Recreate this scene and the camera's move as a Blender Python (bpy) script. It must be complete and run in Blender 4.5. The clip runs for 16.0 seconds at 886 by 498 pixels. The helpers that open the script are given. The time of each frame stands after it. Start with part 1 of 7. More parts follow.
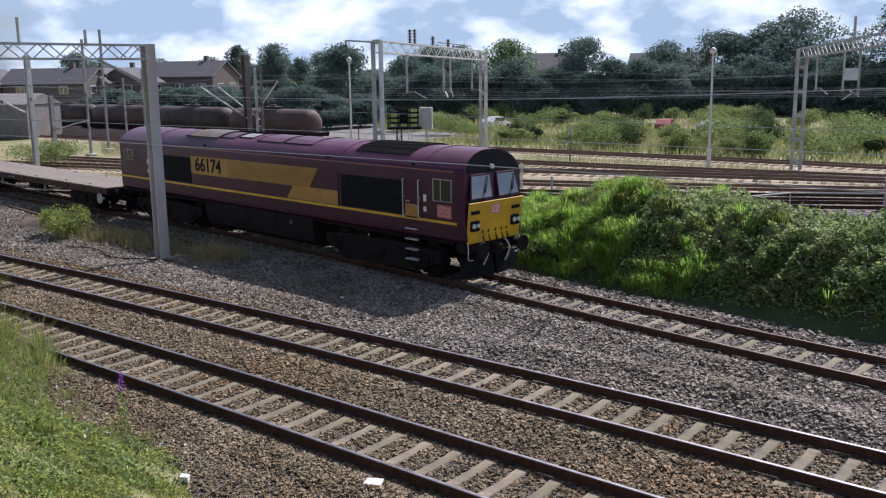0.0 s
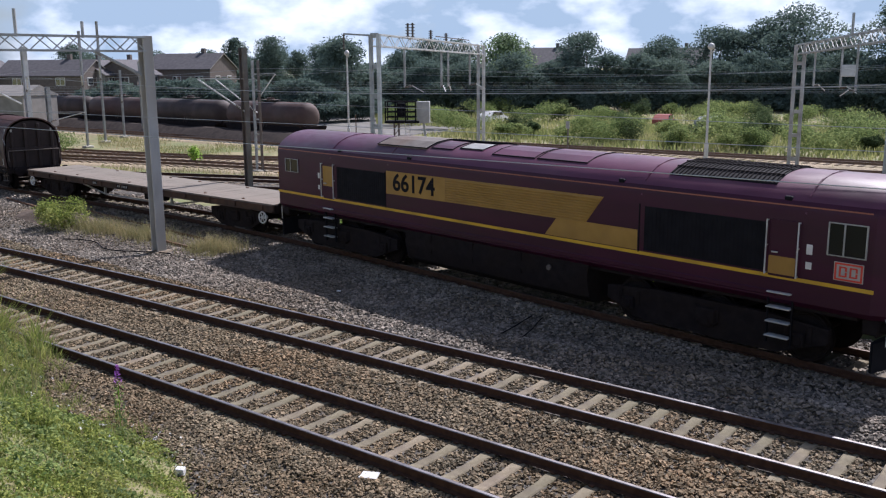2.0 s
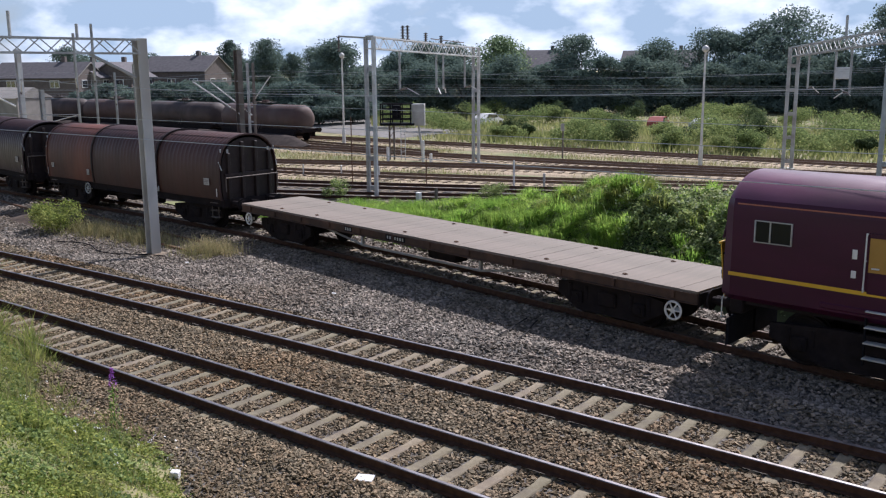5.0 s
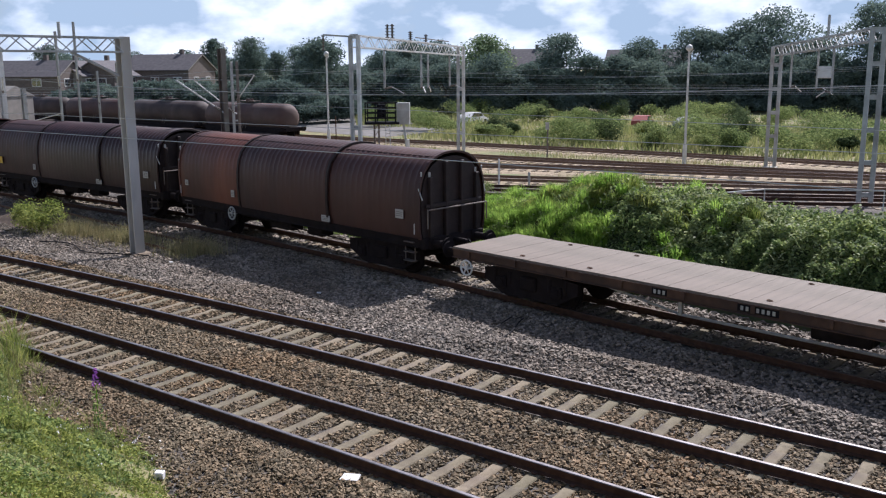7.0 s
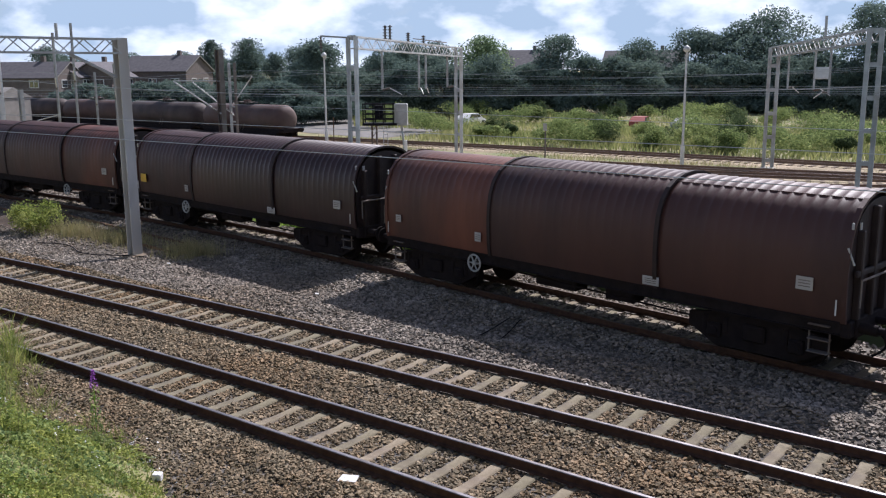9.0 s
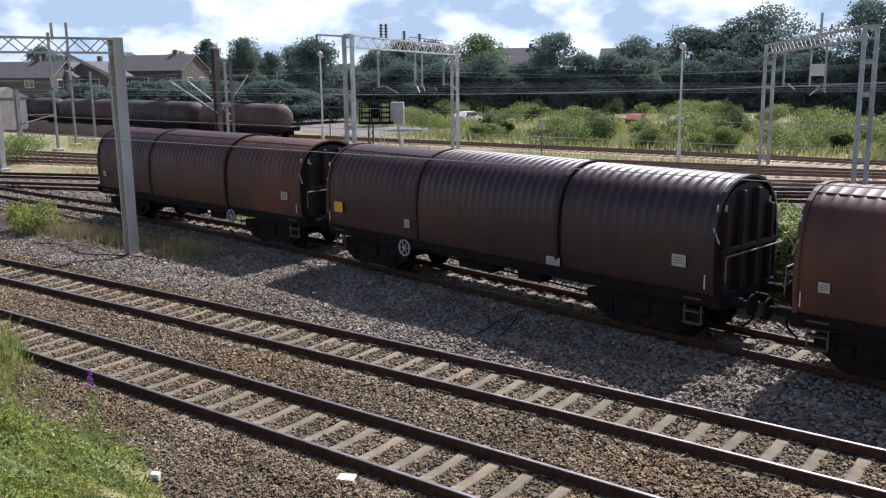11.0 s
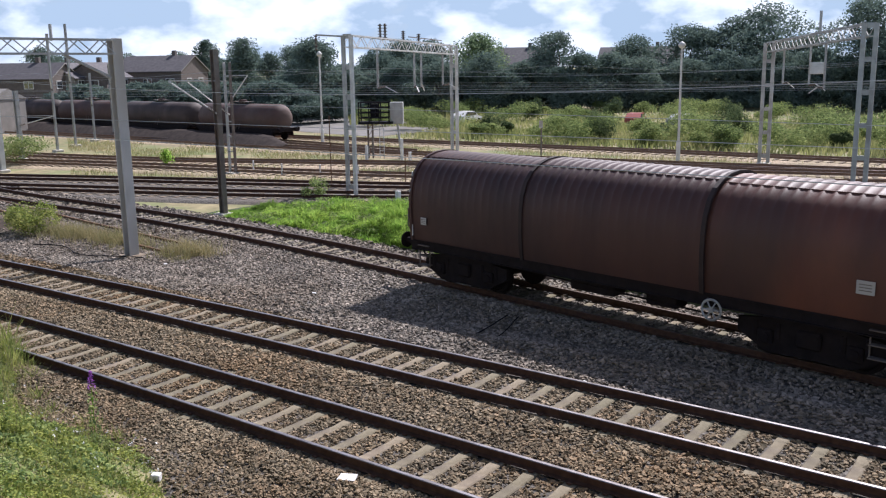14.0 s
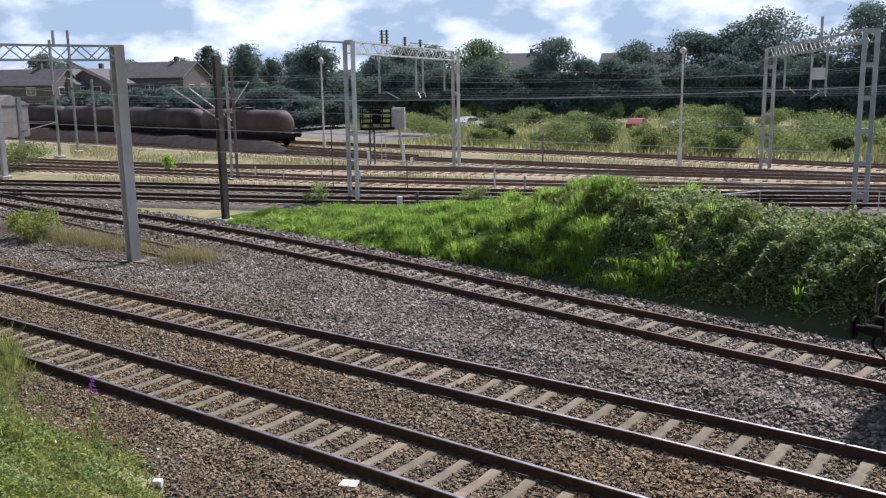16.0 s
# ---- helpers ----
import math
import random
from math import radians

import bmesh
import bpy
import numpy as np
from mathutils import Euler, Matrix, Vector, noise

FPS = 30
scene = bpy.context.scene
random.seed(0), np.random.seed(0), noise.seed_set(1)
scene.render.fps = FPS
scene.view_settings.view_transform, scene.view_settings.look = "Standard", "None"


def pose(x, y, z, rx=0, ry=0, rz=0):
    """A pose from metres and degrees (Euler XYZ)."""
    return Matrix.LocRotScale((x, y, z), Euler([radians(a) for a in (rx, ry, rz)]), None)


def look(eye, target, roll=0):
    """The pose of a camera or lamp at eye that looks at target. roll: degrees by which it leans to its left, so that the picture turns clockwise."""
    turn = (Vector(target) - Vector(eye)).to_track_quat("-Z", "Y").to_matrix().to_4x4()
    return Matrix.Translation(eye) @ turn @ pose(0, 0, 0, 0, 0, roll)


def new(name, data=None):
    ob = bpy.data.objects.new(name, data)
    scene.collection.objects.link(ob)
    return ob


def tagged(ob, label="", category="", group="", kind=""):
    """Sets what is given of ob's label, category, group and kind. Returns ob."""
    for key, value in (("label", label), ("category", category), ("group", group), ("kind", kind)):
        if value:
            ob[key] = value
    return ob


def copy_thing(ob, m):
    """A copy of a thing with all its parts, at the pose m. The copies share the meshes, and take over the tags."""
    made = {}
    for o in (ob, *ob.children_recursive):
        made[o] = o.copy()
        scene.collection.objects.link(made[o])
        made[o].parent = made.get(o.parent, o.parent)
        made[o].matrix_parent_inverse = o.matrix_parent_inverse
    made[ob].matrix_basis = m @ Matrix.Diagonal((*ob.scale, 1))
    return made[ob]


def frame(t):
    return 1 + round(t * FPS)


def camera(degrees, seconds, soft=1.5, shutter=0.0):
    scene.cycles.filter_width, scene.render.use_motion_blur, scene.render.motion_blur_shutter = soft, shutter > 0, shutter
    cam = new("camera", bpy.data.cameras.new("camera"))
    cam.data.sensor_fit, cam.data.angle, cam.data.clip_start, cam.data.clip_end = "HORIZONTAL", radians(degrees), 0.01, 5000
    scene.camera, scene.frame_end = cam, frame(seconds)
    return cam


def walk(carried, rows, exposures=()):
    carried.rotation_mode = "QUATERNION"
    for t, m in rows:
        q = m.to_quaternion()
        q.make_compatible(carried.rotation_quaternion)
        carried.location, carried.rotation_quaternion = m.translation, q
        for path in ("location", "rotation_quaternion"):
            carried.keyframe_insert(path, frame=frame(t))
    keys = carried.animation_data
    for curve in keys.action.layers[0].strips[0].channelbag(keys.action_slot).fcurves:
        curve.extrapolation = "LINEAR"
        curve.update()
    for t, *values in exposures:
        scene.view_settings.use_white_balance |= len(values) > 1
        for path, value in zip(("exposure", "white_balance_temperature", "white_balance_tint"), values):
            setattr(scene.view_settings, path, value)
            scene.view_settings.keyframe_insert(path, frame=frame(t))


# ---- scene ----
# ---- camera ----
EYE = (0.0, 0.0, 5.92)
cam = camera(52.2, 16.0, soft=1.22)
TURNS = (  # seconds, yaw, pitch, roll
    (0.0, 39.571, -10.990, 0.754),
    (0.5, 39.449, -11.066, 0.809),
    (1.0, 39.696, -11.176, 0.869),
    (1.5, 39.608, -11.300, 0.470),
    (2.0, 39.435, -11.359, 0.418),
    (2.5, 39.135, -11.206, 0.290),
    (3.0, 38.989, -11.467, 0.442),
    (3.5, 39.084, -11.400, 0.302),
    (4.0, 39.234, -11.223, 0.380),
    (6.5, 38.496, -11.267, 0.455),
    (7.0, 38.182, -11.295, 0.369),
    (7.5, 38.356, -11.577, 0.699),
    (8.0, 38.289, -11.207, 0.523),
    (8.5, 38.082, -11.211, 0.376),
    (11.0, 37.801, -11.335, 0.610),
    (11.5, 37.659, -11.265, 0.937),
    (12.0, 37.928, -11.280, 0.880),
    (12.5, 37.768, -11.205, 0.811),
    (13.0, 37.812, -11.112, 0.747),
    (13.5, 37.607, -11.364, 0.824),
    (14.0, 37.753, -11.356, 0.842),
    (14.5, 37.742, -11.098, 0.656),
    (15.0, 37.628, -10.820, 0.665),
    (15.5, 37.756, -11.208, 0.907),
    (16.0, 37.852, -10.996, 0.891),
)
walk(cam, [(t, pose(*EYE, 90 + p, r, w)) for t, w, p, r in TURNS], exposures=((0.0, 0.38, 5880, 18), (8.5, 0.42, 5930, 18), (11.0, 0.54, 5990, 18), (14.0, 0.54, 5990, 18), (16.0, 0.4, 5990, 18)))

# ---- light ----
SUN_EL, SUN_AZ = radians(46.5), radians(-2)      # azimuth from +y towards +x
world = bpy.data.worlds.new("sky")
scene.world = world
world.use_nodes = True
wn, wl = world.node_tree.nodes, world.node_tree.links
wn.clear()
w_out, w_bg = wn.new("ShaderNodeOutputWorld"), wn.new("ShaderNodeBackground")
sky = wn.new("ShaderNodeTexSky")
sky.sky_type, sky.sun_disc = "NISHITA", False
sky.sun_elevation, sky.sun_rotation = SUN_EL, SUN_AZ
sky.air_density, sky.dust_density, sky.ozone_density = 0.75, 1.6, 0.6
w_co, w_map = wn.new("ShaderNodeTexCoord"), wn.new("ShaderNodeMapping")
w_map.inputs["Scale"].default_value = (5.0, 5.0, 10.0)
w_noise, w_ramp = wn.new("ShaderNodeTexNoise"), wn.new("ShaderNodeValToRGB")
w_noise.inputs["Scale"].default_value, w_noise.inputs["Detail"].default_value = 1.15, 7
w_noise.inputs["Roughness"].default_value = 0.52
w_ramp.color_ramp.elements[0].position, w_ramp.color_ramp.elements[1].position = 0.2, 0.44
w_shade, w_tone = wn.new("ShaderNodeTexNoise"), wn.new("ShaderNodeValToRGB")
w_shade.inputs["Scale"].default_value, w_shade.inputs["Detail"].default_value = 2.2, 9
w_tone.color_ramp.elements[0].position, w_tone.color_ramp.elements[1].position = 0.43, 0.63
w_tone.color_ramp.elements[0].color, w_tone.color_ramp.elements[1].color = (4.2, 5.5, 6.8, 1), (10.8, 11.5, 12.1, 1)
w_mix = wn.new("ShaderNodeMix")
w_mix.data_type = "RGBA"
w_bg.inputs["Strength"].default_value = 0.081
wl.new(w_co.outputs["Generated"], w_map.inputs["Vector"])
wl.new(w_map.outputs["Vector"], w_noise.inputs["Vector"])
wl.new(w_map.outputs["Vector"], w_shade.inputs["Vector"])
wl.new(w_noise.outputs["Fac"], w_ramp.inputs["Fac"])
wl.new(w_shade.outputs["Fac"], w_tone.inputs["Fac"])
w_sep, w_high, w_cover = wn.new("ShaderNodeSeparateXYZ"), wn.new("ShaderNodeMapRange"), wn.new("ShaderNodeMath")
wl.new(w_co.outputs["Generated"], w_sep.inputs[0])
wl.new(w_sep.outputs["Z"], w_high.inputs[0])
for k_, v_ in enumerate((0.12, 0.42, 1.0, 0.06)):      # cloud cover thins towards the zenith
    w_high.inputs[k_ + 1].default_value = v_
w_cover.operation = "MULTIPLY"
wl.new(w_ramp.outputs["Color"], w_cover.inputs[0])
wl.new(w_high.outputs[0], w_cover.inputs[1])
wl.new(w_cover.outputs[0], w_mix.inputs[0])
wl.new(sky.outputs["Color"], w_mix.inputs[6])
wl.new(w_tone.outputs["Color"], w_mix.inputs[7])
wl.new(w_mix.outputs[2], w_bg.inputs["Color"])
wl.new(w_bg.outputs["Background"], w_out.inputs["Surface"])
sun = new("sun", bpy.data.lights.new("sun", "SUN"))
sun.data.energy, sun.data.angle, sun.data.color = 4.8, radians(0.6), (1.0, 0.96, 0.9)
SUN_DIR = Vector((math.sin(SUN_AZ) * math.cos(SUN_EL), math.cos(SUN_AZ) * math.cos(SUN_EL), math.sin(SUN_EL)))
sun.matrix_world = look(SUN_DIR * 50, (0, 0, 0))


# ---- materials ----
def rgb(r, g, b):
    return (r, g, b, 1.0)


def surface(name, c1, c2, scale=6.0, rough=0.7, metal=0.0, bump=0.15, fine=60.0, stain=None, stain_scale=0.8,
            stain_amount=0.5, objects=0.0, islands=0.0, world_space=False, spec=0.4, stretch=(1, 1, 1), cells=0.0, through_light=0.0, hue=0.06):
    """Two-scale procedural surface: colour grain, large stains, fine relief."""
    m = bpy.data.materials.new(name)
    m.use_nodes = True
    n, l = m.node_tree.nodes, m.node_tree.links
    bsdf = n["Principled BSDF"]
    if world_space:
        co = n.new("ShaderNodeNewGeometry").outputs["Position"]
    else:
        co = n.new("ShaderNodeTexCoord").outputs["Object"]
    mp = n.new("ShaderNodeMapping")
    mp.inputs["Scale"].default_value = stretch
    l.new(co, mp.inputs["Vector"])
    co = mp.outputs["Vector"]

    def tex(s, detail=4.0):
        t = n.new("ShaderNodeTexNoise")
        t.inputs["Scale"].default_value, t.inputs["Detail"].default_value = s, detail
        l.new(co, t.inputs["Vector"])
        return t.outputs["Fac"]

    def ramp(src, a, b):
        r = n.new("ShaderNodeMapRange")
        r.inputs[1].default_value, r.inputs[2].default_value = a, b
        l.new(src, r.inputs[0])
        return r.outputs[0]

    def mix(fac, a, b, mode="MIX"):
        x = n.new("ShaderNodeMix")
        x.data_type, x.blend_type = "RGBA", mode
        for sock, val in ((x.inputs[0], fac), (x.inputs[6], a), (x.inputs[7], b)):
            if hasattr(val, "is_linked"):
                l.new(val, sock)
            else:
                sock.default_value = val
        return x.outputs[2]

    height = tex(fine, 3.0)
    if cells:
        v = n.new("ShaderNodeTexVoronoi")
        v.inputs["Scale"].default_value = cells
        l.new(co, v.inputs["Vector"])
        sep = n.new("ShaderNodeSeparateColor")
        l.new(v.outputs["Color"], sep.inputs[0])
        col = mix(sep.outputs[0], rgb(*c1), rgb(*c2))
        height = v.outputs["Distance"]
    else:
        col = mix(ramp(tex(scale, 6.0), 0.32, 0.68), rgb(*c1), rgb(*c2))
    if stain:
        f = n.new("ShaderNodeMath")
        f.operation = "MULTIPLY"
        l.new(ramp(tex(stain_scale, 5.0), 0.42, 0.66), f.inputs[0])
        f.inputs[1].default_value = stain_amount
        col = mix(f.outputs[0], col, rgb(*stain))
    if objects or islands:
        src = n.new("ShaderNodeObjectInfo").outputs["Random"] if objects else n.new("ShaderNodeNewGeometry").outputs["Random Per Island"]
        amount = objects or islands
        hsv = n.new("ShaderNodeHueSaturation")
        r = n.new("ShaderNodeMapRange")
        r.inputs[3].default_value, r.inputs[4].default_value = 1 - amount, 1 + amount
        l.new(src, r.inputs[0])
        l.new(r.outputs[0], hsv.inputs["Value"])
        r2 = n.new("ShaderNodeMapRange")
        r2.inputs[3].default_value, r2.inputs[4].default_value = 0.5 + amount * hue, 0.5 - amount * hue
        l.new(src, r2.inputs[0])
        l.new(r2.outputs[0], hsv.inputs["Hue"])
        l.new(col, hsv.inputs["Color"])
        col = hsv.outputs["Color"]
    l.new(col, bsdf.inputs["Base Color"])
    rr = n.new("ShaderNodeMapRange")
    rr.inputs[3].default_value, rr.inputs[4].default_value = max(0.02, rough - 0.12), min(1.0, rough + 0.12)
    l.new(tex(scale * 2.3), rr.inputs[0])
    l.new(rr.outputs[0], bsdf.inputs["Roughness"])
    bsdf.inputs["Metallic"].default_value = metal
    bsdf.inputs["Specular IOR Level"].default_value = spec
    if bump:
        b = n.new("ShaderNodeBump")
        b.inputs["Strength"].default_value = bump
        b.inputs["Distance"].default_value = 0.02
        l.new(height, b.inputs["Height"])
        l.new(b.outputs["Normal"], bsdf.inputs["Normal"])
    if through_light:
        tr = n.new("ShaderNodeBsdfTranslucent")
        l.new(col, tr.inputs["Color"])
        ms = n.new("ShaderNodeMixShader")
        ms.inputs[0].default_value = through_light
        l.new(bsdf.outputs[0], ms.inputs[1])
        l.new(tr.outputs[0], ms.inputs[2])
        l.new(ms.outputs[0], n["Material Output"].inputs["Surface"])
    return m


M_GROUND = surface("yard_earth", (0.19, 0.16, 0.08), (0.33, 0.275, 0.145), 1.6, 0.95, bump=0.6, fine=7, stain=(0.13, 0.165, 0.055), stain_scale=0.35, stain_amount=0.9, world_space=True)
M_BALLAST = surface("ballast_bed", (0.05, 0.044, 0.037), (0.17, 0.153, 0.132), 4, 0.95, bump=1.0, cells=16, stain=(0.13, 0.1, 0.075), stain_scale=0.35, stain_amount=0.5, world_space=True)
M_STONE = surface("ballast_stone", (0.16, 0.134, 0.105), (0.298, 0.256, 0.206), 0.8, 0.8, bump=0.3, fine=50, stain=(0.17, 0.13, 0.088), stain_scale=0.22, stain_amount=0.75, islands=0.6, hue=0.015, world_space=True)
M_STONE_RUSTY = surface("rust_stained_ballast_stone", (0.138, 0.102, 0.057), (0.235, 0.184, 0.112), 0.7, 0.8, bump=0.3, fine=50, stain=(0.2, 0.125, 0.055), stain_scale=0.3, stain_amount=0.65, islands=0.6, hue=0.015, world_space=True)
M_YARD_STONE = surface("yard_ballast", (0.28, 0.21, 0.135), (0.52, 0.41, 0.28), 5, 0.95, bump=0.8, cells=12, stain=(0.2, 0.18, 0.09), stain_scale=0.25, stain_amount=0.6, world_space=True)
M_SLEEPER = surface("concrete_sleeper", (0.175, 0.144, 0.09), (0.26, 0.219, 0.148), 7, 0.9, bump=0.25, fine=70, stain=(0.12, 0.095, 0.07), stain_scale=2.2, stain_amount=0.75, objects=0.18)
M_OLD_SLEEPER = surface("weathered_timber_sleeper", (0.2, 0.155, 0.11), (0.33, 0.265, 0.19), 2, 0.95, bump=0.2, world_space=True)
M_RAIL_SIDE = surface("rusty_rail", (0.055, 0.03, 0.022), (0.095, 0.052, 0.036), 9, 0.9, spec=0.15, metal=0.0, bump=0.2)
M_YARD_RAIL = surface("brown_yard_rail", (0.16, 0.105, 0.075), (0.25, 0.17, 0.12), 9, 0.9, spec=0.15, bump=0.2)
M_RAIL_TOP = surface("worn_rail_head", (0.2, 0.18, 0.175), (0.34, 0.315, 0.32), 3, 0.45, metal=0.85, bump=0.0)
M_RUST_TOP = surface("dull_rail_head", (0.08, 0.055, 0.045), (0.15, 0.11, 0.09), 4, 0.5, metal=0.6, bump=0.05)
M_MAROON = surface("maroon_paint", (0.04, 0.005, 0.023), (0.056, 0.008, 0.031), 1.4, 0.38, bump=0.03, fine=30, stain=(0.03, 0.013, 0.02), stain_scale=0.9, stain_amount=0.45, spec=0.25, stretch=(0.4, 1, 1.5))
# paler maroon than the body sides, with greyish patches
M_ROOF = surface("pale_maroon_roof", (0.1, 0.024, 0.055), (0.145, 0.05, 0.085), 2.0, 0.38, bump=0.05, stain=(0.075, 0.05, 0.052), stain_scale=0.8, stain_amount=0.6, stretch=(0.5, 1, 1))
M_CANTRAIL = surface("faded_orange_line", (0.3, 0.1, 0.06), (0.38, 0.14, 0.08), 2.0, 0.55, bump=0.03)
M_GOLD = surface("gold_paint", (0.34, 0.19, 0.035), (0.42, 0.24, 0.05), 2.0, 0.5, bump=0.04, stain=(0.28, 0.15, 0.04), stain_scale=1.2, stain_amount=0.45)
M_YELLOW = surface("warning_yellow_paint", (0.68, 0.4, 0.02), (0.76, 0.46, 0.035), 3.0, 0.45, bump=0.04, stain=(0.34, 0.2, 0.03), stain_scale=1.5, stain_amount=0.5)
M_BLACK = surface("black_paint", (0.006, 0.006, 0.009), (0.012, 0.012, 0.016), 3.0, 0.75, bump=0.06, spec=0.15)
M_GRIME = surface("underframe_grime", (0.012, 0.0095, 0.011), (0.022, 0.017, 0.018), 5.0, 0.85, bump=0.3, spec=0.15, stain=(0.02, 0.013, 0.01), stain_scale=2.0, stain_amount=0.4)
M_WHITE = surface("white_paint", (0.7, 0.69, 0.66), (0.8, 0.8, 0.77), 5, 0.6, bump=0.05, stain=(0.45, 0.42, 0.37), stain_scale=2, stain_amount=0.4)
M_PLATE = surface("grubby_plate", (0.4, 0.39, 0.37), (0.5, 0.49, 0.46), 6, 0.7, bump=0.05, stain=(0.25, 0.22, 0.2), stain_scale=3, stain_amount=0.5)
M_CAR_RED = surface("faded_red_car_paint", (0.3, 0.06, 0.045), (0.36, 0.08, 0.06), 4, 0.45, bump=0.02)
M_RED = surface("red_paint", (0.6, 0.05, 0.03), (0.66, 0.07, 0.04), 5, 0.5, bump=0.03)
M_STEEL = surface("galvanised_steel", (0.36, 0.37, 0.37), (0.48, 0.49, 0.48), 3.0, 0.6, metal=0.35, bump=0.1, stain=(0.24, 0.22, 0.2), stain_scale=0.9, stain_amount=0.6)
M_PALE_STEEL = surface("weathered_pale_steel", (0.55, 0.56, 0.55), (0.68, 0.68, 0.66), 3.0, 0.6, metal=0.2, bump=0.08, stain=(0.36, 0.33, 0.28), stain_scale=1.2, stain_amount=0.5)
M_MAST = surface("weathered_grey_mast", (0.42, 0.415, 0.4), (0.56, 0.55, 0.53), 2.2, 0.7, metal=0.1, bump=0.08, stain=(0.3, 0.26, 0.21), stain_scale=1.1, stain_amount=0.6, stretch=(1, 1, 0.3))
M_DARK_STEEL = surface("dark_weathered_steel", (0.13, 0.112, 0.1), (0.2, 0.178, 0.16), 3.0, 0.7, metal=0.3, bump=0.15, stain=(0.15, 0.09, 0.06), stain_scale=1.0, stain_amount=0.5)
M_HOOD_A = surface("rust_red_hood", (0.105, 0.034, 0.021), (0.165, 0.056, 0.032), 1.3, 0.56, bump=0.1, stain=(0.04, 0.021, 0.018), stain_scale=0.4, stain_amount=0.8, spec=0.4, stretch=(1, 1, 0.35))
M_HOOD_B = surface("brown_sooty_hood", (0.034, 0.0155, 0.016), (0.053, 0.024, 0.023), 2.2, 0.45, bump=0.1, stain=(0.026, 0.014, 0.014), stain_scale=0.5, stain_amount=0.7, spec=0.45, stretch=(1, 1, 0.35))
M_HOOD_C = surface("dark_brown_hood", (0.034, 0.0155, 0.0145), (0.056, 0.025, 0.021), 1.6, 0.55, bump=0.1, stain=(0.085, 0.033, 0.023), stain_scale=0.3, stain_amount=0.55, spec=0.4, stretch=(1, 1, 0.35))
M_HOOD_END = surface("dark_hood_end", (0.018, 0.011, 0.01), (0.032, 0.019, 0.017), 3.0, 0.7, bump=0.15)
M_DECK = surface("worn_timber_deck", (0.175, 0.15, 0.12), (0.255, 0.217, 0.176), 3.0, 0.85, bump=0.2, stain=(0.2, 0.155, 0.125), stain_scale=0.7, stain_amount=0.5, objects=0.03, stretch=(1.5, 0.3, 1))
M_DARK_RUST = surface("dark_rusty_steel", (0.06, 0.034, 0.024), (0.1, 0.055, 0.036), 4.0, 0.8, bump=0.2, stain=(0.035, 0.024, 0.02), stain_scale=1.4, stain_amount=0.6)
M_RUST = surface("rusty_steel", (0.12, 0.06, 0.035), (0.2, 0.105, 0.055), 4.0, 0.8, bump=0.2, stain=(0.06, 0.035, 0.026), stain_scale=1.4, stain_amount=0.6)
M_TANK = surface("rusted_tank", (0.06, 0.034, 0.03), (0.095, 0.052, 0.043), 0.9, 0.7, bump=0.15, stain=(0.13, 0.1, 0.085), stain_scale=0.35, stain_amount=0.5)
M_TANK_DARK = surface("sooty_tank", (0.035, 0.025, 0.024), (0.065, 0.045, 0.04), 0.9, 0.7, bump=0.15, stain=(0.11, 0.085, 0.075), stain_scale=0.4, stain_amount=0.45)
M_LEAF = surface("bramble_leaf", (0.165, 0.245, 0.07), (0.285, 0.365, 0.13), 0.7, 0.6, bump=0, islands=0.55, world_space=True, spec=0.2, through_light=0.48, stain=(0.17, 0.17, 0.1), stain_scale=0.5, stain_amount=0.5)
M_WEED = surface("yellowish_weed_leaf", (0.22, 0.29, 0.065), (0.36, 0.39, 0.12), 0.9, 0.75, bump=0, islands=0.5, world_space=True, spec=0.1, through_light=0.5)
M_SCRUB_DARK = surface("dark_scrub_leaf", (0.075, 0.115, 0.05), (0.13, 0.17, 0.08), 0.3, 0.85, bump=0, islands=0.4, world_space=True, spec=0.06, through_light=0.35)
M_GRASS = surface("lush_grass", (0.21, 0.37, 0.06), (0.36, 0.5, 0.11), 0.45, 0.8, bump=0, islands=0.34, world_space=True, spec=0.08, through_light=0.66)
M_VERGE_GRASS = surface("verge_grass_blade", (0.2, 0.26, 0.06), (0.33, 0.36, 0.12), 0.8, 0.8, bump=0, islands=0.45, world_space=True, spec=0.08, through_light=0.45)
M_DRY = surface("dry_grass", (0.38, 0.33, 0.17), (0.28, 0.27, 0.12), 0.5, 0.8, bump=0, islands=0.35, world_space=True, through_light=0.3)
M_SCRUB = surface("scrub_leaf", (0.15, 0.21, 0.075), (0.27, 0.32, 0.125), 0.2, 0.85, bump=0, islands=0.35, world_space=True, spec=0.06, through_light=0.48)
# distance haze is mixed into this leaf colour: lifted and pushed towards blue
M_HAZY_TREE = surface("tree_leaf", (0.125, 0.175, 0.15), (0.19, 0.245, 0.2), 0.12, 1.0, bump=0, islands=0.16, world_space=True, spec=0.0, through_light=0.3)
M_TREE_FRESH = surface("fresh_tree_leaf", (0.16, 0.23, 0.13), (0.24, 0.31, 0.17), 0.12, 0.9, bump=0, islands=0.3, world_space=True, spec=0.05, through_light=0.5)
M_BARK = surface("bark", (0.09, 0.07, 0.05), (0.15, 0.12, 0.09), 4, 0.95, bump=0.4)
M_VERGE = surface("verge_soil", (0.035, 0.05, 0.016), (0.06, 0.075, 0.026), 1.2, 0.95, bump=0.5, fine=10, world_space=True)
M_BRICK = surface("house_brick", (0.12, 0.1, 0.09), (0.165, 0.138, 0.122), 3, 0.9, bump=0.1)
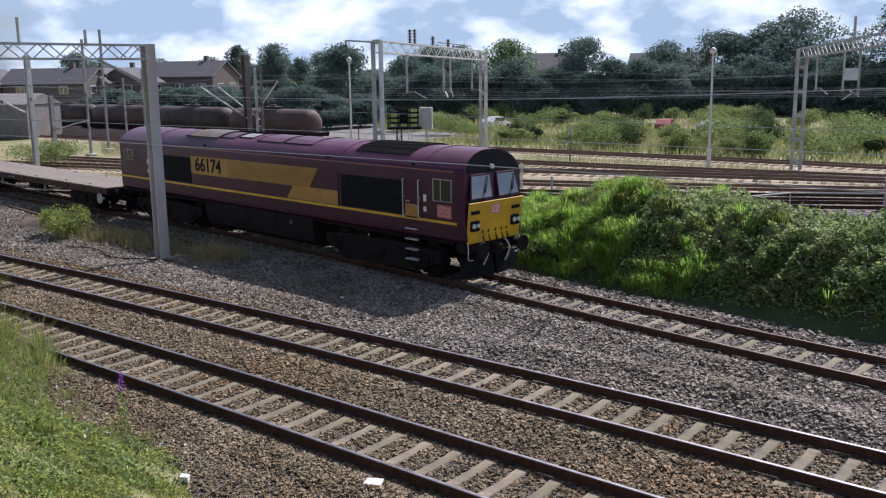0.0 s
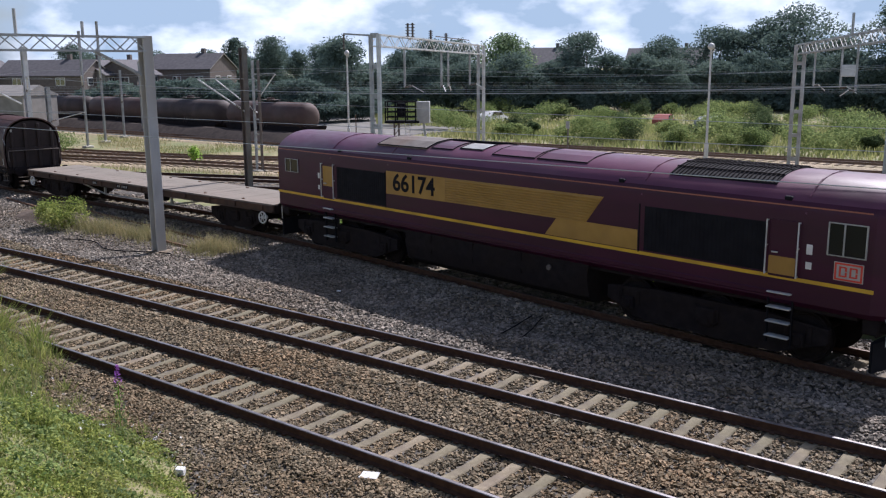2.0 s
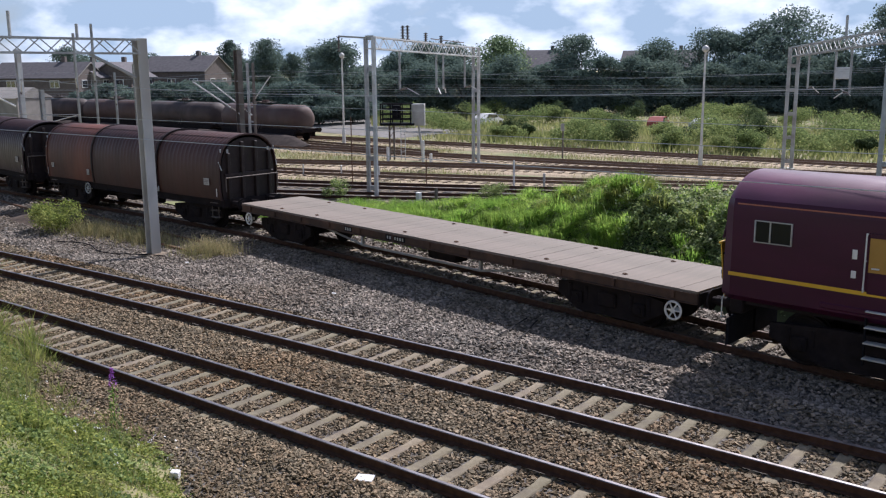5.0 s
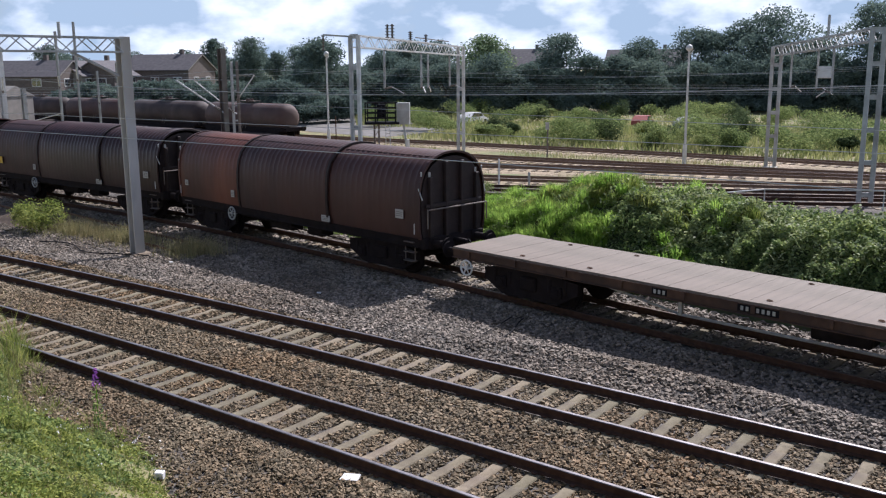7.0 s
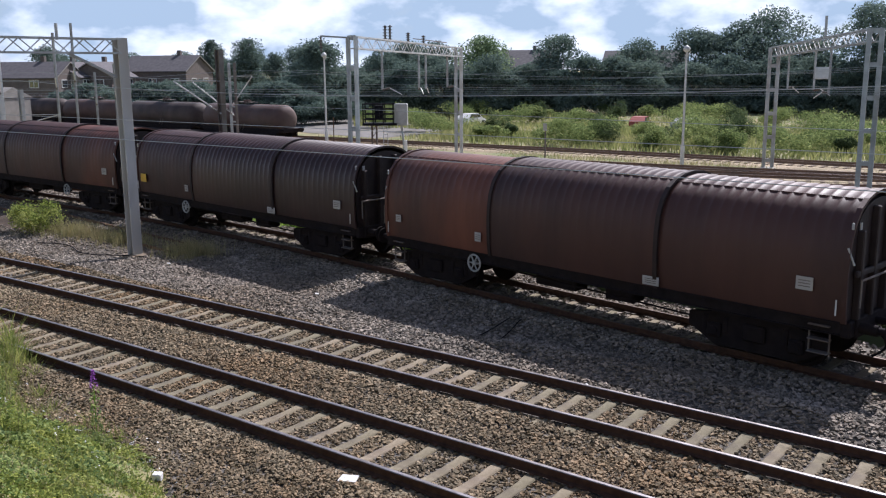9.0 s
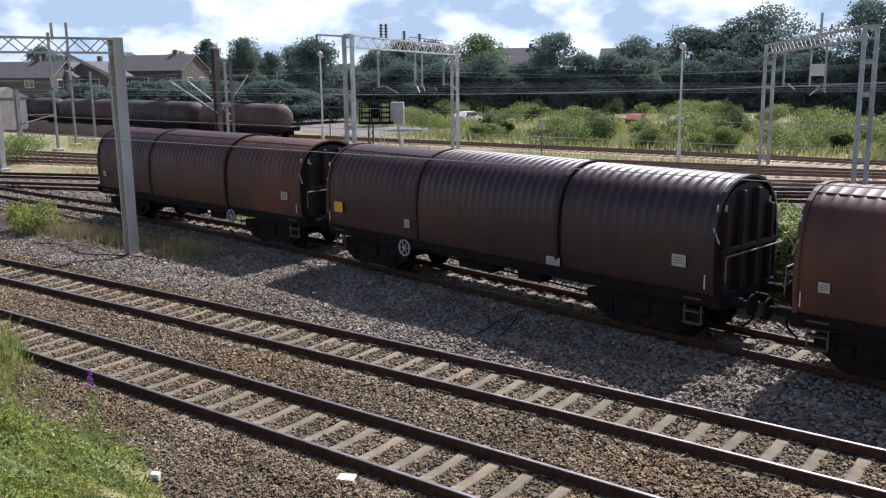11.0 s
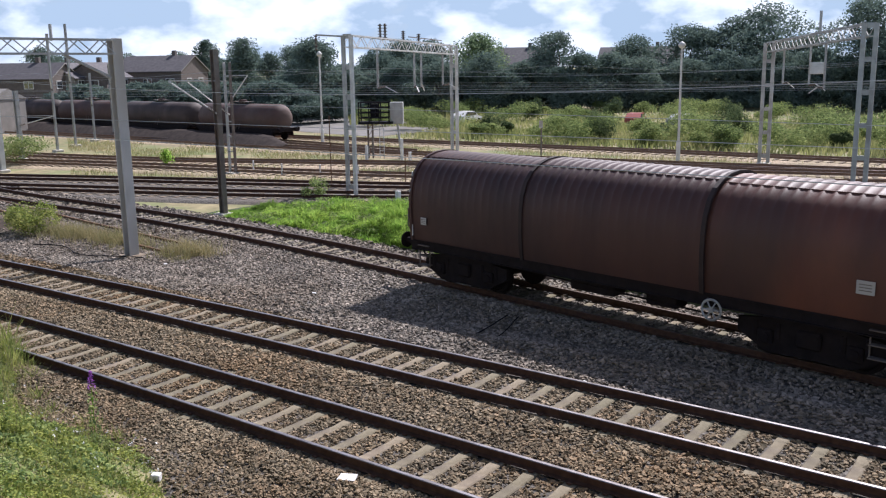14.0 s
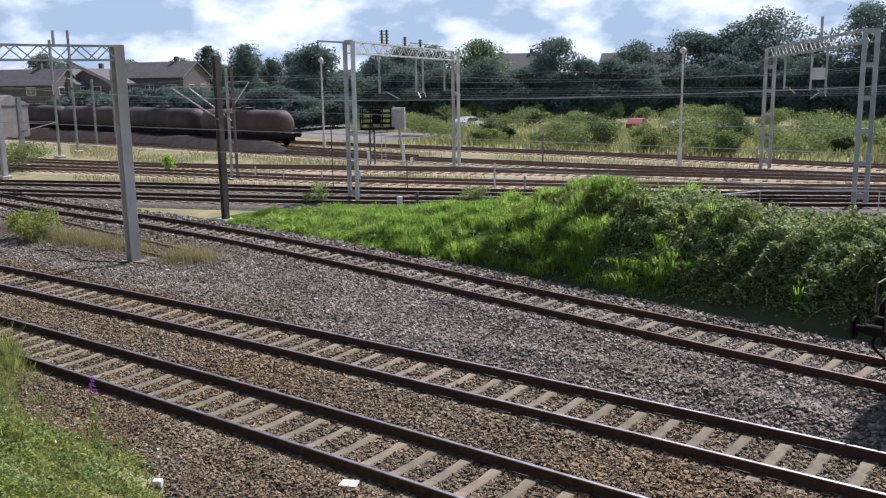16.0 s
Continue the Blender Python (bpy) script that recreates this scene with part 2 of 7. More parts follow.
M_PALE_WALL = surface("pale_render", (0.22, 0.205, 0.185), (0.29, 0.27, 0.245), 1.5, 0.9, bump=0.1)
M_TILE = surface("roof_tile", (0.085, 0.08, 0.085), (0.125, 0.115, 0.12), 2, 0.85, bump=0.2)
M_CLAY = surface("concrete_pad", (0.42, 0.39, 0.33), (0.52, 0.49, 0.42), 2, 0.9, bump=0.2, world_space=True)


def glass(name, tint, rough=0.06):
    m = bpy.data.materials.new(name)
    m.use_nodes = True
    b = m.node_tree.nodes["Principled BSDF"]
    b.inputs["Base Color"].default_value = rgb(*tint)
    b.inputs["Roughness"].default_value = rough
    b.inputs["IOR"].default_value = 2.1
    b.inputs["Coat Weight"].default_value = 1.0
    return m


M_GLASS = glass("cab_glass", (0.03, 0.035, 0.045))
M_DARK_GLASS = glass("dark_cab_glass", (0.012, 0.012, 0.016), 0.12)
M_DARK_GLASS.node_tree.nodes["Principled BSDF"].inputs["IOR"].default_value = 1.35
M_DARK_GLASS.node_tree.nodes["Principled BSDF"].inputs["Coat Weight"].default_value = 0.0
M_LENS = glass("lamp_lens", (0.7, 0.7, 0.68), 0.15)


# ---- mesh tools ----
class Shape:
    """Collects vertices and faces of one mesh."""

    def __init__(self):
        self.v, self.f, self.mi = [], [], []

    def add(self, verts, faces, mi=0):
        k = len(self.v)
        self.v += [tuple(p) for p in verts]
        self.f += [tuple(i + k for i in f) for f in faces]
        self.mi += [mi] * len(faces)
        return self

    def box(self, c, s, m=None, b=0.0, mi=0):
        """Box with centre c and full size s; b: chamfer."""
        hx, hy, hz = (a / 2 for a in s)
        b = min(b, hx * 0.8, hy * 0.8, hz * 0.8)
        if b <= 0:
            pts = [Vector((x * hx, y * hy, z * hz)) for x in (-1, 1) for y in (-1, 1) for z in (-1, 1)]
            faces = [(0, 1, 3, 2), (4, 6, 7, 5), (0, 4, 5, 1), (2, 3, 7, 6), (0, 2, 6, 4), (1, 5, 7, 3)]
        else:
            pts, faces, idx = [], [], {}
            for sx in (-1, 1):
                for sy in (-1, 1):
                    for sz in (-1, 1):
                        for ax in range(3):
                            q = [sx * (hx - b), sy * (hy - b), sz * (hz - b)]
                            q[ax] = (sx * hx, sy * hy, sz * hz)[ax]
                            idx[sx, sy, sz, ax] = len(pts)
                            pts.append(Vector(q))
            cyc = ((-1, -1), (1, -1), (1, 1), (-1, 1))
            for ax in range(3):
                o1, o2 = (ax + 1) % 3, (ax + 2) % 3
                for s0 in (-1, 1):
                    quad = []
                    for a, d in cyc:
                        k = [0, 0, 0]
                        k[ax], k[o1], k[o2] = s0, a, d
                        quad.append(idx[(*k, ax)])
                    faces.append(tuple(quad if s0 > 0 else quad[::-1]))
                for a in (-1, 1):
                    for d in (-1, 1):
                        k1, k2 = [0, 0, 0], [0, 0, 0]
                        k1[ax], k2[ax] = -1, 1
                        k1[o1] = k2[o1] = a
                        k1[o2] = k2[o2] = d
                        q = (idx[(*k1, o1)], idx[(*k2, o1)], idx[(*k2, o2)], idx[(*k1, o2)])
                        faces.append(q if a * d > 0 else q[::-1])
            for sx in (-1, 1):
                for sy in (-1, 1):
                    for sz in (-1, 1):
                        t = tuple(idx[sx, sy, sz, a] for a in range(3))
                        faces.append(t if sx * sy * sz > 0 else t[::-1])
        pts = [Vector(c) + ((m @ p) if m else p) for p in pts]
        return self.add(pts, faces, mi)

    def tube(self, a, b, r, n=8, r2=None, mi=0, caps=True):
        a, b = Vector(a), Vector(b)
        d = (b - a).normalized()
        u = d.orthogonal().normalized()
        w = d.cross(u)
        r2 = r if r2 is None else r2
        pts = []
        for i in range(n):
            t = 2 * math.pi * i / n
            o = u * math.cos(t) + w * math.sin(t)
            pts += [a + o * r, b + o * r2]
        faces = [(2 * i, 2 * ((i + 1) % n), 2 * ((i + 1) % n) + 1, 2 * i + 1) for i in range(n)]
        if caps:
            faces += [tuple(2 * i for i in reversed(range(n))), tuple(2 * i + 1 for i in range(n))]
        return self.add(pts, faces, mi)

    def beam(self, a, b, w, h, mi=0):
        """Rectangular bar from a to b, w wide (horizontal) and h deep."""
        a, b = Vector(a), Vector(b)
        d = (b - a).normalized()
        side = d.cross(Vector((0, 0, 1)))
        side = side.normalized() if side.length > 1e-4 else Vector((1, 0, 0))
        up = side.cross(d)
        pts = [p + side * sx * w / 2 + up * sz * h / 2 for p in (a, b) for sx in (-1, 1) for sz in (-1, 1)]
        return self.add(pts, [(0, 1, 3, 2), (4, 6, 7, 5), (0, 4, 5, 1), (2, 3, 7, 6), (0, 2, 6, 4), (1, 5, 7, 3)], mi)

    def loft(self, rings, closed=True, caps=True, mi=0):
        n, k = len(rings[0]), len(rings)
        pts = [p for r in rings for p in r]
        faces = []
        for j in range(k - 1):
            for i in range(n if closed else n - 1):
                i2 = (i + 1) % n
                faces.append((j * n + i, j * n + i2, (j + 1) * n + i2, (j + 1) * n + i))
        if caps:
            faces += [tuple(reversed(range(n))), tuple((k - 1) * n + i for i in range(n))]
        return self.add(pts, faces, mi)

    def prism(self, poly, axis, a, b, mi=0):
        """Polygon of 2D points swept along an axis ('x','y','z') from a to b."""
        def at(p, t):
            return {"x": (t, p[0], p[1]), "y": (p[0], t, p[1]), "z": (p[0], p[1], t)}[axis]
        return self.loft([[at(p, a) for p in poly], [at(p, b) for p in poly]], mi=mi)

    def ring(self, c, axis, r, t, n=20, mi=0, m=6):
        """Torus round an axis vector."""
        c, ax = Vector(c), Vector(axis).normalized()
        u = ax.orthogonal().normalized()
        w = ax.cross(u)
        pts, faces = [], []
        for i in range(n):
            a = 2 * math.pi * i / n
            o = u * math.cos(a) + w * math.sin(a)
            for j in range(m):
                b = 2 * math.pi * j / m
                pts.append(c + o * (r + t * math.cos(b)) + ax * t * math.sin(b))
        for i in range(n):
            for j in range(m):
                faces.append((i * m + j, ((i + 1) % n) * m + j, ((i + 1) % n) * m + (j + 1) % m, i * m + (j + 1) % m))
        return self.add(pts, faces, mi)

    def mesh(self, name, mats, smooth=None):
        me = bpy.data.meshes.new(name)
        me.from_pydata(self.v, [], self.f)
        for m in (mats if isinstance(mats, (list, tuple)) else [mats]):
            me.materials.append(m)
        if any(self.mi):
            me.polygons.foreach_set("material_index", self.mi)
        bm = bmesh.new()
        bm.from_mesh(me)
        if smooth:
            bmesh.ops.remove_doubles(bm, verts=bm.verts, dist=0.0005)
        bmesh.ops.recalc_face_normals(bm, faces=bm.faces)
        bm.to_mesh(me)
        bm.free()
        if smooth:
            me.polygons.foreach_set("use_smooth", [True] * len(me.polygons))
            me.set_sharp_from_angle(angle=radians(smooth))
        me.update()
        return me


def part(name, sh, material, parent, label="", smooth=None, at=None):
    me = sh if isinstance(sh, bpy.types.Mesh) else sh.mesh(name, material, smooth)
    ob = new(name, me)
    ob.parent = parent
    if at is not None:
        ob.matrix_basis = at
    if label:
        ob["label"] = label
    return ob


def thing(name, label, category, group="", kind="", at=None, sh=None, material=None, smooth=None):
    ob = new(name, sh.mesh(name, material, smooth) if sh else None)
    if at is not None:
        ob.matrix_basis = at
    return tagged(ob, label, category, group, kind)


def raw_mesh(name, verts, faces, material):
    """Large numpy mesh with faces of one size."""
    verts, faces = np.asarray(verts, np.float32), np.asarray(faces, np.int32)
    me = bpy.data.meshes.new(name)
    n, k = faces.shape
    me.vertices.add(len(verts))
    me.vertices.foreach_set("co", verts.ravel())
    me.loops.add(n * k)
    me.loops.foreach_set("vertex_index", faces.ravel())
    me.polygons.add(n)
    me.polygons.foreach_set("loop_start", np.arange(0, n * k, k, dtype=np.int32))
    me.materials.append(material)
    me.update(calc_edges=True)
    me.validate()
    return me


def leaf_cloud(rng, centres, size, flat=0.5):
    """Small folded leaf quads at the centres, turned at random; flat: how far they face up."""
    n = len(centres)
    nrm = rng.normal(size=(n, 3))
    nrm[:, 2] = np.abs(nrm[:, 2]) + flat
    nrm /= np.linalg.norm(nrm, axis=1)[:, None]
    u = np.cross(nrm, rng.normal(size=(n, 3)))
    u /= np.linalg.norm(u, axis=1)[:, None]
    w = np.cross(nrm, u)
    s = (size * rng.uniform(0.6, 1.3, n))[:, None]
    quad = np.stack([centres - u * s, centres - w * s * 0.55 + nrm * s * 0.15, centres + u * s, centres + w * s * 0.55 + nrm * s * 0.15], 1)
    return quad.reshape(-1, 3), np.arange(n * 4).reshape(n, 4)


def blades(rng, base, height, width, lean=0.35):
    """Tapered bent grass blades: two triangles-quads each."""
    n = len(base)
    a = rng.uniform(0, 2 * np.pi, n)
    side = np.stack([np.cos(a), np.sin(a), np.zeros(n)], 1)
    b = rng.uniform(0, 2 * np.pi, n)
    bend = np.stack([np.cos(b), np.sin(b), np.zeros(n)], 1) * (rng.uniform(0.1, 1, n) * lean)[:, None]
    h = (height * rng.uniform(0.5, 1.25, n))[:, None]
    up = np.array([[0, 0, 1.0]])
    w = width
    p0, p1 = base - side * w, base + side * w
    mid = base + up * h * 0.6 + bend * h * 0.35
    p2, p3 = mid + side * w * 0.7, mid - side * w * 0.7
    tip = base + up * h + bend * h
    t1, t2 = tip + side * w * 0.12, tip - side * w * 0.12
    v = np.stack([p0, p1, p2, p3, t1, t2], 1).reshape(-1, 3)
    k = np.arange(n)[:, None] * 6
    f = np.concatenate([k + np.array([[0, 1, 2, 3]]), k + np.array([[3, 2, 4, 5]])], 0)
    return v, f


# ---- track lines ----
def natural_spline(kx, ky):
    n = len(kx)
    h = np.diff(kx)
    a, b = np.zeros((n, n)), np.zeros(n)
    a[0, 0] = a[-1, -1] = 1
    for i in range(1, n - 1):
        a[i, i - 1], a[i, i], a[i, i + 1] = h[i - 1], 2 * (h[i - 1] + h[i]), h[i]
        b[i] = 6 * ((ky[i + 1] - ky[i]) / h[i] - (ky[i] - ky[i - 1]) / h[i - 1])
    m = np.linalg.solve(a, b)

    def g(x):
        x = np.asarray(x, float)
        i = np.clip(np.searchsorted(kx, x) - 1, 0, n - 2)
        xc = np.clip(x, kx[0], kx[-1])
        t, hh = xc - kx[i], h[i]
        s = (ky[i + 1] - ky[i]) / hh - hh * (2 * m[i] + m[i + 1]) / 6
        y = ky[i] + t * s + t * t * m[i] / 2 + t ** 3 * (m[i + 1] - m[i]) / (6 * hh)
        sl = s + t * m[i] + t * t * (m[i + 1] - m[i]) / (2 * hh)
        return y + sl * (x - xc)
    return g


def line_1(x):
    x = np.asarray(x, float)
    return 10.327 - 0.00077 * x * x


def line_2(x):
    x = np.asarray(x, float)
    return 13.895 - 0.0009 * x * x


line_3 = natural_spline(np.array([-70, -50, -35, -22, -10, 2, 16.0]), np.array([28.88, 22.73, 22.32, 21.42, 19.69, 18.29, 17.6]))
ARC_X = np.arange(-140, 110, 0.25)
ARC_Y = line_3(ARC_X)
ARC_S = np.concatenate([[0], np.cumsum(np.hypot(np.diff(ARC_X), np.diff(ARC_Y)))])
ARC_S -= np.interp(0, ARC_X, ARC_S)


def on_line(s):
    return np.array([np.interp(s, ARC_S, ARC_X), np.interp(s, ARC_S, ARC_Y)])


def travel(t):
    """Way of the train's reference point along the line, in metres."""
    early = max(0.0, 1 - t / 4.6)
    return -34.909 + 5.4057 * t + 0.0453 * t * t - 0.000595 * t ** 3 - 0.93 * early * early


def ride(t, offset, wheelbase):
    s = travel(t) + offset
    a, b = on_line(s - wheelbase / 2), on_line(s + wheelbase / 2)
    c, d = (a + b) / 2, b - a
    return pose(c[0], c[1], 0, 0, 0, math.degrees(math.atan2(d[1], d[0])))
# ---- ground and tracks ----
def sheet(name, xs, ys, zfun, material, label, category):
    xs, ys = np.asarray(xs, float), np.asarray(ys, float)
    gx, gy = np.meshgrid(xs, ys, indexing="ij")
    v = np.stack([gx, gy, zfun(gx, gy)], -1).reshape(-1, 3)
    i, j = np.meshgrid(np.arange(len(xs) - 1), np.arange(len(ys) - 1), indexing="ij")
    a = (i * len(ys) + j).ravel()
    f = np.stack([a, a + len(ys), a + len(ys) + 1, a + 1], 1)
    return tagged(new(name, raw_mesh(name, v, f, material)), label, category, kind="structure")


def spread(lo, hi, fine, reach):
    """Even steps between lo and hi, growing steps outside up to reach."""
    out = list(np.arange(lo, hi + 1e-6, fine))
    s, a, b = fine, lo, hi
    while a > -reach or b < reach:
        s *= 1.5
        a, b = a - s, b + s
        out = [max(a, -reach)] + out + [min(b, reach)]
    return sorted(set(out))


def verge_edge(x):
    return 7.2 + 0.2 * np.clip(-9.5 - x, 0, 30) ** 0.95 + 0.35 * np.sin(x * 0.9)


def ground_z(x, y):
    z = np.full(np.shape(x), -0.36)
    rise = np.clip(verge_edge(x) - y, 0, 9.5)
    z = z + 0.5 * rise * np.clip(rise / 1.5, 0, 1)
    wob = 0.05 * np.sin(x * 1.3 + y * 0.7) * np.sin(y * 1.1 - x * 0.4)
    z = z + np.where(rise > 0, wob, wob * 0.4)
    # gentle rise towards the far trees
    return z + np.clip((y - 95) / 60, 0, 1) * 1.2


sheet("ground", spread(-70, 20, 1.0, 2500), spread(-14, 70, 1.0, 2500), ground_z, M_GROUND, "dry grassy earth of the railway yard", "ground")


def shoulder_z(x, y):
    """Loose stone heaped along the far side of line 2, and the trodden hollow beside the goods line."""
    x, y = np.asarray(x, float), np.asarray(y, float)
    o = y - line_2(x)
    near = np.clip((x + 12.5) / 2.5, 0, 1)
    heap = (0.05 + 0.13 * near + 0.03 * np.sin(x * 0.9)) * np.exp(-((o - 2.1 - 0.25 * np.sin(x * 0.55)) / 0.55) ** 2)
    hollow = 0.05 * np.exp(-((o - 3.6) / 0.8) ** 2) * np.clip((line_3(x) - y) - 1.6, 0, 1)
    return heap - hollow


def bed(name, fun, x0, x1, near, far, top, material, label, skirt=0.5, step=0.5, spans=8, heaped=False):
    """Raised ballast bed along a line, with sloping shoulders; near and far: offsets across, functions or numbers."""
    xs = np.arange(x0, x1 + 1e-6, step)
    rows = []
    for x in xs:
        y = float(fun(x))
        sl = float(fun(x + 0.5) - fun(x - 0.5))
        nx, ny = -sl / math.hypot(1, sl), 1 / math.hypot(1, sl)
        a, b = near(x) if callable(near) else near, far(x) if callable(far) else far
        prof = [(a - skirt, -0.45), (a, top - 0.03)] + [(a + (b - a) * k / spans, top + 0.012 * math.sin(x * 1.7 + k * 2.1) + (float(shoulder_z(x, y + a + (b - a) * k / spans)) if heaped else 0.0)) for k in range(1, spans)] + [(b, top - 0.03), (b + skirt, -0.45)]
        rows.append([(x + nx * o, y + ny * o, z) for o, z in prof])
    v = np.array(rows).reshape(-1, 3)
    k = len(rows[0])
    i, j = np.meshgrid(np.arange(len(rows) - 1), np.arange(k - 1), indexing="ij")
    a = (i * k + j).ravel()
    f = np.stack([a, a + k, a + k + 1, a + 1], 1)
    return tagged(new(name, raw_mesh(name, v, f, material)), label, "ballast", kind="structure")


BED_TOP = -0.205
bed("ballast_main", line_2, -60, 30, lambda x: float(max(verge_edge(x) - 0.4, 3) - line_2(x)), lambda x: float(line_3(x) - line_2(x)) + 2.2,
    BED_TOP, M_BALLAST, "grey crushed stone bed under the running lines", spans=48, heaped=True)

RAIL_PROFILE = [(-0.07, -0.159), (0.07, -0.159), (0.07, -0.148), (0.012, -0.128), (0.009, -0.05), (0.034, -0.04), (0.036, -0.012), (0.028, 0.0),
                (-0.028, 0.0), (-0.036, -0.012), (-0.034, -0.04), (-0.009, -0.05), (-0.012, -0.128), (-0.07, -0.148)]
SLEEPER_AT = {}
SLEEPER = Shape()
SLEEPER.loft([[(x, y, z) for x, z in ((-wb, -0.38), (wb, -0.38), (wt, top - 0.015), (wt - 0.02, top), (-wt + 0.02, top), (-wt, top - 0.015))]
              for y, wb, wt, top in ((-1.25, 0.135, 0.1, -0.165), (-0.55, 0.14, 0.11, -0.162), (-0.3, 0.13, 0.1, -0.18), (0.3, 0.13, 0.1, -0.18), (0.55, 0.14, 0.11, -0.162), (1.25, 0.135, 0.1, -0.165))])
SLEEPER_MESH = SLEEPER.mesh("sleeper", M_SLEEPER)

def rail_shape(fun, off, x0, x1, step):
    sh = Shape()
    rings = []
    for x in np.arange(x0, x1 + 1e-6, step):
        y, sl = float(fun(x)), float(fun(x + 0.5) - fun(x - 0.5))
        d = math.hypot(1, sl)
        nx, ny = -sl / d, 1 / d
        rings.append([(x + nx * (off + a), y + ny * (off + a), z) for a, z in RAIL_PROFILE])
    n, k = len(RAIL_PROFILE), len(rings)
    pts = [p for r in rings for p in r]
    for i in range(n):
        i2 = (i + 1) % n
        sh.f += [(j * n + i, j * n + i2, (j + 1) * n + i2, (j + 1) * n + i) for j in range(k - 1)]
        sh.mi += [1 if i in (6, 7, 8) else 0] * (k - 1)
    sh.v = pts
    return sh


def track(fun, x0, x1, spacing, phase, label, head, step=1.0, pieces=True, group="running lines"):
    tr = thing("railway_track", label, "railway track", group)
    for off in (-0.7525, 0.7525):
        part("rail", rail_shape(fun, off, x0, x1, step), [M_RAIL_SIDE if group == "running lines" or "double" in label else M_YARD_RAIL, head], tr, "rusty rail with a worn bright head" if head is M_RAIL_TOP else "", smooth=35)
    if pieces:
        x = phase - math.floor((phase - x0) / spacing) * spacing
        rng = random.Random(int(phase * 100))
        clips = []
        spots = SLEEPER_AT.setdefault(fun, [])
        while x < x1:
            sl = float(fun(x + 0.5) - fun(x - 0.5))
            m = pose(x + rng.uniform(-0.02, 0.02), float(fun(x)), rng.uniform(-0.012, 0.004), 0, 0, math.degrees(math.atan(sl)) + rng.uniform(-0.8, 0.8))
            part("sleeper", SLEEPER_MESH, None, tr, at=m)
            clips.append(m)
            spots.append(x)
            x += spacing / math.hypot(1, sl)
        cl = Shape()
        for m in clips:
            for sy in (-1, 1):
                for side in (-1, 1):
                    c = m @ Vector((0, sy * 0.7525 + side * 0.1, -0.142))
                    cl.box(c, (0.09, 0.07, 0.03), b=0.01)
        tagged(part("rail_clip", cl, M_RAIL_SIDE, tr), kind="stuff")
    else:
        sh = Shape()
        x = x0
        while x < x1:
            sl = float(fun(x + 0.5) - fun(x - 0.5))
            sh.box((x, float(fun(x)), -0.28), (0.25, 2.5, 0.16), Matrix.Rotation(math.atan(sl), 3, "Z"))
            x += 0.68
        ob = part("sleeper", sh, M_OLD_SLEEPER, tr)
        tagged(ob, kind="stuff")
    return tr


track(line_1, -48, 16, 0.6275, -15.6, "plain line on concrete sleepers in grey ballast", M_RAIL_TOP)
track(line_2, -52, 16, 0.63, -14.22, "plain line on concrete sleepers with bright rails", M_RAIL_TOP)
track(line_3, -66, 22, 0.6375, -10.24, "curving goods line on pale concrete sleepers", M_RUST_TOP)

# yard lines, diverging behind the goods line
YARD = (
    ("a", (-60, -44, -33.8, -24, -10), (23.6, 30.4, 34.3, 38.8, 46.0)),
    ("b", (-56, -41, -33.5, -26.3, -10), (21.4, 27.1, 30.2, 34.0, 43.2)),
    ("c", (-70, -53, -43, -34.4, -10), (34.5, 38.3, 42.4, 45.8, 53.5)),
    ("d", (-70, -52, -38.3, -25, -10), (29.5, 34.8, 38.0, 42.7, 49.4)),
    ("e", (-110, -77, -51, -27, -5), (47.5, 49.0, 49.6, 52.0, 56.0)),
    ("g", (-110, -60, -34, -12, 10), (56.2, 57.6, 59.4, 60.2, 60.8)),
)
YARD_LINES = {}
for tag_, kx, ky in YARD:
    f_ = natural_spline(np.array(kx, float), np.array(ky, float))
    YARD_LINES[tag_] = f_
    dark = tag_ in "ab"
    bed("ballast_yard", f_, kx[0], 12, -1.9, 1.9, -0.225 if dark else -0.25, M_BALLAST if dark else M_YARD_STONE,
        "stone bed of a diverging yard line" if dark else "brown weedy stone bed of a siding", skirt=0.3, step=1.0)
    track(f_, kx[0], 12, 0.68, 0, "diverging double line with dark rusty rails" if dark else "rusty siding on old dark sleepers", M_RUST_TOP, step=2.0, pieces=False, group="yard lines")
# ---- train ----
def mirrored(half):
    """Closed profile from points of the +y half, bottom to top."""
    return half + [(-y, z) for y, z in reversed(half) if y > 1e-6]


WHEELSETS = []      # (object, radius, local place)


def wheel_mesh(r, gauge=1.5):
    sh = Shape()
    sh.tube((0, -0.95, 0), (0, 0.95, 0), 0.08, 10)
    for s in (-1, 1):
        y = s * gauge / 2
        sh.tube((0, y - 0.06, 0), (0, y + 0.06, 0), r, 24)
        sh.tube((0, y - s * 0.09, 0), (0, y - s * 0.06, 0), r + 0.028, 24)
        sh.ring((0, y + s * 0.06, 0), (0, 1, 0), r - 0.06, 0.03, 20)
        sh.tube((0, y + s * 0.06, 0), (0, y + s * 0.12, 0), 0.13, 12)
    return sh.mesh("wheelset", M_GRIME, 40)


WHEEL_BIG, WHEEL_SMALL = wheel_mesh(0.53), wheel_mesh(0.46)


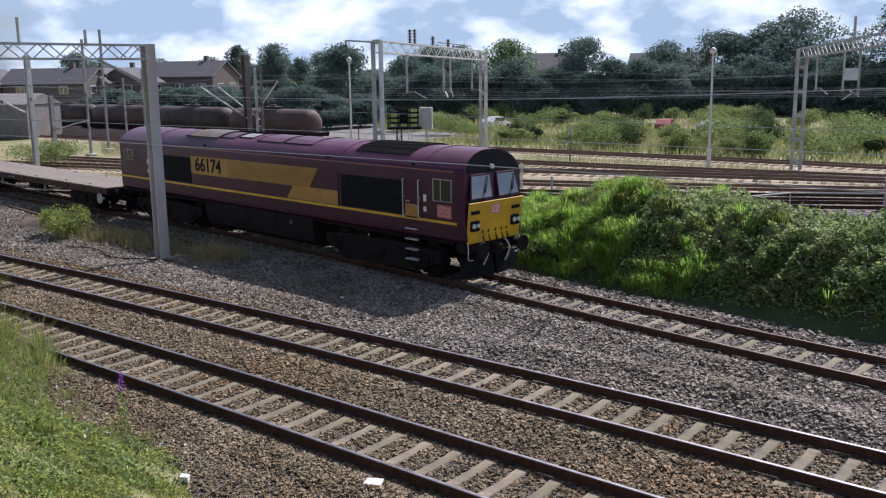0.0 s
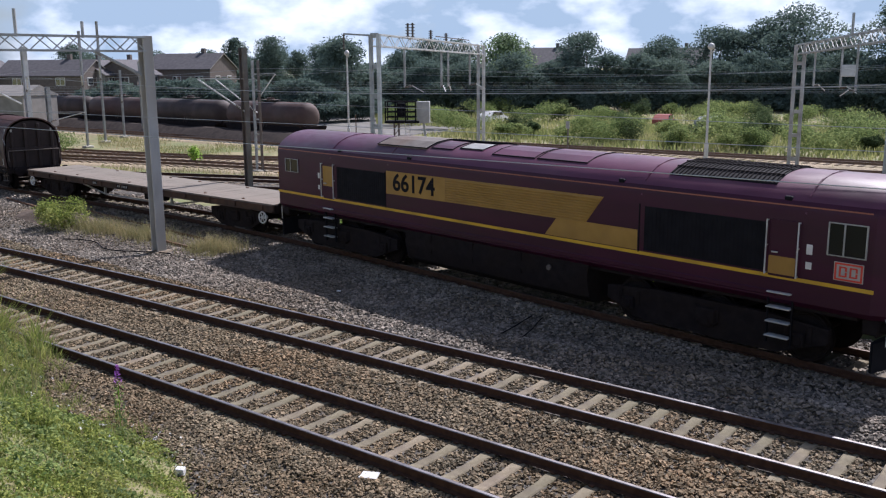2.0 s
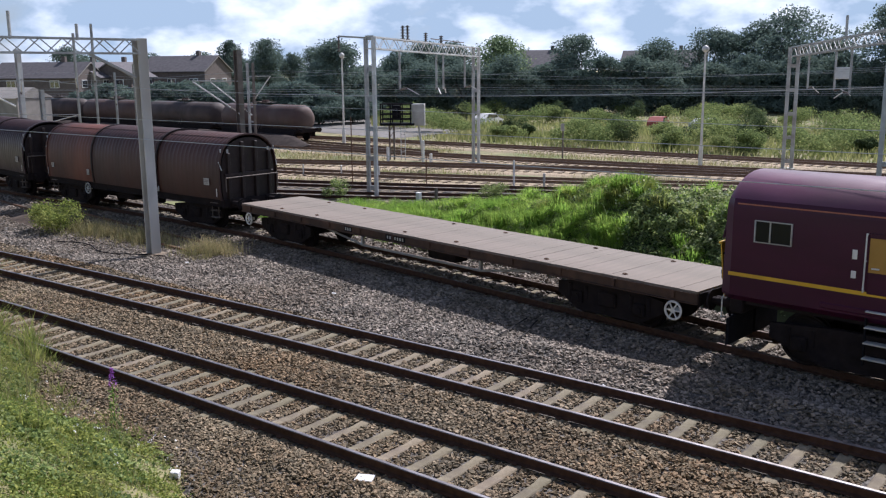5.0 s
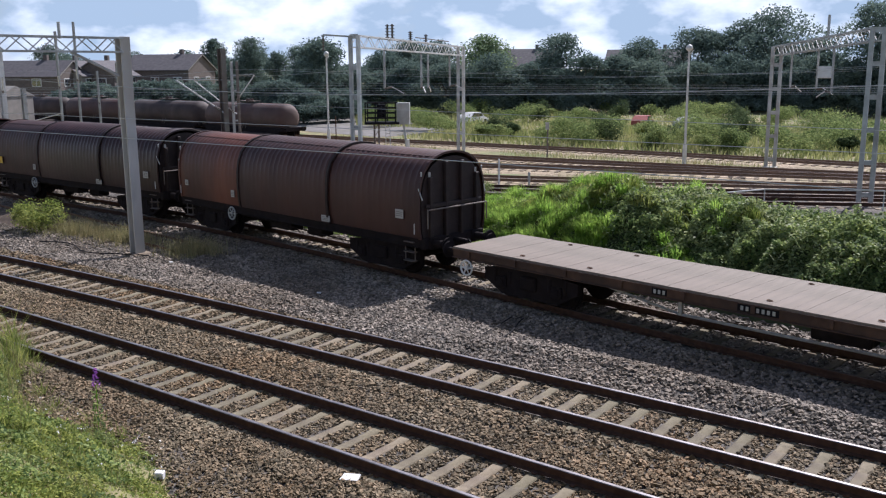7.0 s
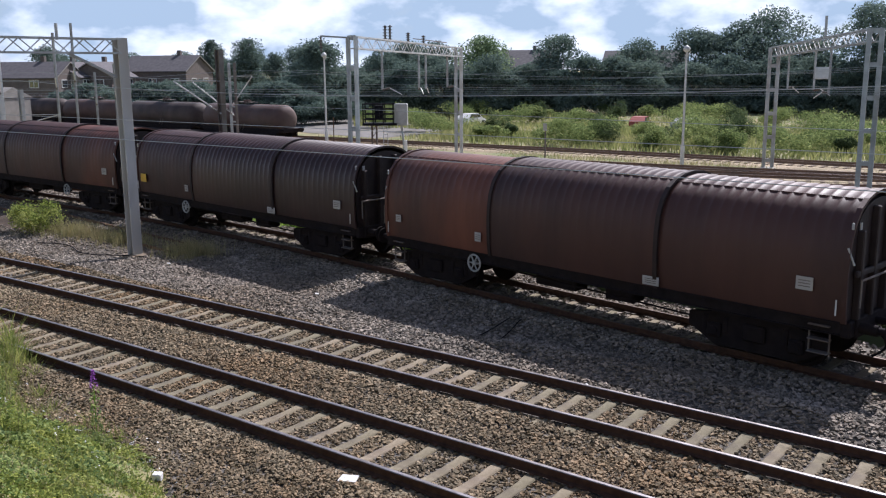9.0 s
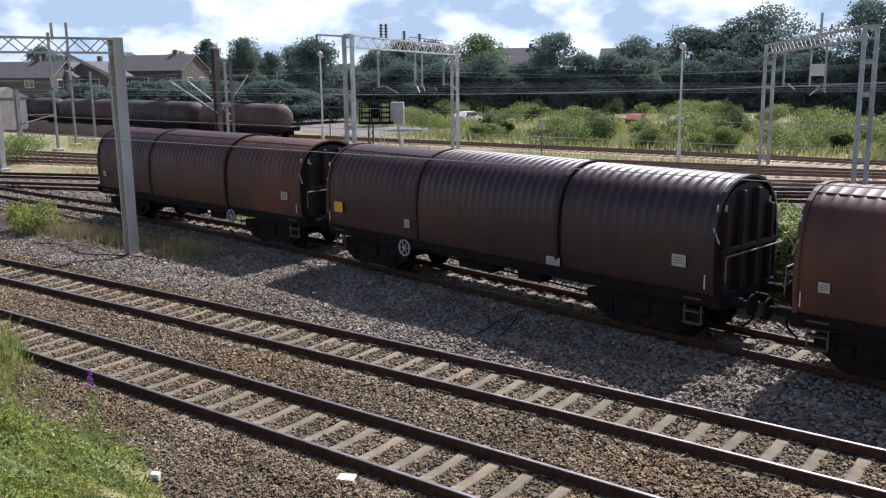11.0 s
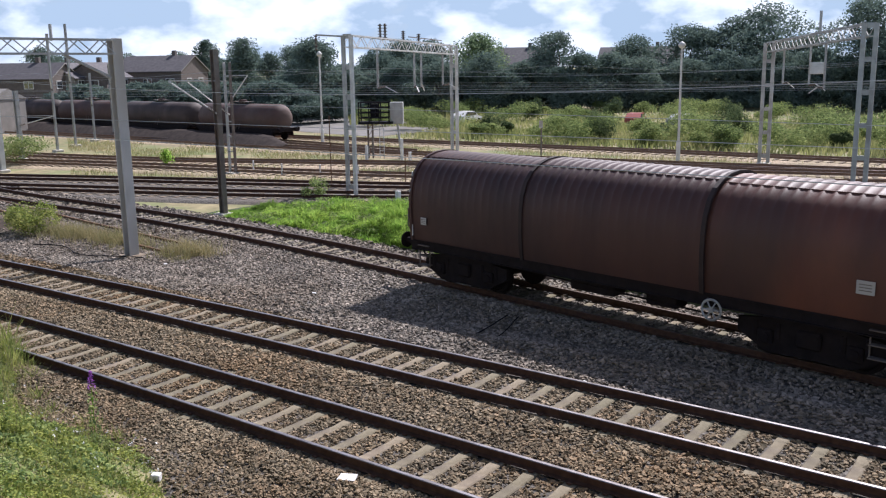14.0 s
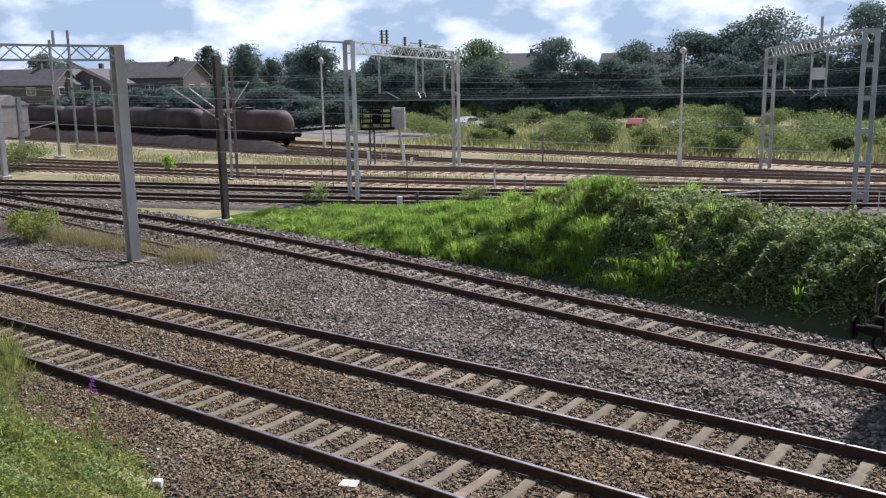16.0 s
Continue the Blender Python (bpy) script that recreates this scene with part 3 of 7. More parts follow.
def bogie(vehicle, x, axles, r, half=1.02, tall=0.0):
    """Side frames with axleboxes and springs; wheelsets below it turn."""
    sh = Shape()
    ends = axles[-1] + 0.62
    for s in (-1, 1):
        y = s * half
        low = r - 0.1 - 2.2 * tall
        prof = [(-ends, r + 0.02), (-ends, r + 0.2 + tall), (-ends * 0.5, r + 0.3 + tall), (ends * 0.5, r + 0.3 + tall), (ends, r + 0.2 + tall), (ends, r + 0.02), (ends * 0.6, low), (-ends * 0.6, low)]
        sh.loft([[(a, y - 0.06, z) for a, z in prof], [(a, y + 0.06, z) for a, z in prof]])
        for a in axles:
            sh.box((a, y + s * 0.06, r), (0.32, 0.16, 0.3), b=0.03)
            sh.tube((a, y + s * 0.12, r), (a, y + s * 0.17, r), 0.1, 10)
            for d in (-0.24, 0.24):
                sh.tube((a + d, y + s * 0.03, r - 0.02), (a + d, y + s * 0.03, r + 0.3), 0.075, 8)
        sh.box((0, y + s * 0.05, r + 0.08), (0.5, 0.2, 0.36), b=0.04)
    sh.box((0, 0, r + 0.2), (0.6, 2 * half, 0.22), b=0.03)
    bo = part("bogie", sh, M_GRIME, vehicle, at=pose(x, 0, 0))
    for a in axles:
        w = part("wheelset", WHEEL_BIG if r > 0.5 else WHEEL_SMALL, None, bo, at=pose(a, 0, r))
        WHEELSETS.append((w, r, (a, 0, r)))
    return bo


def buffers(vehicle, x, s, z=1.03):
    for y in (-0.87, 0.87):
        sh = Shape()
        sh.tube((x, y, z), (x + s * 0.38, y, z), 0.11, 14)
        sh.tube((x + s * 0.3, y, z), (x + s * 0.56, y, z), 0.075, 12)
        sh.tube((x + s * 0.56, y, z), (x + s * 0.6, y, z), 0.23, 20)
        sh.box((x + s * 0.02, y, z), (0.05, 0.36, 0.36), b=0.01)
        part("buffer", sh, M_GRIME, vehicle, smooth=40)


def plate(vehicle, name, x, z, w, h, y, material, label="", t=0.012, side=-1):
    sh = Shape().box((x, side * (y + t / 2), z), (w, t, h), b=0.003)
    return part(name, sh, material, vehicle, label)


def quad_panel(vehicle, name, pts, y, material, label="", t=0.012, side=-1):
    sh = Shape().prism([(a, b) for a, b in pts], "y", side * y, side * (y + t))
    return part(name, sh, material, vehicle, label)


def lettering(vehicle, text, x, z, height, y, material, squeeze=1.0, label=""):
    cu = bpy.data.curves.new("lettering", "FONT")
    cu.body, cu.size, cu.extrude, cu.align_x, cu.align_y = text, height / 0.72, 0.004, "CENTER", "CENTER"
    cu.offset = height * 0.03
    tmp = new("tmp", cu)
    me = bpy.data.meshes.new_from_object(tmp.evaluated_get(bpy.context.evaluated_depsgraph_get()))
    bpy.data.objects.remove(tmp)
    me.materials.clear()
    me.materials.append(material)
    for v in me.vertices:
        v.co.x *= squeeze
    return part("running_number", me, None, vehicle, label, at=pose(x, -y, z, 90, 0, 0))


def locomotive():
    v = thing("diesel_locomotive", "maroon and gold diesel locomotive with a yellow cab front", "locomotive", "train")
    Y = 1.33
    half = [(1.2, 1.22), (1.33, 1.34), (1.33, 3.14), (1.318, 3.24), (1.28, 3.33), (1.2, 3.42), (1.11, 3.5), (1.0, 3.58), (0.87, 3.65), (0.72, 3.71), (0.55, 3.757), (0.36, 3.79), (0.18, 3.805), (0.0, 3.81)]
    prof = mirrored(half)
    n = len(prof)

    def front(z, s):
        """How far the end wall lies from the middle at height z."""
        return s * float(np.interp(z, [1.0, 1.22, 1.6, 2.34, 3.2, 3.5, 3.81], [10.29, 10.31, 10.33, 10.41, 10.27, 10.22, 10.17]))

    # middle body: side walls and roof
    body, roof = Shape(), Shape()
    xs = [-10.08, -4.5, 0, 4.45, 10.08]
    rings = [[(x, y, z) for y, z in prof] for x in xs]

    def skin(sh, keep):
        for j in range(len(xs) - 1):
            for i in range(n):
                i2 = (i + 1) % n
                if keep(i, i2):
                    sh.add([rings[j][i], rings[j][i2], rings[j + 1][i2], rings[j + 1][i]], [(0, 1, 2, 3)])

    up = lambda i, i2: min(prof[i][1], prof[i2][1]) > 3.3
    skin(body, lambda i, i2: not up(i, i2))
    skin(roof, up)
    for s in (-1, 1):
        outer = [(s * 10.08, y, z) for y, z in prof]
        nose = [(front(z, s), y * (0.89 if z > 1.3 else 0.87), z) for y, z in prof]
        for i in range(n):
            i2 = (i + 1) % n
            (roof if up(i, i2) else body).add([outer[i], outer[i2], nose[i2], nose[i]], [(0, 1, 2, 3)])
        # end wall, in rows
        h = len(half)
        for i in range(h - 1):
            a, b = nose[i], nose[i + 1]
            left_a, left_b = (a[0], -a[1], a[2]), (b[0], -b[1], b[2])
            pts = [a, b, left_b, left_a] if b[1] > 1e-6 else [a, b, left_a]
            body.add(pts, [tuple(range(len(pts)))])
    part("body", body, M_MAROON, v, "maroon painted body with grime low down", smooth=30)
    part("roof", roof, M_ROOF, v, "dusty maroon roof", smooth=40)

    # yellow front apron with a recessed lower corner, both ends
    for s, mat_, lab in ((1, M_YELLOW, "bright yellow front panel"), (-1, M_YELLOW, "yellow end panel")):
        sh = Shape()
        zz = [1.2, 1.6, 2.0, 2.33]
        for a, b in zip(zz, zz[1:]):
            w1 = 1.08 if a < 1.3 else 1.132
            sh.add([(front(a, s) + s * 0.012, -w1, a), (front(a, s) + s * 0.012, w1, a), (front(b, s) + s * 0.012, 1.132, b), (front(b, s) + s * 0.012, -1.132, b),
                    (front(a, s) - s * 0.01, -w1, a), (front(a, s) - s * 0.01, w1, a), (front(b, s) - s * 0.01, 1.132, b), (front(b, s) - s * 0.01, -1.132, b)],
                   [(0, 1, 2, 3), (0, 4, 5, 1), (3, 2, 6, 7), (0, 3, 7, 4), (1, 5, 6, 2)])
        part("front_panel", sh, mat_, v, lab)
        low_ = Shape().box((s * 10.2, 0, 1.3), (0.16, 1.5, 0.26), b=0.03)
        low_.box((s * 10.24, 0, 1.52), (0.12, 0.9, 0.22), b=0.03)
        part("coupling_recess", low_, M_GRIME, v)
        for y_ in (-0.5, -0.25, 0.05, 0.3, 0.52):
            pk = Shape().box((s * 10.3, y_, 1.5), (0.08, 0.1, 0.12), b=0.02)
            pk.tube((s * 10.3, y_, 1.48), (s * 10.36, y_ + 0.06, 1.2), 0.02, 6)
            part("jumper_socket", pk, M_BLACK, v)
        sill = Shape().box((front(2.34, s) + s * 0.02, 0, 2.35), (0.06, 2.3, 0.045), b=0.01)
        part("window_sill", sill, M_YELLOW, v)
        # windscreens
        for y0, y1 in ((-1.04, -0.12), (0.12, 1.04)):
            g, fr = Shape(), Shape()
            zb, zt = 2.46, 3.12
            corner = [(y0 + 0.0, zb), (y1, zb), (y1 - (0.1 if y1 > 0.5 else 0), zt), (y0 + (0.1 if y0 < -0.5 else 0), zt)]
            g.add([(front(z, s) + s * 0.012, y, z) for y, z in corner] + [(front(z, s) - s * 0.02, y, z) for y, z in corner],
                  [(0, 1, 2, 3), (0, 4, 5, 1), (1, 5, 6, 2), (2, 6, 7, 3), (3, 7, 4, 0)])
            gl = part("windscreen", g, M_GLASS, v, "windscreen reflecting the pale blue sky")
            for (ya, za), (yb, zb_) in zip(corner, corner[1:] + corner[:1]):
                fr.tube((front(za, s) + s * 0.012, ya, za), (front(zb_, s) + s * 0.012, yb, zb_), 0.028, 6)
            part("frame", fr, M_MAROON, gl)
            wp = Shape()
            ym = (y0 + y1) / 2
            wp.tube((front(2.44, s) + s * 0.05, ym, 2.42), (front(2.9, s) + s * 0.045, ym + 0.25, 2.9), 0.01, 5)
            wp.tube((front(2.6, s) + s * 0.04, ym + 0.14, 2.6), (front(3.05, s) + s * 0.04, ym + 0.3, 3.05), 0.012, 5)
            part("wiper", wp, M_BLACK, v)
        br = Shape()
        rows_ = [(3.16, 1.11), (3.3, 1.08), (3.5, 0.94), (3.68, 0.66), (3.77, 0.36)]
        for (za, wa), (zb2, wb2) in zip(rows_, rows_[1:]):
            br.add([(front(za, s) + s * 0.008, -wa, za), (front(za, s) + s * 0.008, wa, za), (front(zb2, s) + s * 0.008, wb2, zb2), (front(zb2, s) + s * 0.008, -wb2, zb2)], [(0, 1, 2, 3)])
        part("brow_panel", br, M_BLACK, v, "dark panel above the windscreens")
        # lamps
        for y in (-0.86, 0.86):
            hb = Shape().box((front(1.72, s) + s * 0.03, y, 1.7), (0.1, 0.36, 0.3), b=0.03)
            clus = part("headlight_housing", hb, M_BLACK, v)
            for dy, rr in ((-0.08, 0.075), (0.09, 0.06)):
                part("headlight", Shape().tube((front(1.7, s) + s * 0.07, y + dy, 1.71), (front(1.7, s) + s * 0.1, y + dy, 1.71), rr, 14), M_LENS, clus, "round clear headlight")
            lb = Shape().box((front(2.1, s) + s * 0.02, y, 2.08), (0.02, 0.36, 0.1), b=0.005)
            part("number_plate", lb, M_BLACK, v, "small dark plate")
        part("marker_light", Shape().tube((front(3.32, s), -0.05, 3.32), (front(3.32, s) + s * 0.08, -0.05, 3.32), 0.07, 14), M_LENS, v, "round clear top light")
        badge = Shape().box((front(2.1, s) + s * 0.02, 0, 2.12), (0.02, 0.34, 0.28), b=0.004)
        bd = part("badge", badge, M_WHITE, v, "white badge with a red edge")
        ed = Shape()
        for dy, dz, w, h_ in ((0, 0.115, 0.3, 0.025), (0, -0.115, 0.3, 0.025), (0.14, 0, 0.025, 0.25), (-0.14, 0, 0.025, 0.25), (0.05, 0, 0.04, 0.13), (-0.05, 0, 0.04, 0.13)):
            ed.box((front(2.1, s) + s * 0.034, dy, 2.12 + dz), (0.01, w, h_))
        part("badge_print", ed, M_RED, bd)
        # headstock, coupling, hoses, ploughs
        hs = Shape().box((s * 10.02, 0, 1.08), (0.3, 2.24, 0.36), b=0.03)
        hs.box((s * 10.2, 0, 1.0), (0.16, 0.5, 0.4), b=0.03)
        hs.box((s * 10.42, 0, 0.98), (0.34, 0.26, 0.3), b=0.05)
        part("headstock", hs, M_GRIME, v)
        plough = Shape()
        for k in (-1, 1):
            plough.loft([[(s * 10.1, 0.06 * k, 0.22), (s * 10.1, 1.2 * k, 0.22), (s * 10.1, 1.2 * k, 0.8), (s * 10.1, 0.06 * k, 0.8)],
                         [(s * 10.4, 0.06 * k, 0.2), (s * 10.16, 1.22 * k, 0.2), (s * 10.16, 1.22 * k, 0.78), (s * 10.32, 0.06 * k, 0.78)]])
        part("obstacle_deflector", plough, M_BLACK, v)
        for y in (-0.55, -0.38, 0.38, 0.55):
            hose = Shape()
            pts = [Vector((s * (10.2 + 0.22 * math.sin(a)), y + 0.05 * math.sin(2 * a), 1.2 - 0.75 * a / 3.0)) for a in np.linspace(0, 3.0, 8)]
            for a, b in zip(pts, pts[1:]):
                hose.tube(a, b, 0.025, 6)
            hose.tube(pts[-1], pts[-1] + Vector((0, 0.02, -0.09)), 0.035, 6)
            part("brake_hose", hose, M_PALE_STEEL if y in (-0.38, 0.55) else M_BLACK, v)
        buffers(v, s * 10.1, s)
        for y in (-1.1, 1.1):
            rail = Shape()
            rail.tube((s * 10.28, y, 1.3), (s * 10.34, y, 1.15), 0.014, 6)
            rail.tube((s * 10.34, y, 1.15), (s * 10.34, y, 0.75), 0.014, 6)
            rail.tube((s * 10.34, y, 0.75), (s * 10.34, y - 0.2 * (1 if y > 0 else -1), 0.72), 0.014, 6)
            part("shunter_rail", rail, M_PALE_STEEL, v)

    # livery and side details, on both sides
    plain = set(v.children_recursive)
    for side in (-1, 1):
        gold = lambda nm, pts, lab="": quad_panel(v, nm, pts, Y, M_GOLD, lab, t=0.006, side=side)
        up_band = gold("gold_band", [(-4.6, 2.25), (2.95, 2.3), (3.45, 2.95), (-4.6, 2.93)], "gold band over ribbed louvres")
        low_band = gold("gold_band", [(1.66, 1.84), (4.42, 1.84), (4.42, 2.3), (2.95, 2.3), (2.03, 2.293)])
        lv = Shape()
        z = 2.3
        while z < 2.92:
            x1 = 2.95 + (z - 2.3) / 0.65 * 0.5 - 0.03
            lv.loft([[(xx, side * (Y + 0.006), z), (xx, side * (Y + 0.036), z - 0.012), (xx, side * (Y + 0.036), z + 0.004), (xx, side * (Y + 0.006), z + 0.04)] for xx in (-2.0, x1)])
            z += 0.066
        part("louvre", lv, M_GOLD, up_band)
        st = Shape().box((0, side * (Y + 0.004), 1.785), (20.25, 0.008, 0.075))
        part("yellow_stripe", st, M_YELLOW, v, "thin yellow line along the sill")
        part("cantrail_line", Shape().box((0, side * 1.318, 3.235), (20.0, 0.02, 0.026)), M_CANTRAIL, v, "thin orange line along the cantrail")
        sill = Shape().box((0, side * 1.29, 1.44), (16.5, 0.12, 0.14), b=0.03)
        part("solebar", sill, M_MAROON, v)
        for x0, x1 in ((4.6, 7.5), (-7.1, -4.67)):
            fr = Shape()
            fr.box(((x0 + x1) / 2, side * (Y + 0.004), 2.36), (x1 - x0, 0.012, 1.0))
            pn = part("recess_panel", fr, M_BLACK, v, "glossy black side panel")
            ri = Shape()
            k = int((x1 - x0) / 0.1)
            for i in range(1, k):
                ri.box((x0 + i * (x1 - x0) / k, side * (Y + 0.012), 2.36), (0.03, 0.006, 0.94))
            part("grille_bar", ri, M_BLACK, pn)
        # doors with handrails and steps
        for xd, gold_z in ((7.88, (1.84, 2.2)), (-7.56, (2.2, 2.84))):
            dr = Shape().box((xd, side * (Y + 0.006), 2.36), (0.56, 0.02, 1.14), b=0.006)
            d = part("cab_door", dr, M_MAROON, v, "maroon cab door with a gold panel")
            part("door_panel", Shape().box((xd, side * (Y + 0.02), sum(gold_z) / 2), (0.56, 0.008, gold_z[1] - gold_z[0])), M_GOLD, d)
            part("door_handle", Shape().box((xd - 0.15, side * (Y + 0.04), 2.28), (0.14, 0.04, 0.03), b=0.008), M_PALE_STEEL, d)
            for dx in (-0.33, 0.33):
                hr = Shape().tube((xd + dx, side * (Y + 0.07), 1.82), (xd + dx, side * (Y + 0.07), 2.93), 0.016, 8)
                for z in (1.84, 2.4, 2.91):
                    hr.tube((xd + dx, side * Y, z), (xd + dx, side * (Y + 0.07), z), 0.014, 6)
                part("handrail", hr, M_PALE_STEEL, v)
            ld = Shape()
            for dx in (-0.26, 0.26):
                ld.box((xd + dx, side * (Y - 0.04), 1.05), (0.03, 0.06, 1.3))
            lad = part("ladder", ld, M_BLACK, v)
            for z in (1.47, 1.16, 0.86, 0.56):
                part("step", Shape().box((xd, side * (Y - 0.01), z), (0.5, 0.2, 0.03), b=0.006), M_PALE_STEEL, lad, "worn bright step")
        # cab windows
        for x0, x1, z0, z1 in ((8.78, 9.5, 2.38, 3.0), (-10.04, -9.3, 2.5, 2.93)):
            g = part("side_window", Shape().box(((x0 + x1) / 2, side * (Y + 0.002), (z0 + z1) / 2), (x1 - x0, 0.02, z1 - z0)), M_DARK_GLASS, v)
            f = Shape()
            xm = x0 + (x1 - x0) * 0.42
            for a, b, w, h_ in (((x0 + x1) / 2, z0, x1 - x0, 0.03), ((x0 + x1) / 2, z1, x1 - x0, 0.03)):
                f.box((a, side * (Y + 0.014), b), (w + 0.02, 0.024, 0.02))
            for a in (x0, xm, x1):
                f.box((a, side * (Y + 0.016), (z0 + z1) / 2), (0.028, 0.03, z1 - z0))
            part("window_frame", f, M_STEEL, g, "bright metal frame")
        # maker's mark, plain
        lg = plate(v, "badge", 9.2, 2.09, 0.56, 0.36, Y, M_PLATE, "white badge with a red double edge", side=side)
        ed = Shape()
        for dx, dz, w, h_ in ((0, 0.15, 0.52, 0.035), (0, -0.15, 0.52, 0.035), (0.245, 0, 0.035, 0.3), (-0.245, 0, 0.035, 0.3)):
            ed.box((9.2 + dx, side * (Y + 0.016), 2.09 + dz), (w, 0.008, h_))
        for dx in (-0.1, 0.1):
            for ax, az, w, h_ in ((-0.06, 0, 0.035, 0.2), (0.055, 0.05, 0.035, 0.085), (0.055, -0.05, 0.035, 0.085), (0, 0.085, 0.1, 0.03), (0, -0.085, 0.1, 0.03)):
                ed.box((9.2 + dx + ax, side * (Y + 0.016), 2.09 + az), (w, 0.008, h_))
        part("badge_print", ed, M_RED, lg)
        for x, z, w, h_ in ((8.42, 2.42, 0.12, 0.2), (8.42, 2.1, 0.12, 0.14), (-8.1, 2.5, 0.09, 0.18), (-8.1, 2.12, 0.09, 0.14), (-7.56, 2.08, 0.16, 0.14)):
            plate(v, "notice_plate", x, z, w, h_, Y, M_WHITE, side=side)
        for x in (4.46, -4.64):
            part("body_joint", Shape().box((x, side * (Y + 0.004), 2.35), (0.03, 0.014, 1.1)), M_BLACK, v)
    lettering(v, "66174", -3.36, 2.6, 0.5, Y + 0.009, M_BLACK, 1.08, "dark painted running number")

    # roof details
    curve_y = [(-1.02, 3.6), (-0.72, 3.735), (-0.36, 3.815), (0, 3.835), (0.36, 3.815), (0.72, 3.735), (1.02, 3.6)]
    gm = Shape().loft([[(x, y, z) for y, z in curve_y] + [(x, y, z - 0.05) for y, z in reversed(curve_y)] for x in (5.0, 7.5)])
    fan = part("radiator_grille", gm, M_BLACK, v, "black roof radiator grille")
    bars = Shape()
    for i in range(25):
        x = 5.05 + i * 0.1
        for (ya, za), (yb, zb) in zip(curve_y, curve_y[1:]):
            bars.beam((x, ya, za + 0.01), (x, yb, zb + 0.01), 0.02, 0.025)
    for y, z in curve_y[1:-1]:
        bars.beam((5.0, y, z + 0.012), (7.5, y, z + 0.012), 0.03, 0.03)
    part("grille_bar", bars, M_GRIME, fan)
    for x0, x1, y0, y1, mt, nm in ((-5.45, -3.2, -0.95, 0.8, M_DARK_STEEL, "exhaust_silencer"), (-3.1, -1.2, 0.0, 0.85, M_BLACK, "air_intake"), (-3.1, -2.2, -0.85, -0.1, M_ROOF, "roof_hatch"),
                                   (-2.0, -1.1, -0.75, -0.2, M_STEEL, "roof_hatch"), (-0.6, 0.9, -0.9, 0.5, M_ROOF, "roof_hatch"), (1.0, 2.6, -0.9, 0.5, M_ROOF, "roof_hatch")):
        sh = Shape()
        tz = lambda y: float(np.interp(abs(y), [0, 0.36, 0.72, 1.0, 1.2], [3.81, 3.79, 3.71, 3.58, 3.42]))
        hgt = 0.05 if mt in (M_BLACK, M_DARK_STEEL) else 0.02
        ys = np.linspace(y0, y1, 5)
        ring = [(y, tz(y) + hgt) for y in ys] + [(y, tz(y) - 0.05) for y in ys[::-1]]
        sh.loft([[(x0, y, z) for y, z in ring], [(x1, y, z) for y, z in ring]])
        lid = part(nm, sh, mt, v)
        edge = Shape()
        for ya, yb in zip(ys, ys[1:]):
            for xe in (x0, x1):
                edge.beam((xe, ya, tz(ya) + hgt), (xe, yb, tz(yb) + hgt), 0.03, 0.02)
        edge.beam((x0, y0, tz(y0) + hgt), (x1, y0, tz(y0) + hgt), 0.03, 0.03)
        part("edge", edge, M_BLACK, lid)
    for x in (-7.0, -3.6, 3.9, 7.9):
        for side in (-1, 1):
            part("lifting_lug", Shape().box((x, side * 1.25, 3.36), (0.16, 0.1, 0.09), b=0.02), M_BLACK, v)
    for x in (-7.4, -4.5, 4.5, 8.3):
        seam = Shape()
        pts = [(1.335, 3.1), (1.2, 3.43), (1.0, 3.59), (0.72, 3.72), (0.36, 3.8), (0, 3.82)]
        pts = pts + [(-y, z) for y, z in pts[::-1][1:]]
        for (ya, za), (yb, zb) in zip(pts, pts[1:]):
            seam.beam((x, ya, za), (x, yb, zb), 0.035, 0.02)
        part("roof_seam", seam, M_ROOF, v)

    # doors, panels and roof gear sit forward of the middle
    for ob in set(v.children_recursive) - plain:
        if ob.name.split(".")[0] not in ("yellow_stripe", "cantrail_line", "solebar"):
            ob.data.transform(Matrix.Translation((0.44, 0, 0)))

    # below the frame
    tank = Shape()
    ring = [(1.22, 1.25), (1.27, 0.9), (1.16, 0.42), (0.9, 0.24), (-0.9, 0.24), (-1.16, 0.42), (-1.27, 0.9), (-1.22, 1.25)]
    tank.loft([[(x, y, z) for y, z in ring] for x in (-3.4, 3.4)])
    part("fuel_tank", tank, M_GRIME, v, "grimy black fuel tank", smooth=40)
    for x in (-2.3, -0.6, 1.2):
        part("tank_strap", Shape().box((x, -1.24, 0.95), (0.08, 0.04, 0.55), b=0.01), M_GRIME, v)
    part("filler_cap", Shape().tube((2.2, -1.22, 1.0), (2.2, -1.3, 1.0), 0.07, 12), M_DARK_STEEL, v)
    fl = Shape().box((0, 0, 1.2), (19.6, 2.3, 0.12))
    part("underframe", fl, M_GRIME, v)
    for x in (-6.6, 6.6):
        bogie(v, x, (-2.05, 0.0, 2.05), 0.53, half=1.08, tall=0.12)
    return v


HOOD = [(1.28, 1.16), (1.33, 1.5), (1.345, 2.0), (1.33, 2.4), (1.27, 2.75), (1.14, 3.06), (0.93, 3.3), (0.66, 3.46), (0.35, 3.55), (0.0, 3.58)]


def hood_ring(x, grow):
    return [(x, y * (1 + grow / 1.33), 1.16 + (z - 1.16) * (1 + grow / 2.4)) for y, z in mirrored(HOOD)]


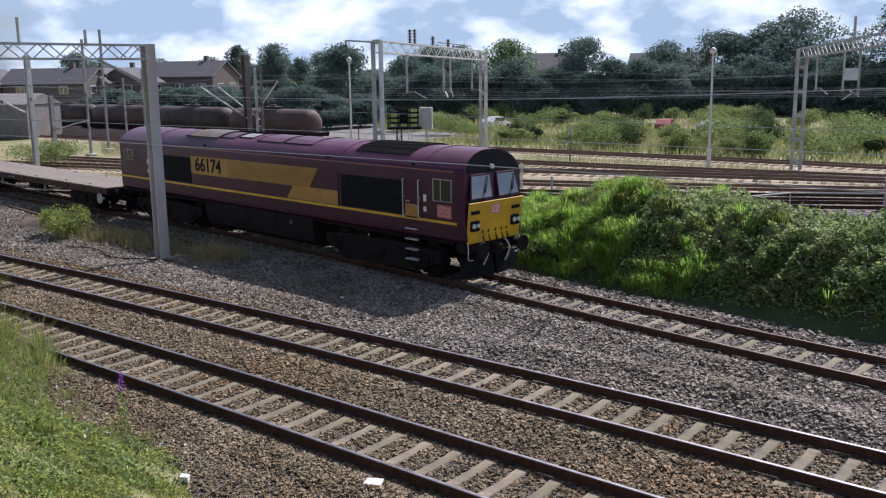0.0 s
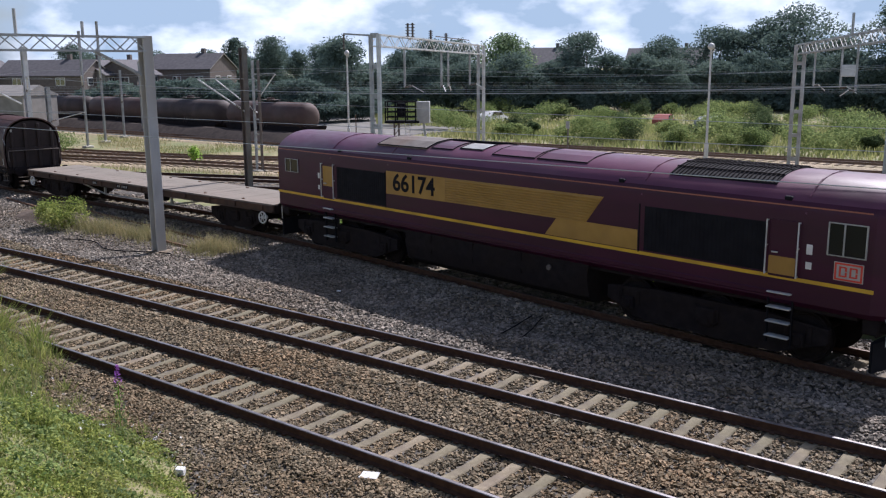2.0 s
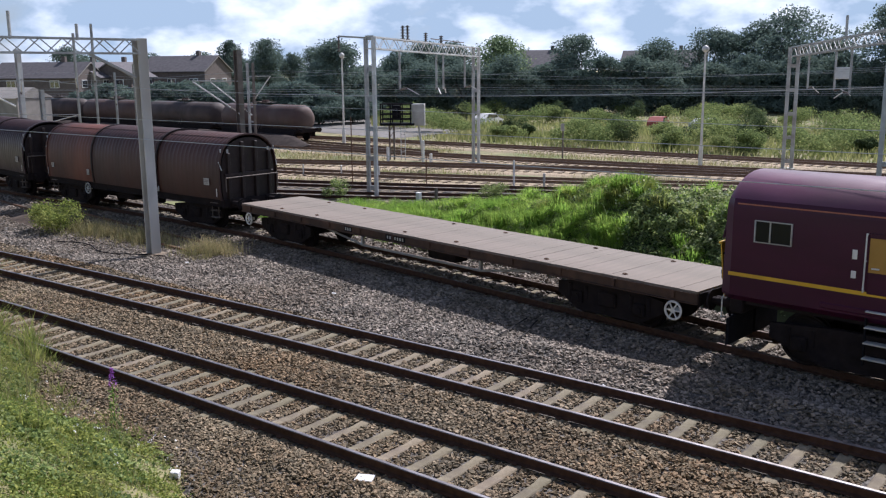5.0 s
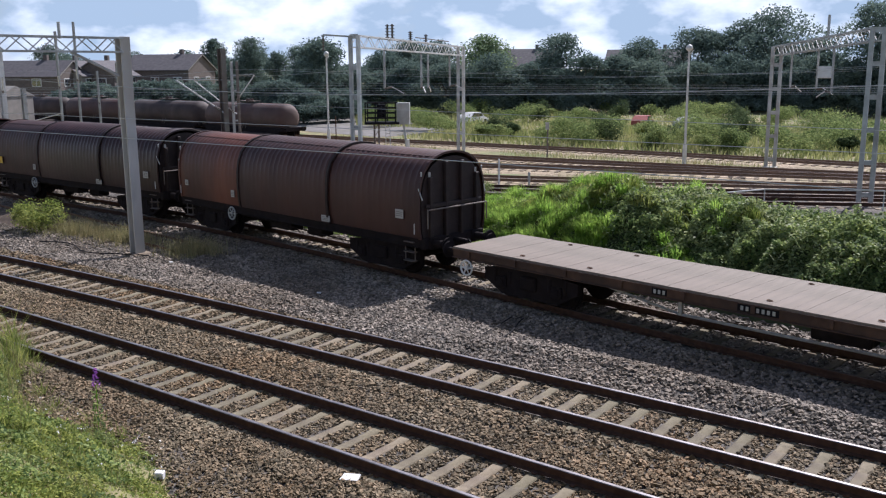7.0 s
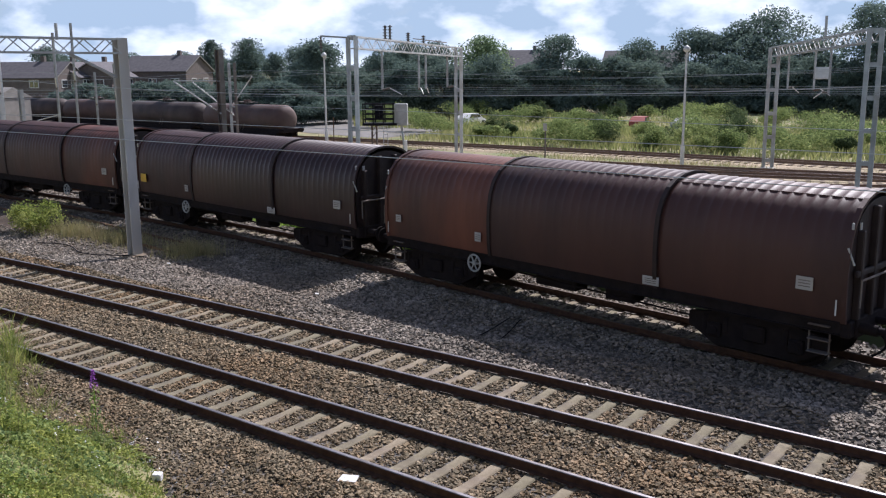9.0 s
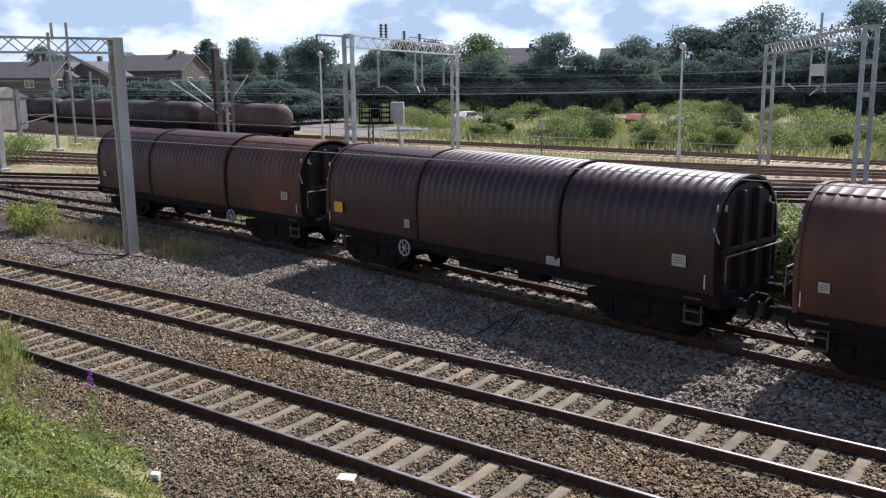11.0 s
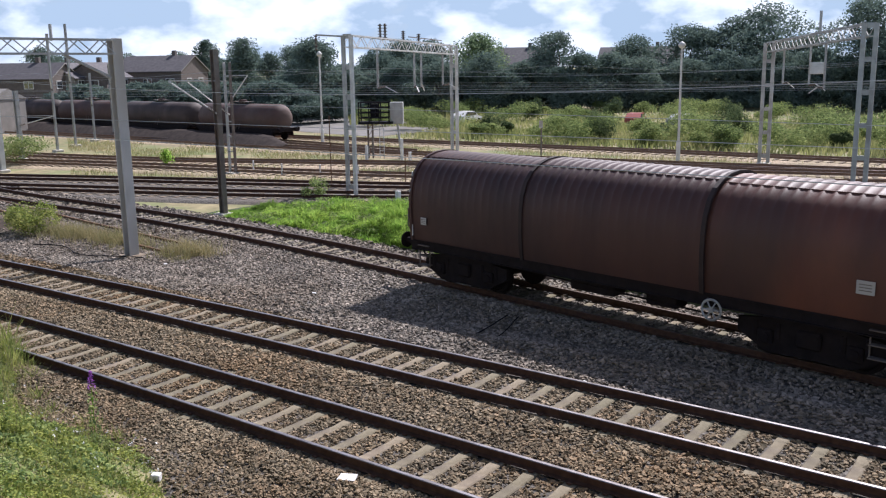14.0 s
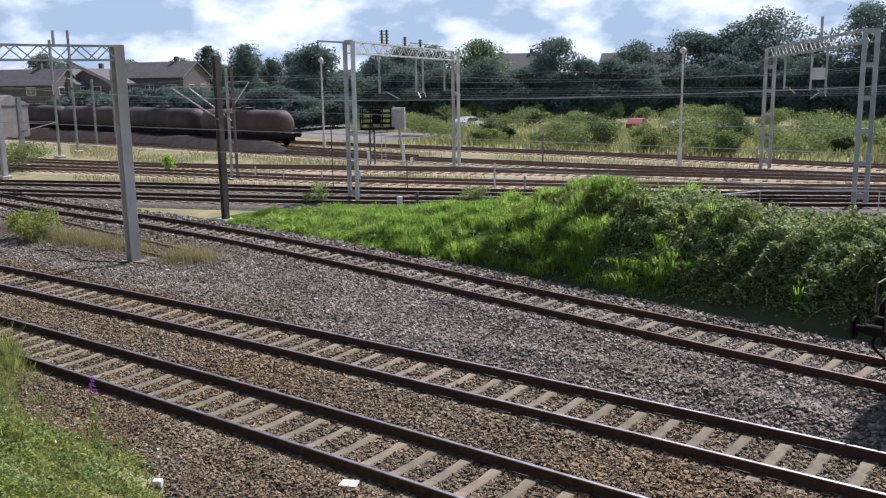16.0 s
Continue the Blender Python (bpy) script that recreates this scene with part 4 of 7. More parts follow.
def ribbed_ring(x, grow, rib):
    """Ring of a corrugated hood: the ribs stand proud over the crown and die away down the sides."""
    out = []
    for y, z in mirrored(HOOD):
        g = grow + rib * min(1.0, max(0.04, (z - 2.2) / 0.8))
        out.append((x, y * (1 + g / 1.33), 1.16 + (z - 1.16) * (1 + g / 2.4)))
    return out


def hand_wheel(vehicle, x, z, y, r, spokes=6, mat_=None):
    mat_ = mat_ or M_WHITE
    sh = Shape().ring((x, -y, z), (0, 1, 0), r, 0.027, 20)
    wheel = part("hand_wheel", sh, mat_, vehicle, "pale spoked brake hand wheel")
    for i in range(spokes):
        a = 2 * math.pi * i / spokes
        part("spoke", Shape().tube((x, -y, z), (x + r * math.cos(a), -y, z + r * math.sin(a)), 0.018, 6), mat_, wheel)
    part("hub", Shape().tube((x, -y - 0.03, z), (x, -y + 0.2, z), 0.06, 10), mat_, wheel)
    return wheel


def hood_wagon(label, sections, yellow=False, turned=False):
    """Steel coil wagon with three telescopic hoods; sections: (material, rib height) from the rear forward."""
    v = thing("hooded_wagon", label, "goods wagon", "train")
    bounds = ((-6.6, -2.2, 0.0), (-2.5, 2.5, 0.045), (2.2, 6.6, 0.0))
    for (x0, x1, grow), (mt, rib) in zip(bounds, sections):
        sh, rings = Shape(), []
        rings.append(hood_ring(x0, grow))
        count = round((x1 - x0 - 0.1) / 0.25)
        pitch = (x1 - x0 - 0.1) / count
        for i in range(count):
            for dx, g in ((0.24, 0.0), (0.34, 0.5), (0.44, 0.93), (0.5, 1.0), (0.56, 0.93), (0.66, 0.5), (0.76, 0.0)):
                rings.append(ribbed_ring(x0 + 0.05 + (i + dx) * pitch, grow, g * rib))
        rings.append(hood_ring(x1, grow))
        sh.loft(rings, caps=False)
        hd = part("hood", sh, mt, v, "", smooth=50)
        ring = hood_ring(0, grow + rib * 0.45)
        for k_ in (7, len(ring) - 8) if rib < 0.02 else ():
            _, ry, rz = ring[k_]
            part("seam_batten", Shape().beam((x0 + 0.06, ry, rz), (x1 - 0.06, ry, rz), 0.022, 0.02), mt, hd)
        for xe in (x0, x1):
            hoop = Shape().loft([hood_ring(xe - 0.05, grow + 0.035), hood_ring(xe + 0.05, grow + 0.035)], caps=False)
            hoop.loft([hood_ring(xe + 0.05, grow + 0.035), hood_ring(xe + 0.05, grow - 0.02)], caps=False)
            hoop.loft([hood_ring(xe - 0.05, grow + 0.035), hood_ring(xe - 0.05, grow - 0.02)], caps=False)
            part("hoop", hoop, mt if abs(xe) > 6 else M_HOOD_END, hd)
    for s in (-1, 1):
        # end bulkhead with posts
        ring = [(y * 0.93, 1.16 + (z - 1.16) * 0.95) for y, z in mirrored(HOOD)]
        sh = Shape().loft([[(s * 6.52, y, z) for y, z in ring], [(s * 6.62, y, z) for y, z in ring]])
        bk = part("end_bulkhead", sh, M_HOOD_END, v, "dark steel end wall with posts")
        for y in (-0.95, -0.32, 0.32, 0.95):
            po = Shape().box((s * 6.68, y, 2.05 if abs(y) > 0.5 else 2.25), (0.14, 0.13, 1.75 if abs(y) > 0.5 else 2.15), b=0.02)
            part("end_post", po, M_HOOD_END, bk)
        part("end_crossbar", Shape().box((s * 6.7, 0, 2.1), (0.08, 2.3, 0.12), b=0.02), M_HOOD_END, bk)
        rl = Shape()
        rl.tube((s * 6.85, -1.22, 2.02), (s * 6.85, 1.22, 2.02), 0.022, 8)
        rl.tube((s * 6.85, -1.22, 1.5), (s * 6.85, -1.22, 2.02), 0.018, 8)
        rl.tube((s * 6.85, 1.22, 1.5), (s * 6.85, 1.22, 2.02), 0.018, 8)
        part("end_rail", rl, M_DARK_STEEL, v)
        for side in (-1, 1):
            lever = Shape().tube((s * 6.72, side * 1.3, 2.3), (s * 6.6, side * 1.34, 2.62), 0.02, 6)
            part("latch", lever, M_STEEL, v, "pale steel hood latch")
            part("latch", Shape().box((s * 6.62, side * 1.24, 3.02), (0.04, 0.05, 0.13), b=0.01), M_STEEL, v, "pale steel hood latch")
            part("end_label", Shape().box((s * 6.65, side * 0.95, 2.98), (0.02, 0.08, 0.16)), M_PLATE, v)
        hs = Shape().box((s * 6.62, 0, 1.03), (0.2, 2.5, 0.34), b=0.03)
        hs.box((s * 6.95, 0, 1.02), (0.5, 0.14, 0.14), b=0.03)
        part("headstock", hs, M_GRIME, v)
        ch = Shape()
        for i in range(4):
            ch.ring((s * (7.1 + i * 0.12), 0, 0.95 - 0.04 * i), (0, 1, 0) if i % 2 else (0, 0, 1), 0.07, 0.022, 10)
        part("screw_coupling", ch, M_GRIME, v)
        for y in (-0.4, 0.45):
            hose, pts = Shape(), [Vector((s * (6.8 + 0.3 * math.sin(a)), y, 0.98 - 0.2 * a)) for a in np.linspace(0, 3, 7)]
            for a, b in zip(pts, pts[1:]):
                hose.tube(a, b, 0.028, 6)
            part("brake_hose", hose, M_BLACK, v)
        buffers(v, s * 6.72, s)
        bogie(v, s * 4.75, (-0.9, 0.9), 0.46, half=1.04, tall=0.1)
        for side in (-1, 1):
            stp = Shape()
            for z in (1.05, 0.76, 0.5):
                stp.box((s * 6.15, side * 1.25, z), (0.42, 0.18, 0.025), b=0.005)
            for dx in (-0.2, 0.2):
                stp.box((s * 6.15 + dx, side * 1.25, 0.8), (0.025, 0.03, 0.65))
            part("foot_step", stp, M_DARK_STEEL, v)
            part("grab_iron", Shape().tube((s * 6.48, side * 1.4, 1.32), (s * 6.48, side * 1.4, 1.62), 0.016, 6), M_PALE_STEEL, v)
    for side in (-1, 1):
        so = Shape().box((0, side * 1.22, 1.05), (13.1, 0.1, 0.26), b=0.02)
        so.box((0, side * 1.26, 0.93), (13.1, 0.14, 0.02))
        so.box((0, side * 1.26, 1.17), (13.1, 0.16, 0.02))
        part("solebar", so, M_GRIME, v)
        for x, z, w, h_ in ((5.84, 1.84, 0.34, 0.26), (-6.05, 1.76, 0.22, 0.2), (2.4, 1.32, 0.42, 0.2), (-2.9, 1.62, 0.22, 0.24))[:2 if turned else 4]:
            pl = plate(v, "data_plate", x, z, w, h_, 1.375, M_PLATE, "pale data plate with faint print", side=side)
            pr = Shape()
            for k in (-1, 0, 1):
                pr.box((x, side * 1.389, z + k * h_ * 0.22), (w * 0.7, 0.003, h_ * 0.07))
            part("print", pr, M_DARK_STEEL, pl)
    if yellow:
        plate(v, "warning_plate", -6.03, 1.78, 0.42, 0.32, 1.4, M_YELLOW, "yellow warning plate")
    fl = Shape().box((0, 0, 1.05), (13.2, 2.3, 0.14))
    for x, w in ((-0.6, 1.3), (1.3, 0.8)):
        fl.box((x, -0.75, 0.78), (w, 0.5, 0.4), b=0.04)
    fl.tube((0.2, 0.5, 0.7), (2.0, 0.5, 0.7), 0.22, 12)
    fl.tube((-3.9, -1.0, 0.86), (3.4, -1.0, 0.62), 0.025, 6)
    part("underframe", fl, M_GRIME, v)
    hand_wheel(v, 2.75 if turned else -3.05, 0.85 if turned else 0.9, 1.36, 0.22, 6, M_STEEL)
    return v


def flat_wagon():
    v = thing("flat_wagon", "empty flat wagon with a worn pale deck", "goods wagon", "train")
    L = 9.4
    rng = random.Random(5)
    dk = Shape().box((0, 0, 1.12), (2 * L, 2.5, 0.06))
    part("deck_frame", dk, M_RUST, v)
    w = 0.235
    plank = Shape().box((0, 0, 0), (w - 0.0012, 2.6, 0.05), b=0.0012).mesh("plank", M_DECK)
    k = int(2 * L / w)
    for i in range(k):
        part("plank", plank, None, v, at=pose(-L + (i + 0.5) * w, 0, 1.178 + rng.uniform(-0.003, 0.003), 0, 0, 0))
    for side in (-1, 1):
        so = Shape().box((0, side * 1.27, 1.04), (2 * L, 0.06, 0.24), b=0.01)
        so.box((0, side * 1.3, 0.925), (2 * L, 0.12, 0.02))
        so.box((0, side * 1.3, 1.145), (2 * L, 0.1, 0.02))
        sb = part("side_beam", so, M_DARK_RUST, v, "dark rusty brown side beam")
        for x in np.arange(-8.8, 9.0, 1.6):
            st = Shape().box((x, side * 1.33, 1.05), (0.09, 0.05, 0.17), b=0.012)
            part("stake_pocket", st, M_DARK_RUST, sb)
        for x in (-7.2, -5.1, -0.6, 1.6, 4.9, 7.3):
            part("lashing_ring", Shape().ring((x, side * 1.0, 1.215), (0.15, 0.1, 1), 0.06, 0.012, 10), M_RUST, v)
        for x, n_ in ((-0.7, 7), (-3.0, 3)):
            bl = plate(v, "number_board", x, 1.04, 0.16 * n_ * 0.8, 0.15, 1.302, M_BLACK, "black board with unreadable pale marks", side=side)
            for i in range(n_):
                part("mark", Shape().box((x + (i - (n_ - 1) / 2) * 0.115, side * 1.318, 1.04), (0.06, 0.004, 0.09)), M_STEEL, bl)
        tr = Shape()
        tr.tube((-4.9, side * 1.05, 0.92), (-2.6, side * 1.05, 0.55), 0.035, 6)
        tr.tube((-2.6, side * 1.05, 0.55), (2.6, side * 1.05, 0.55), 0.035, 6)
        tr.tube((2.6, side * 1.05, 0.55), (4.9, side * 1.05, 0.92), 0.035, 6)
        tr.box((-2.6, side * 1.05, 0.75), (0.08, 0.08, 0.4))
        tr.box((2.6, side * 1.05, 0.75), (0.08, 0.08, 0.4))
        part("truss_rod", tr, M_STEEL if side < 0 else M_GRIME, v, "steel truss rod below the frame")
    for s in (-1, 1):
        hs = Shape().box((s * 9.36, 0, 1.02), (0.12, 2.5, 0.3), b=0.02)
        hs.box((s * 9.62, 0, 1.0), (0.5, 0.14, 0.14), b=0.03)
        part("headstock", hs, M_GRIME, v)
        buffers(v, s * 9.4, s, 0.98)
        bogie(v, s * 6.9, (-0.9, 0.9), 0.46, half=1.04, tall=0.1)
        hand_wheel(v, s * 8.85, 0.7, 1.36, 0.2)
        part("wheel_bracket", Shape().box((s * 8.85, -1.22, 0.8), (0.06, 0.06, 0.35)), M_GRIME, v)
    fl = Shape()
    for y in (-0.35, 0.35):
        fl.box((0, y, 0.92), (18.4, 0.14, 0.36))
    fl.box((0.8, -0.6, 0.72), (1.2, 0.5, 0.36), b=0.04)
    fl.tube((-1.5, 0.4, 0.66), (0.2, 0.4, 0.66), 0.2, 12)
    part("underframe", fl, M_GRIME, v)
    return v


LOCO = locomotive()
FLAT = flat_wagon()
HOOD_1 = hood_wagon("rust red hooded steel wagon, the first of three", ((M_HOOD_A, 0.012), (M_HOOD_C, 0.014), (M_HOOD_C, 0.016)))
HOOD_2 = hood_wagon("dark sooty hooded wagon with pale ribs and yellow plate", ((M_HOOD_C, 0.012), (M_HOOD_B, 0.028), (M_HOOD_B, 0.036)), yellow=True)
HOOD_3 = hood_wagon("brown hooded steel wagon at the train's tail", ((M_HOOD_C, 0.014), (M_HOOD_C, 0.017), (M_HOOD_A, 0.014)), turned=True)
TRAIN = ((LOCO, 10.1, 13.2), (FLAT, -10.13, 13.8), (HOOD_1, -27.63, 9.5), (HOOD_2, -42.55, 9.5), (HOOD_3, -57.47, 9.5))
# ---- stones of the ballast ----
def near_lines(x, y):
    """Height of the bed at each point and whether a stone may lie there."""
    z = BED_TOP + shoulder_z(x, y)
    reach = np.random.default_rng(5).uniform(0.9, 1.22, 400)
    ok = np.ones(x.shape, bool)
    for fun in (line_1, line_2, line_3):
        sl = fun(x + 0.5) - fun(x - 0.5)
        o = (y - fun(x)) / np.hypot(1, sl)
        xs = x + o * sl / np.hypot(1, sl)
        spots = np.array(SLEEPER_AT[fun])
        k = np.clip(np.searchsorted(spots, xs), 1, len(spots) - 1)
        d = np.minimum(np.abs(xs - spots[k - 1]), np.abs(xs - spots[k]))
        on_rail = np.abs(np.abs(o) - 0.7525) < 0.09
        near_one = np.where(np.abs(xs - spots[k - 1]) < np.abs(xs - spots[k]), k - 1, k)
        on_sleeper = (d < 0.12) & (np.abs(o) < np.where(o > 0, reach[near_one % 400], 0.93))
        ok &= ~on_rail & ~on_sleeper
        z = np.maximum(z, -0.165 - 0.16 * np.clip(np.abs(np.abs(o) - 1.4) - 0.2, 0, 1))
    return z, ok


def scatter_stones():
    rng = np.random.default_rng(11)
    heaps = {}
    cube = np.array([(-1, -1, -1), (1, -1, -1), (1, 1, -1), (-1, 1, -1), (-1, -1, 1), (1, -1, 1), (1, 1, 1), (-1, 1, 1)], float)
    quads = np.array([(0, 3, 2, 1), (4, 5, 6, 7), (0, 1, 5, 4), (1, 2, 6, 5), (2, 3, 7, 6), (3, 0, 4, 7)])
    # bands away from the verge: depth range, stones per square metre, stone half size
    for y0, y1, dens, size in ((6.8, 9.6, 820, 0.0188), (9.6, 12.2, 660, 0.0208), (12.2, 14.9, 480, 0.0238), (14.9, 20.5, 330, 0.0265), (20.5, 25.5, 130, 0.038)):
        xa, xb = -2.35 * y1 - 1, -0.2 * y0 + 1.5
        n = int((xb - xa) * (y1 - y0) * dens)
        x, y = rng.uniform(xa, xb, n), rng.uniform(y0, y1, n)
        keep = (x > -2.35 * y - 1) & (x < -0.2 * y + 1.5) & (y > verge_edge(x) - 0.25 + rng.normal(0, 0.12, n)) & (y < line_3(x) + 2.25)
        keep &= (x > -27) | (rng.uniform(size=n) < 0.45)
        x, y = x[keep], y[keep]
        z, ok = near_lines(x, y)
        x, y, z = x[ok], y[ok], z[ok]
        n = len(x)
        rot = rng.normal(size=(n, 3, 3))
        rot, _ = np.linalg.qr(rot)
        s = size * rng.uniform(0.5, 1.5, (n, 1, 1)) * rng.uniform(0.35, 1.5, (n, 1, 3))
        pts = cube[None] * s * rng.uniform(0.55, 1.1, (n, 8, 1))
        pts = np.einsum("nij,nkj->nki", rot, pts) * np.array([1.1, 1.1, 0.75])
        pts += np.stack([x, y, z + rng.uniform(0.0, 0.03, n)], 1)[:, None]
        heaps.setdefault(y1 < 15, []).append(pts)
    for rusty, lots in heaps.items():
        pts = np.concatenate(lots)
        n = len(pts)
        fs = (np.arange(n)[:, None, None] * 8 + quads[None]).reshape(-1, 4)
        me = raw_mesh("ballast_stones", pts.reshape(-1, 3), fs, M_STONE_RUSTY if rusty else M_STONE)
        me.shade_flat()
        tagged(new("ballast_stones", me), "loose rust-stained brown ballast stones" if rusty else "loose angular grey ballast stones", "ballast", kind="stuff")


scatter_stones()

# ---- the bank between the goods line and the yard ----
BANK_Y1 = YARD_LINES["b"]


def lumps(x, y, seed, size, waves=9):
    """Smooth uneven field between about -1 and 1, with lumps of the given size."""
    rng = np.random.default_rng(seed)
    out = np.zeros(np.shape(x))
    for _ in range(waves):
        a, k, ph = rng.uniform(0, 2 * np.pi), rng.uniform(0.6, 1.6) * np.pi / size, rng.uniform(0, 2 * np.pi)
        out = out + np.sin(k * (np.cos(a) * x + np.sin(a) * y) + ph)
    return out / math.sqrt(waves / 2) * 0.6


def bank_z(x, y):
    h = np.interp(x, [-34, -31, -27, -23, -20, -17.5, -16, -15, -13.5, -12, -10, -6, 20], [0.0, 0.1, 0.3, 0.6, 1.0, 1.4, 1.75, 2.05, 2.3, 2.2, 1.95, 1.9, 1.9])
    y0 = line_3(x) + np.interp(x, [-22, -13], [2.35, 2.7])
    d = y - y0
    rise = np.interp(x, [-30, -17, -12, -6], [4.0, 3.6, 3.0, 2.2])
    fall = np.minimum(BANK_Y1(x) - 2.6 - y0, np.interp(x, [-16, -11], [10.0, 14.0]))
    shape = np.sin(np.clip(d / rise, 0, 1) * np.pi / 2) ** 0.8 * np.clip((fall - d) / np.maximum(fall - rise - 0.8, 1.0), 0, 1)
    return -0.34 + h * shape * (1 + 0.12 * lumps(x, y, 3, 1.3)) + 0.1 * lumps(x, y, 4, 0.7) * np.clip(h + 0.2, 0, 1) * shape


def strip_sheet(name, x0, x1, lo, hi, zfun, material, label, category, n=24, step=0.5):
    xs = np.arange(x0, x1, step)
    g = np.array([[(x, lo(x) + (hi(x) - lo(x)) * k / n, 0) for k in range(n + 1)] for x in xs], float)
    g[..., 2] = zfun(g[..., 0], g[..., 1])
    i, j = np.meshgrid(np.arange(len(xs) - 1), np.arange(n), indexing="ij")
    a = (i * (n + 1) + j).ravel()
    f = np.stack([a, a + n + 1, a + n + 2, a + 1], 1)
    return tagged(new(name, raw_mesh(name, g.reshape(-1, 3), f, material)), label, category, kind="structure")


strip_sheet("bank", -33, 14, lambda x: float(line_3(x)) + 2.15, lambda x: float(BANK_Y1(x)) - 2.35, bank_z, M_VERGE, "overgrown earth bank beside the goods line", "bank")


def foliage(name, label, category, verts, faces, material):
    ob = new(name, raw_mesh(name, verts, faces, material))
    return tagged(ob, label, category, kind="stuff")


def tussocks(rng, centres, radius, height, per, width=0.012):
    """Soft clumps of grass: blades that fan outwards and droop."""
    n = len(centres)
    k = np.repeat(np.arange(n), per)
    a = rng.uniform(0, 2 * np.pi, n * per)
    r = np.sqrt(rng.uniform(0, 1, n * per)) * radius[k]
    out = np.stack([np.cos(a), np.sin(a), np.zeros(n * per)], 1)
    base = centres[k] + out * r[:, None] * 0.6
    h = height[k] * rng.uniform(0.55, 1.15, n * per)
    droop = (r / radius[k]) * rng.uniform(0.5, 1.1, n * per)
    side = np.stack([-np.sin(a), np.cos(a), np.zeros(n * per)], 1) * width
    up = np.array([[0, 0, 1.0]])
    mid = base + up * (h * 0.7)[:, None] + out * (droop * h * 0.35)[:, None]
    tip = base + up * (h * (1.0 - 0.35 * droop))[:, None] + out * (droop * h * 0.95)[:, None]
    v = np.stack([base - side, base + side, mid + side * 0.8, mid - side * 0.8, tip + side * 0.15, tip - side * 0.15], 1).reshape(-1, 3)
    q = np.arange(n * per)[:, None] * 6
    return v, np.concatenate([q + np.array([[0, 1, 2, 3]]), q + np.array([[3, 2, 4, 5]])], 0)


def on_bank(rng, n, x0, x1, deep):
    """Random places on the bank, thickest towards the goods line."""
    x = rng.uniform(x0, x1, n)
    y = line_3(x) + np.interp(x, [-22, -13], [2.3, 2.65]) + rng.beta(1.0, 1.5, n) * np.minimum(BANK_Y1(x) - line_3(x) - 4.8, deep)
    return x, y


def bramble_share(x, y):
    """How far bramble, not grass, covers the place: from none to all."""
    d = y - line_3(x) - 2.3
    return np.clip(np.interp(x, [-17.5, -14.5, -12.5, -10, -7.5], [-0.6, 0.0, 0.3, 0.65, 1.1]) + 0.4 * lumps(x, y, 8, 1.6) + 0.18 * np.clip(d - 1.2, -1.2, 1.0), 0, 1)


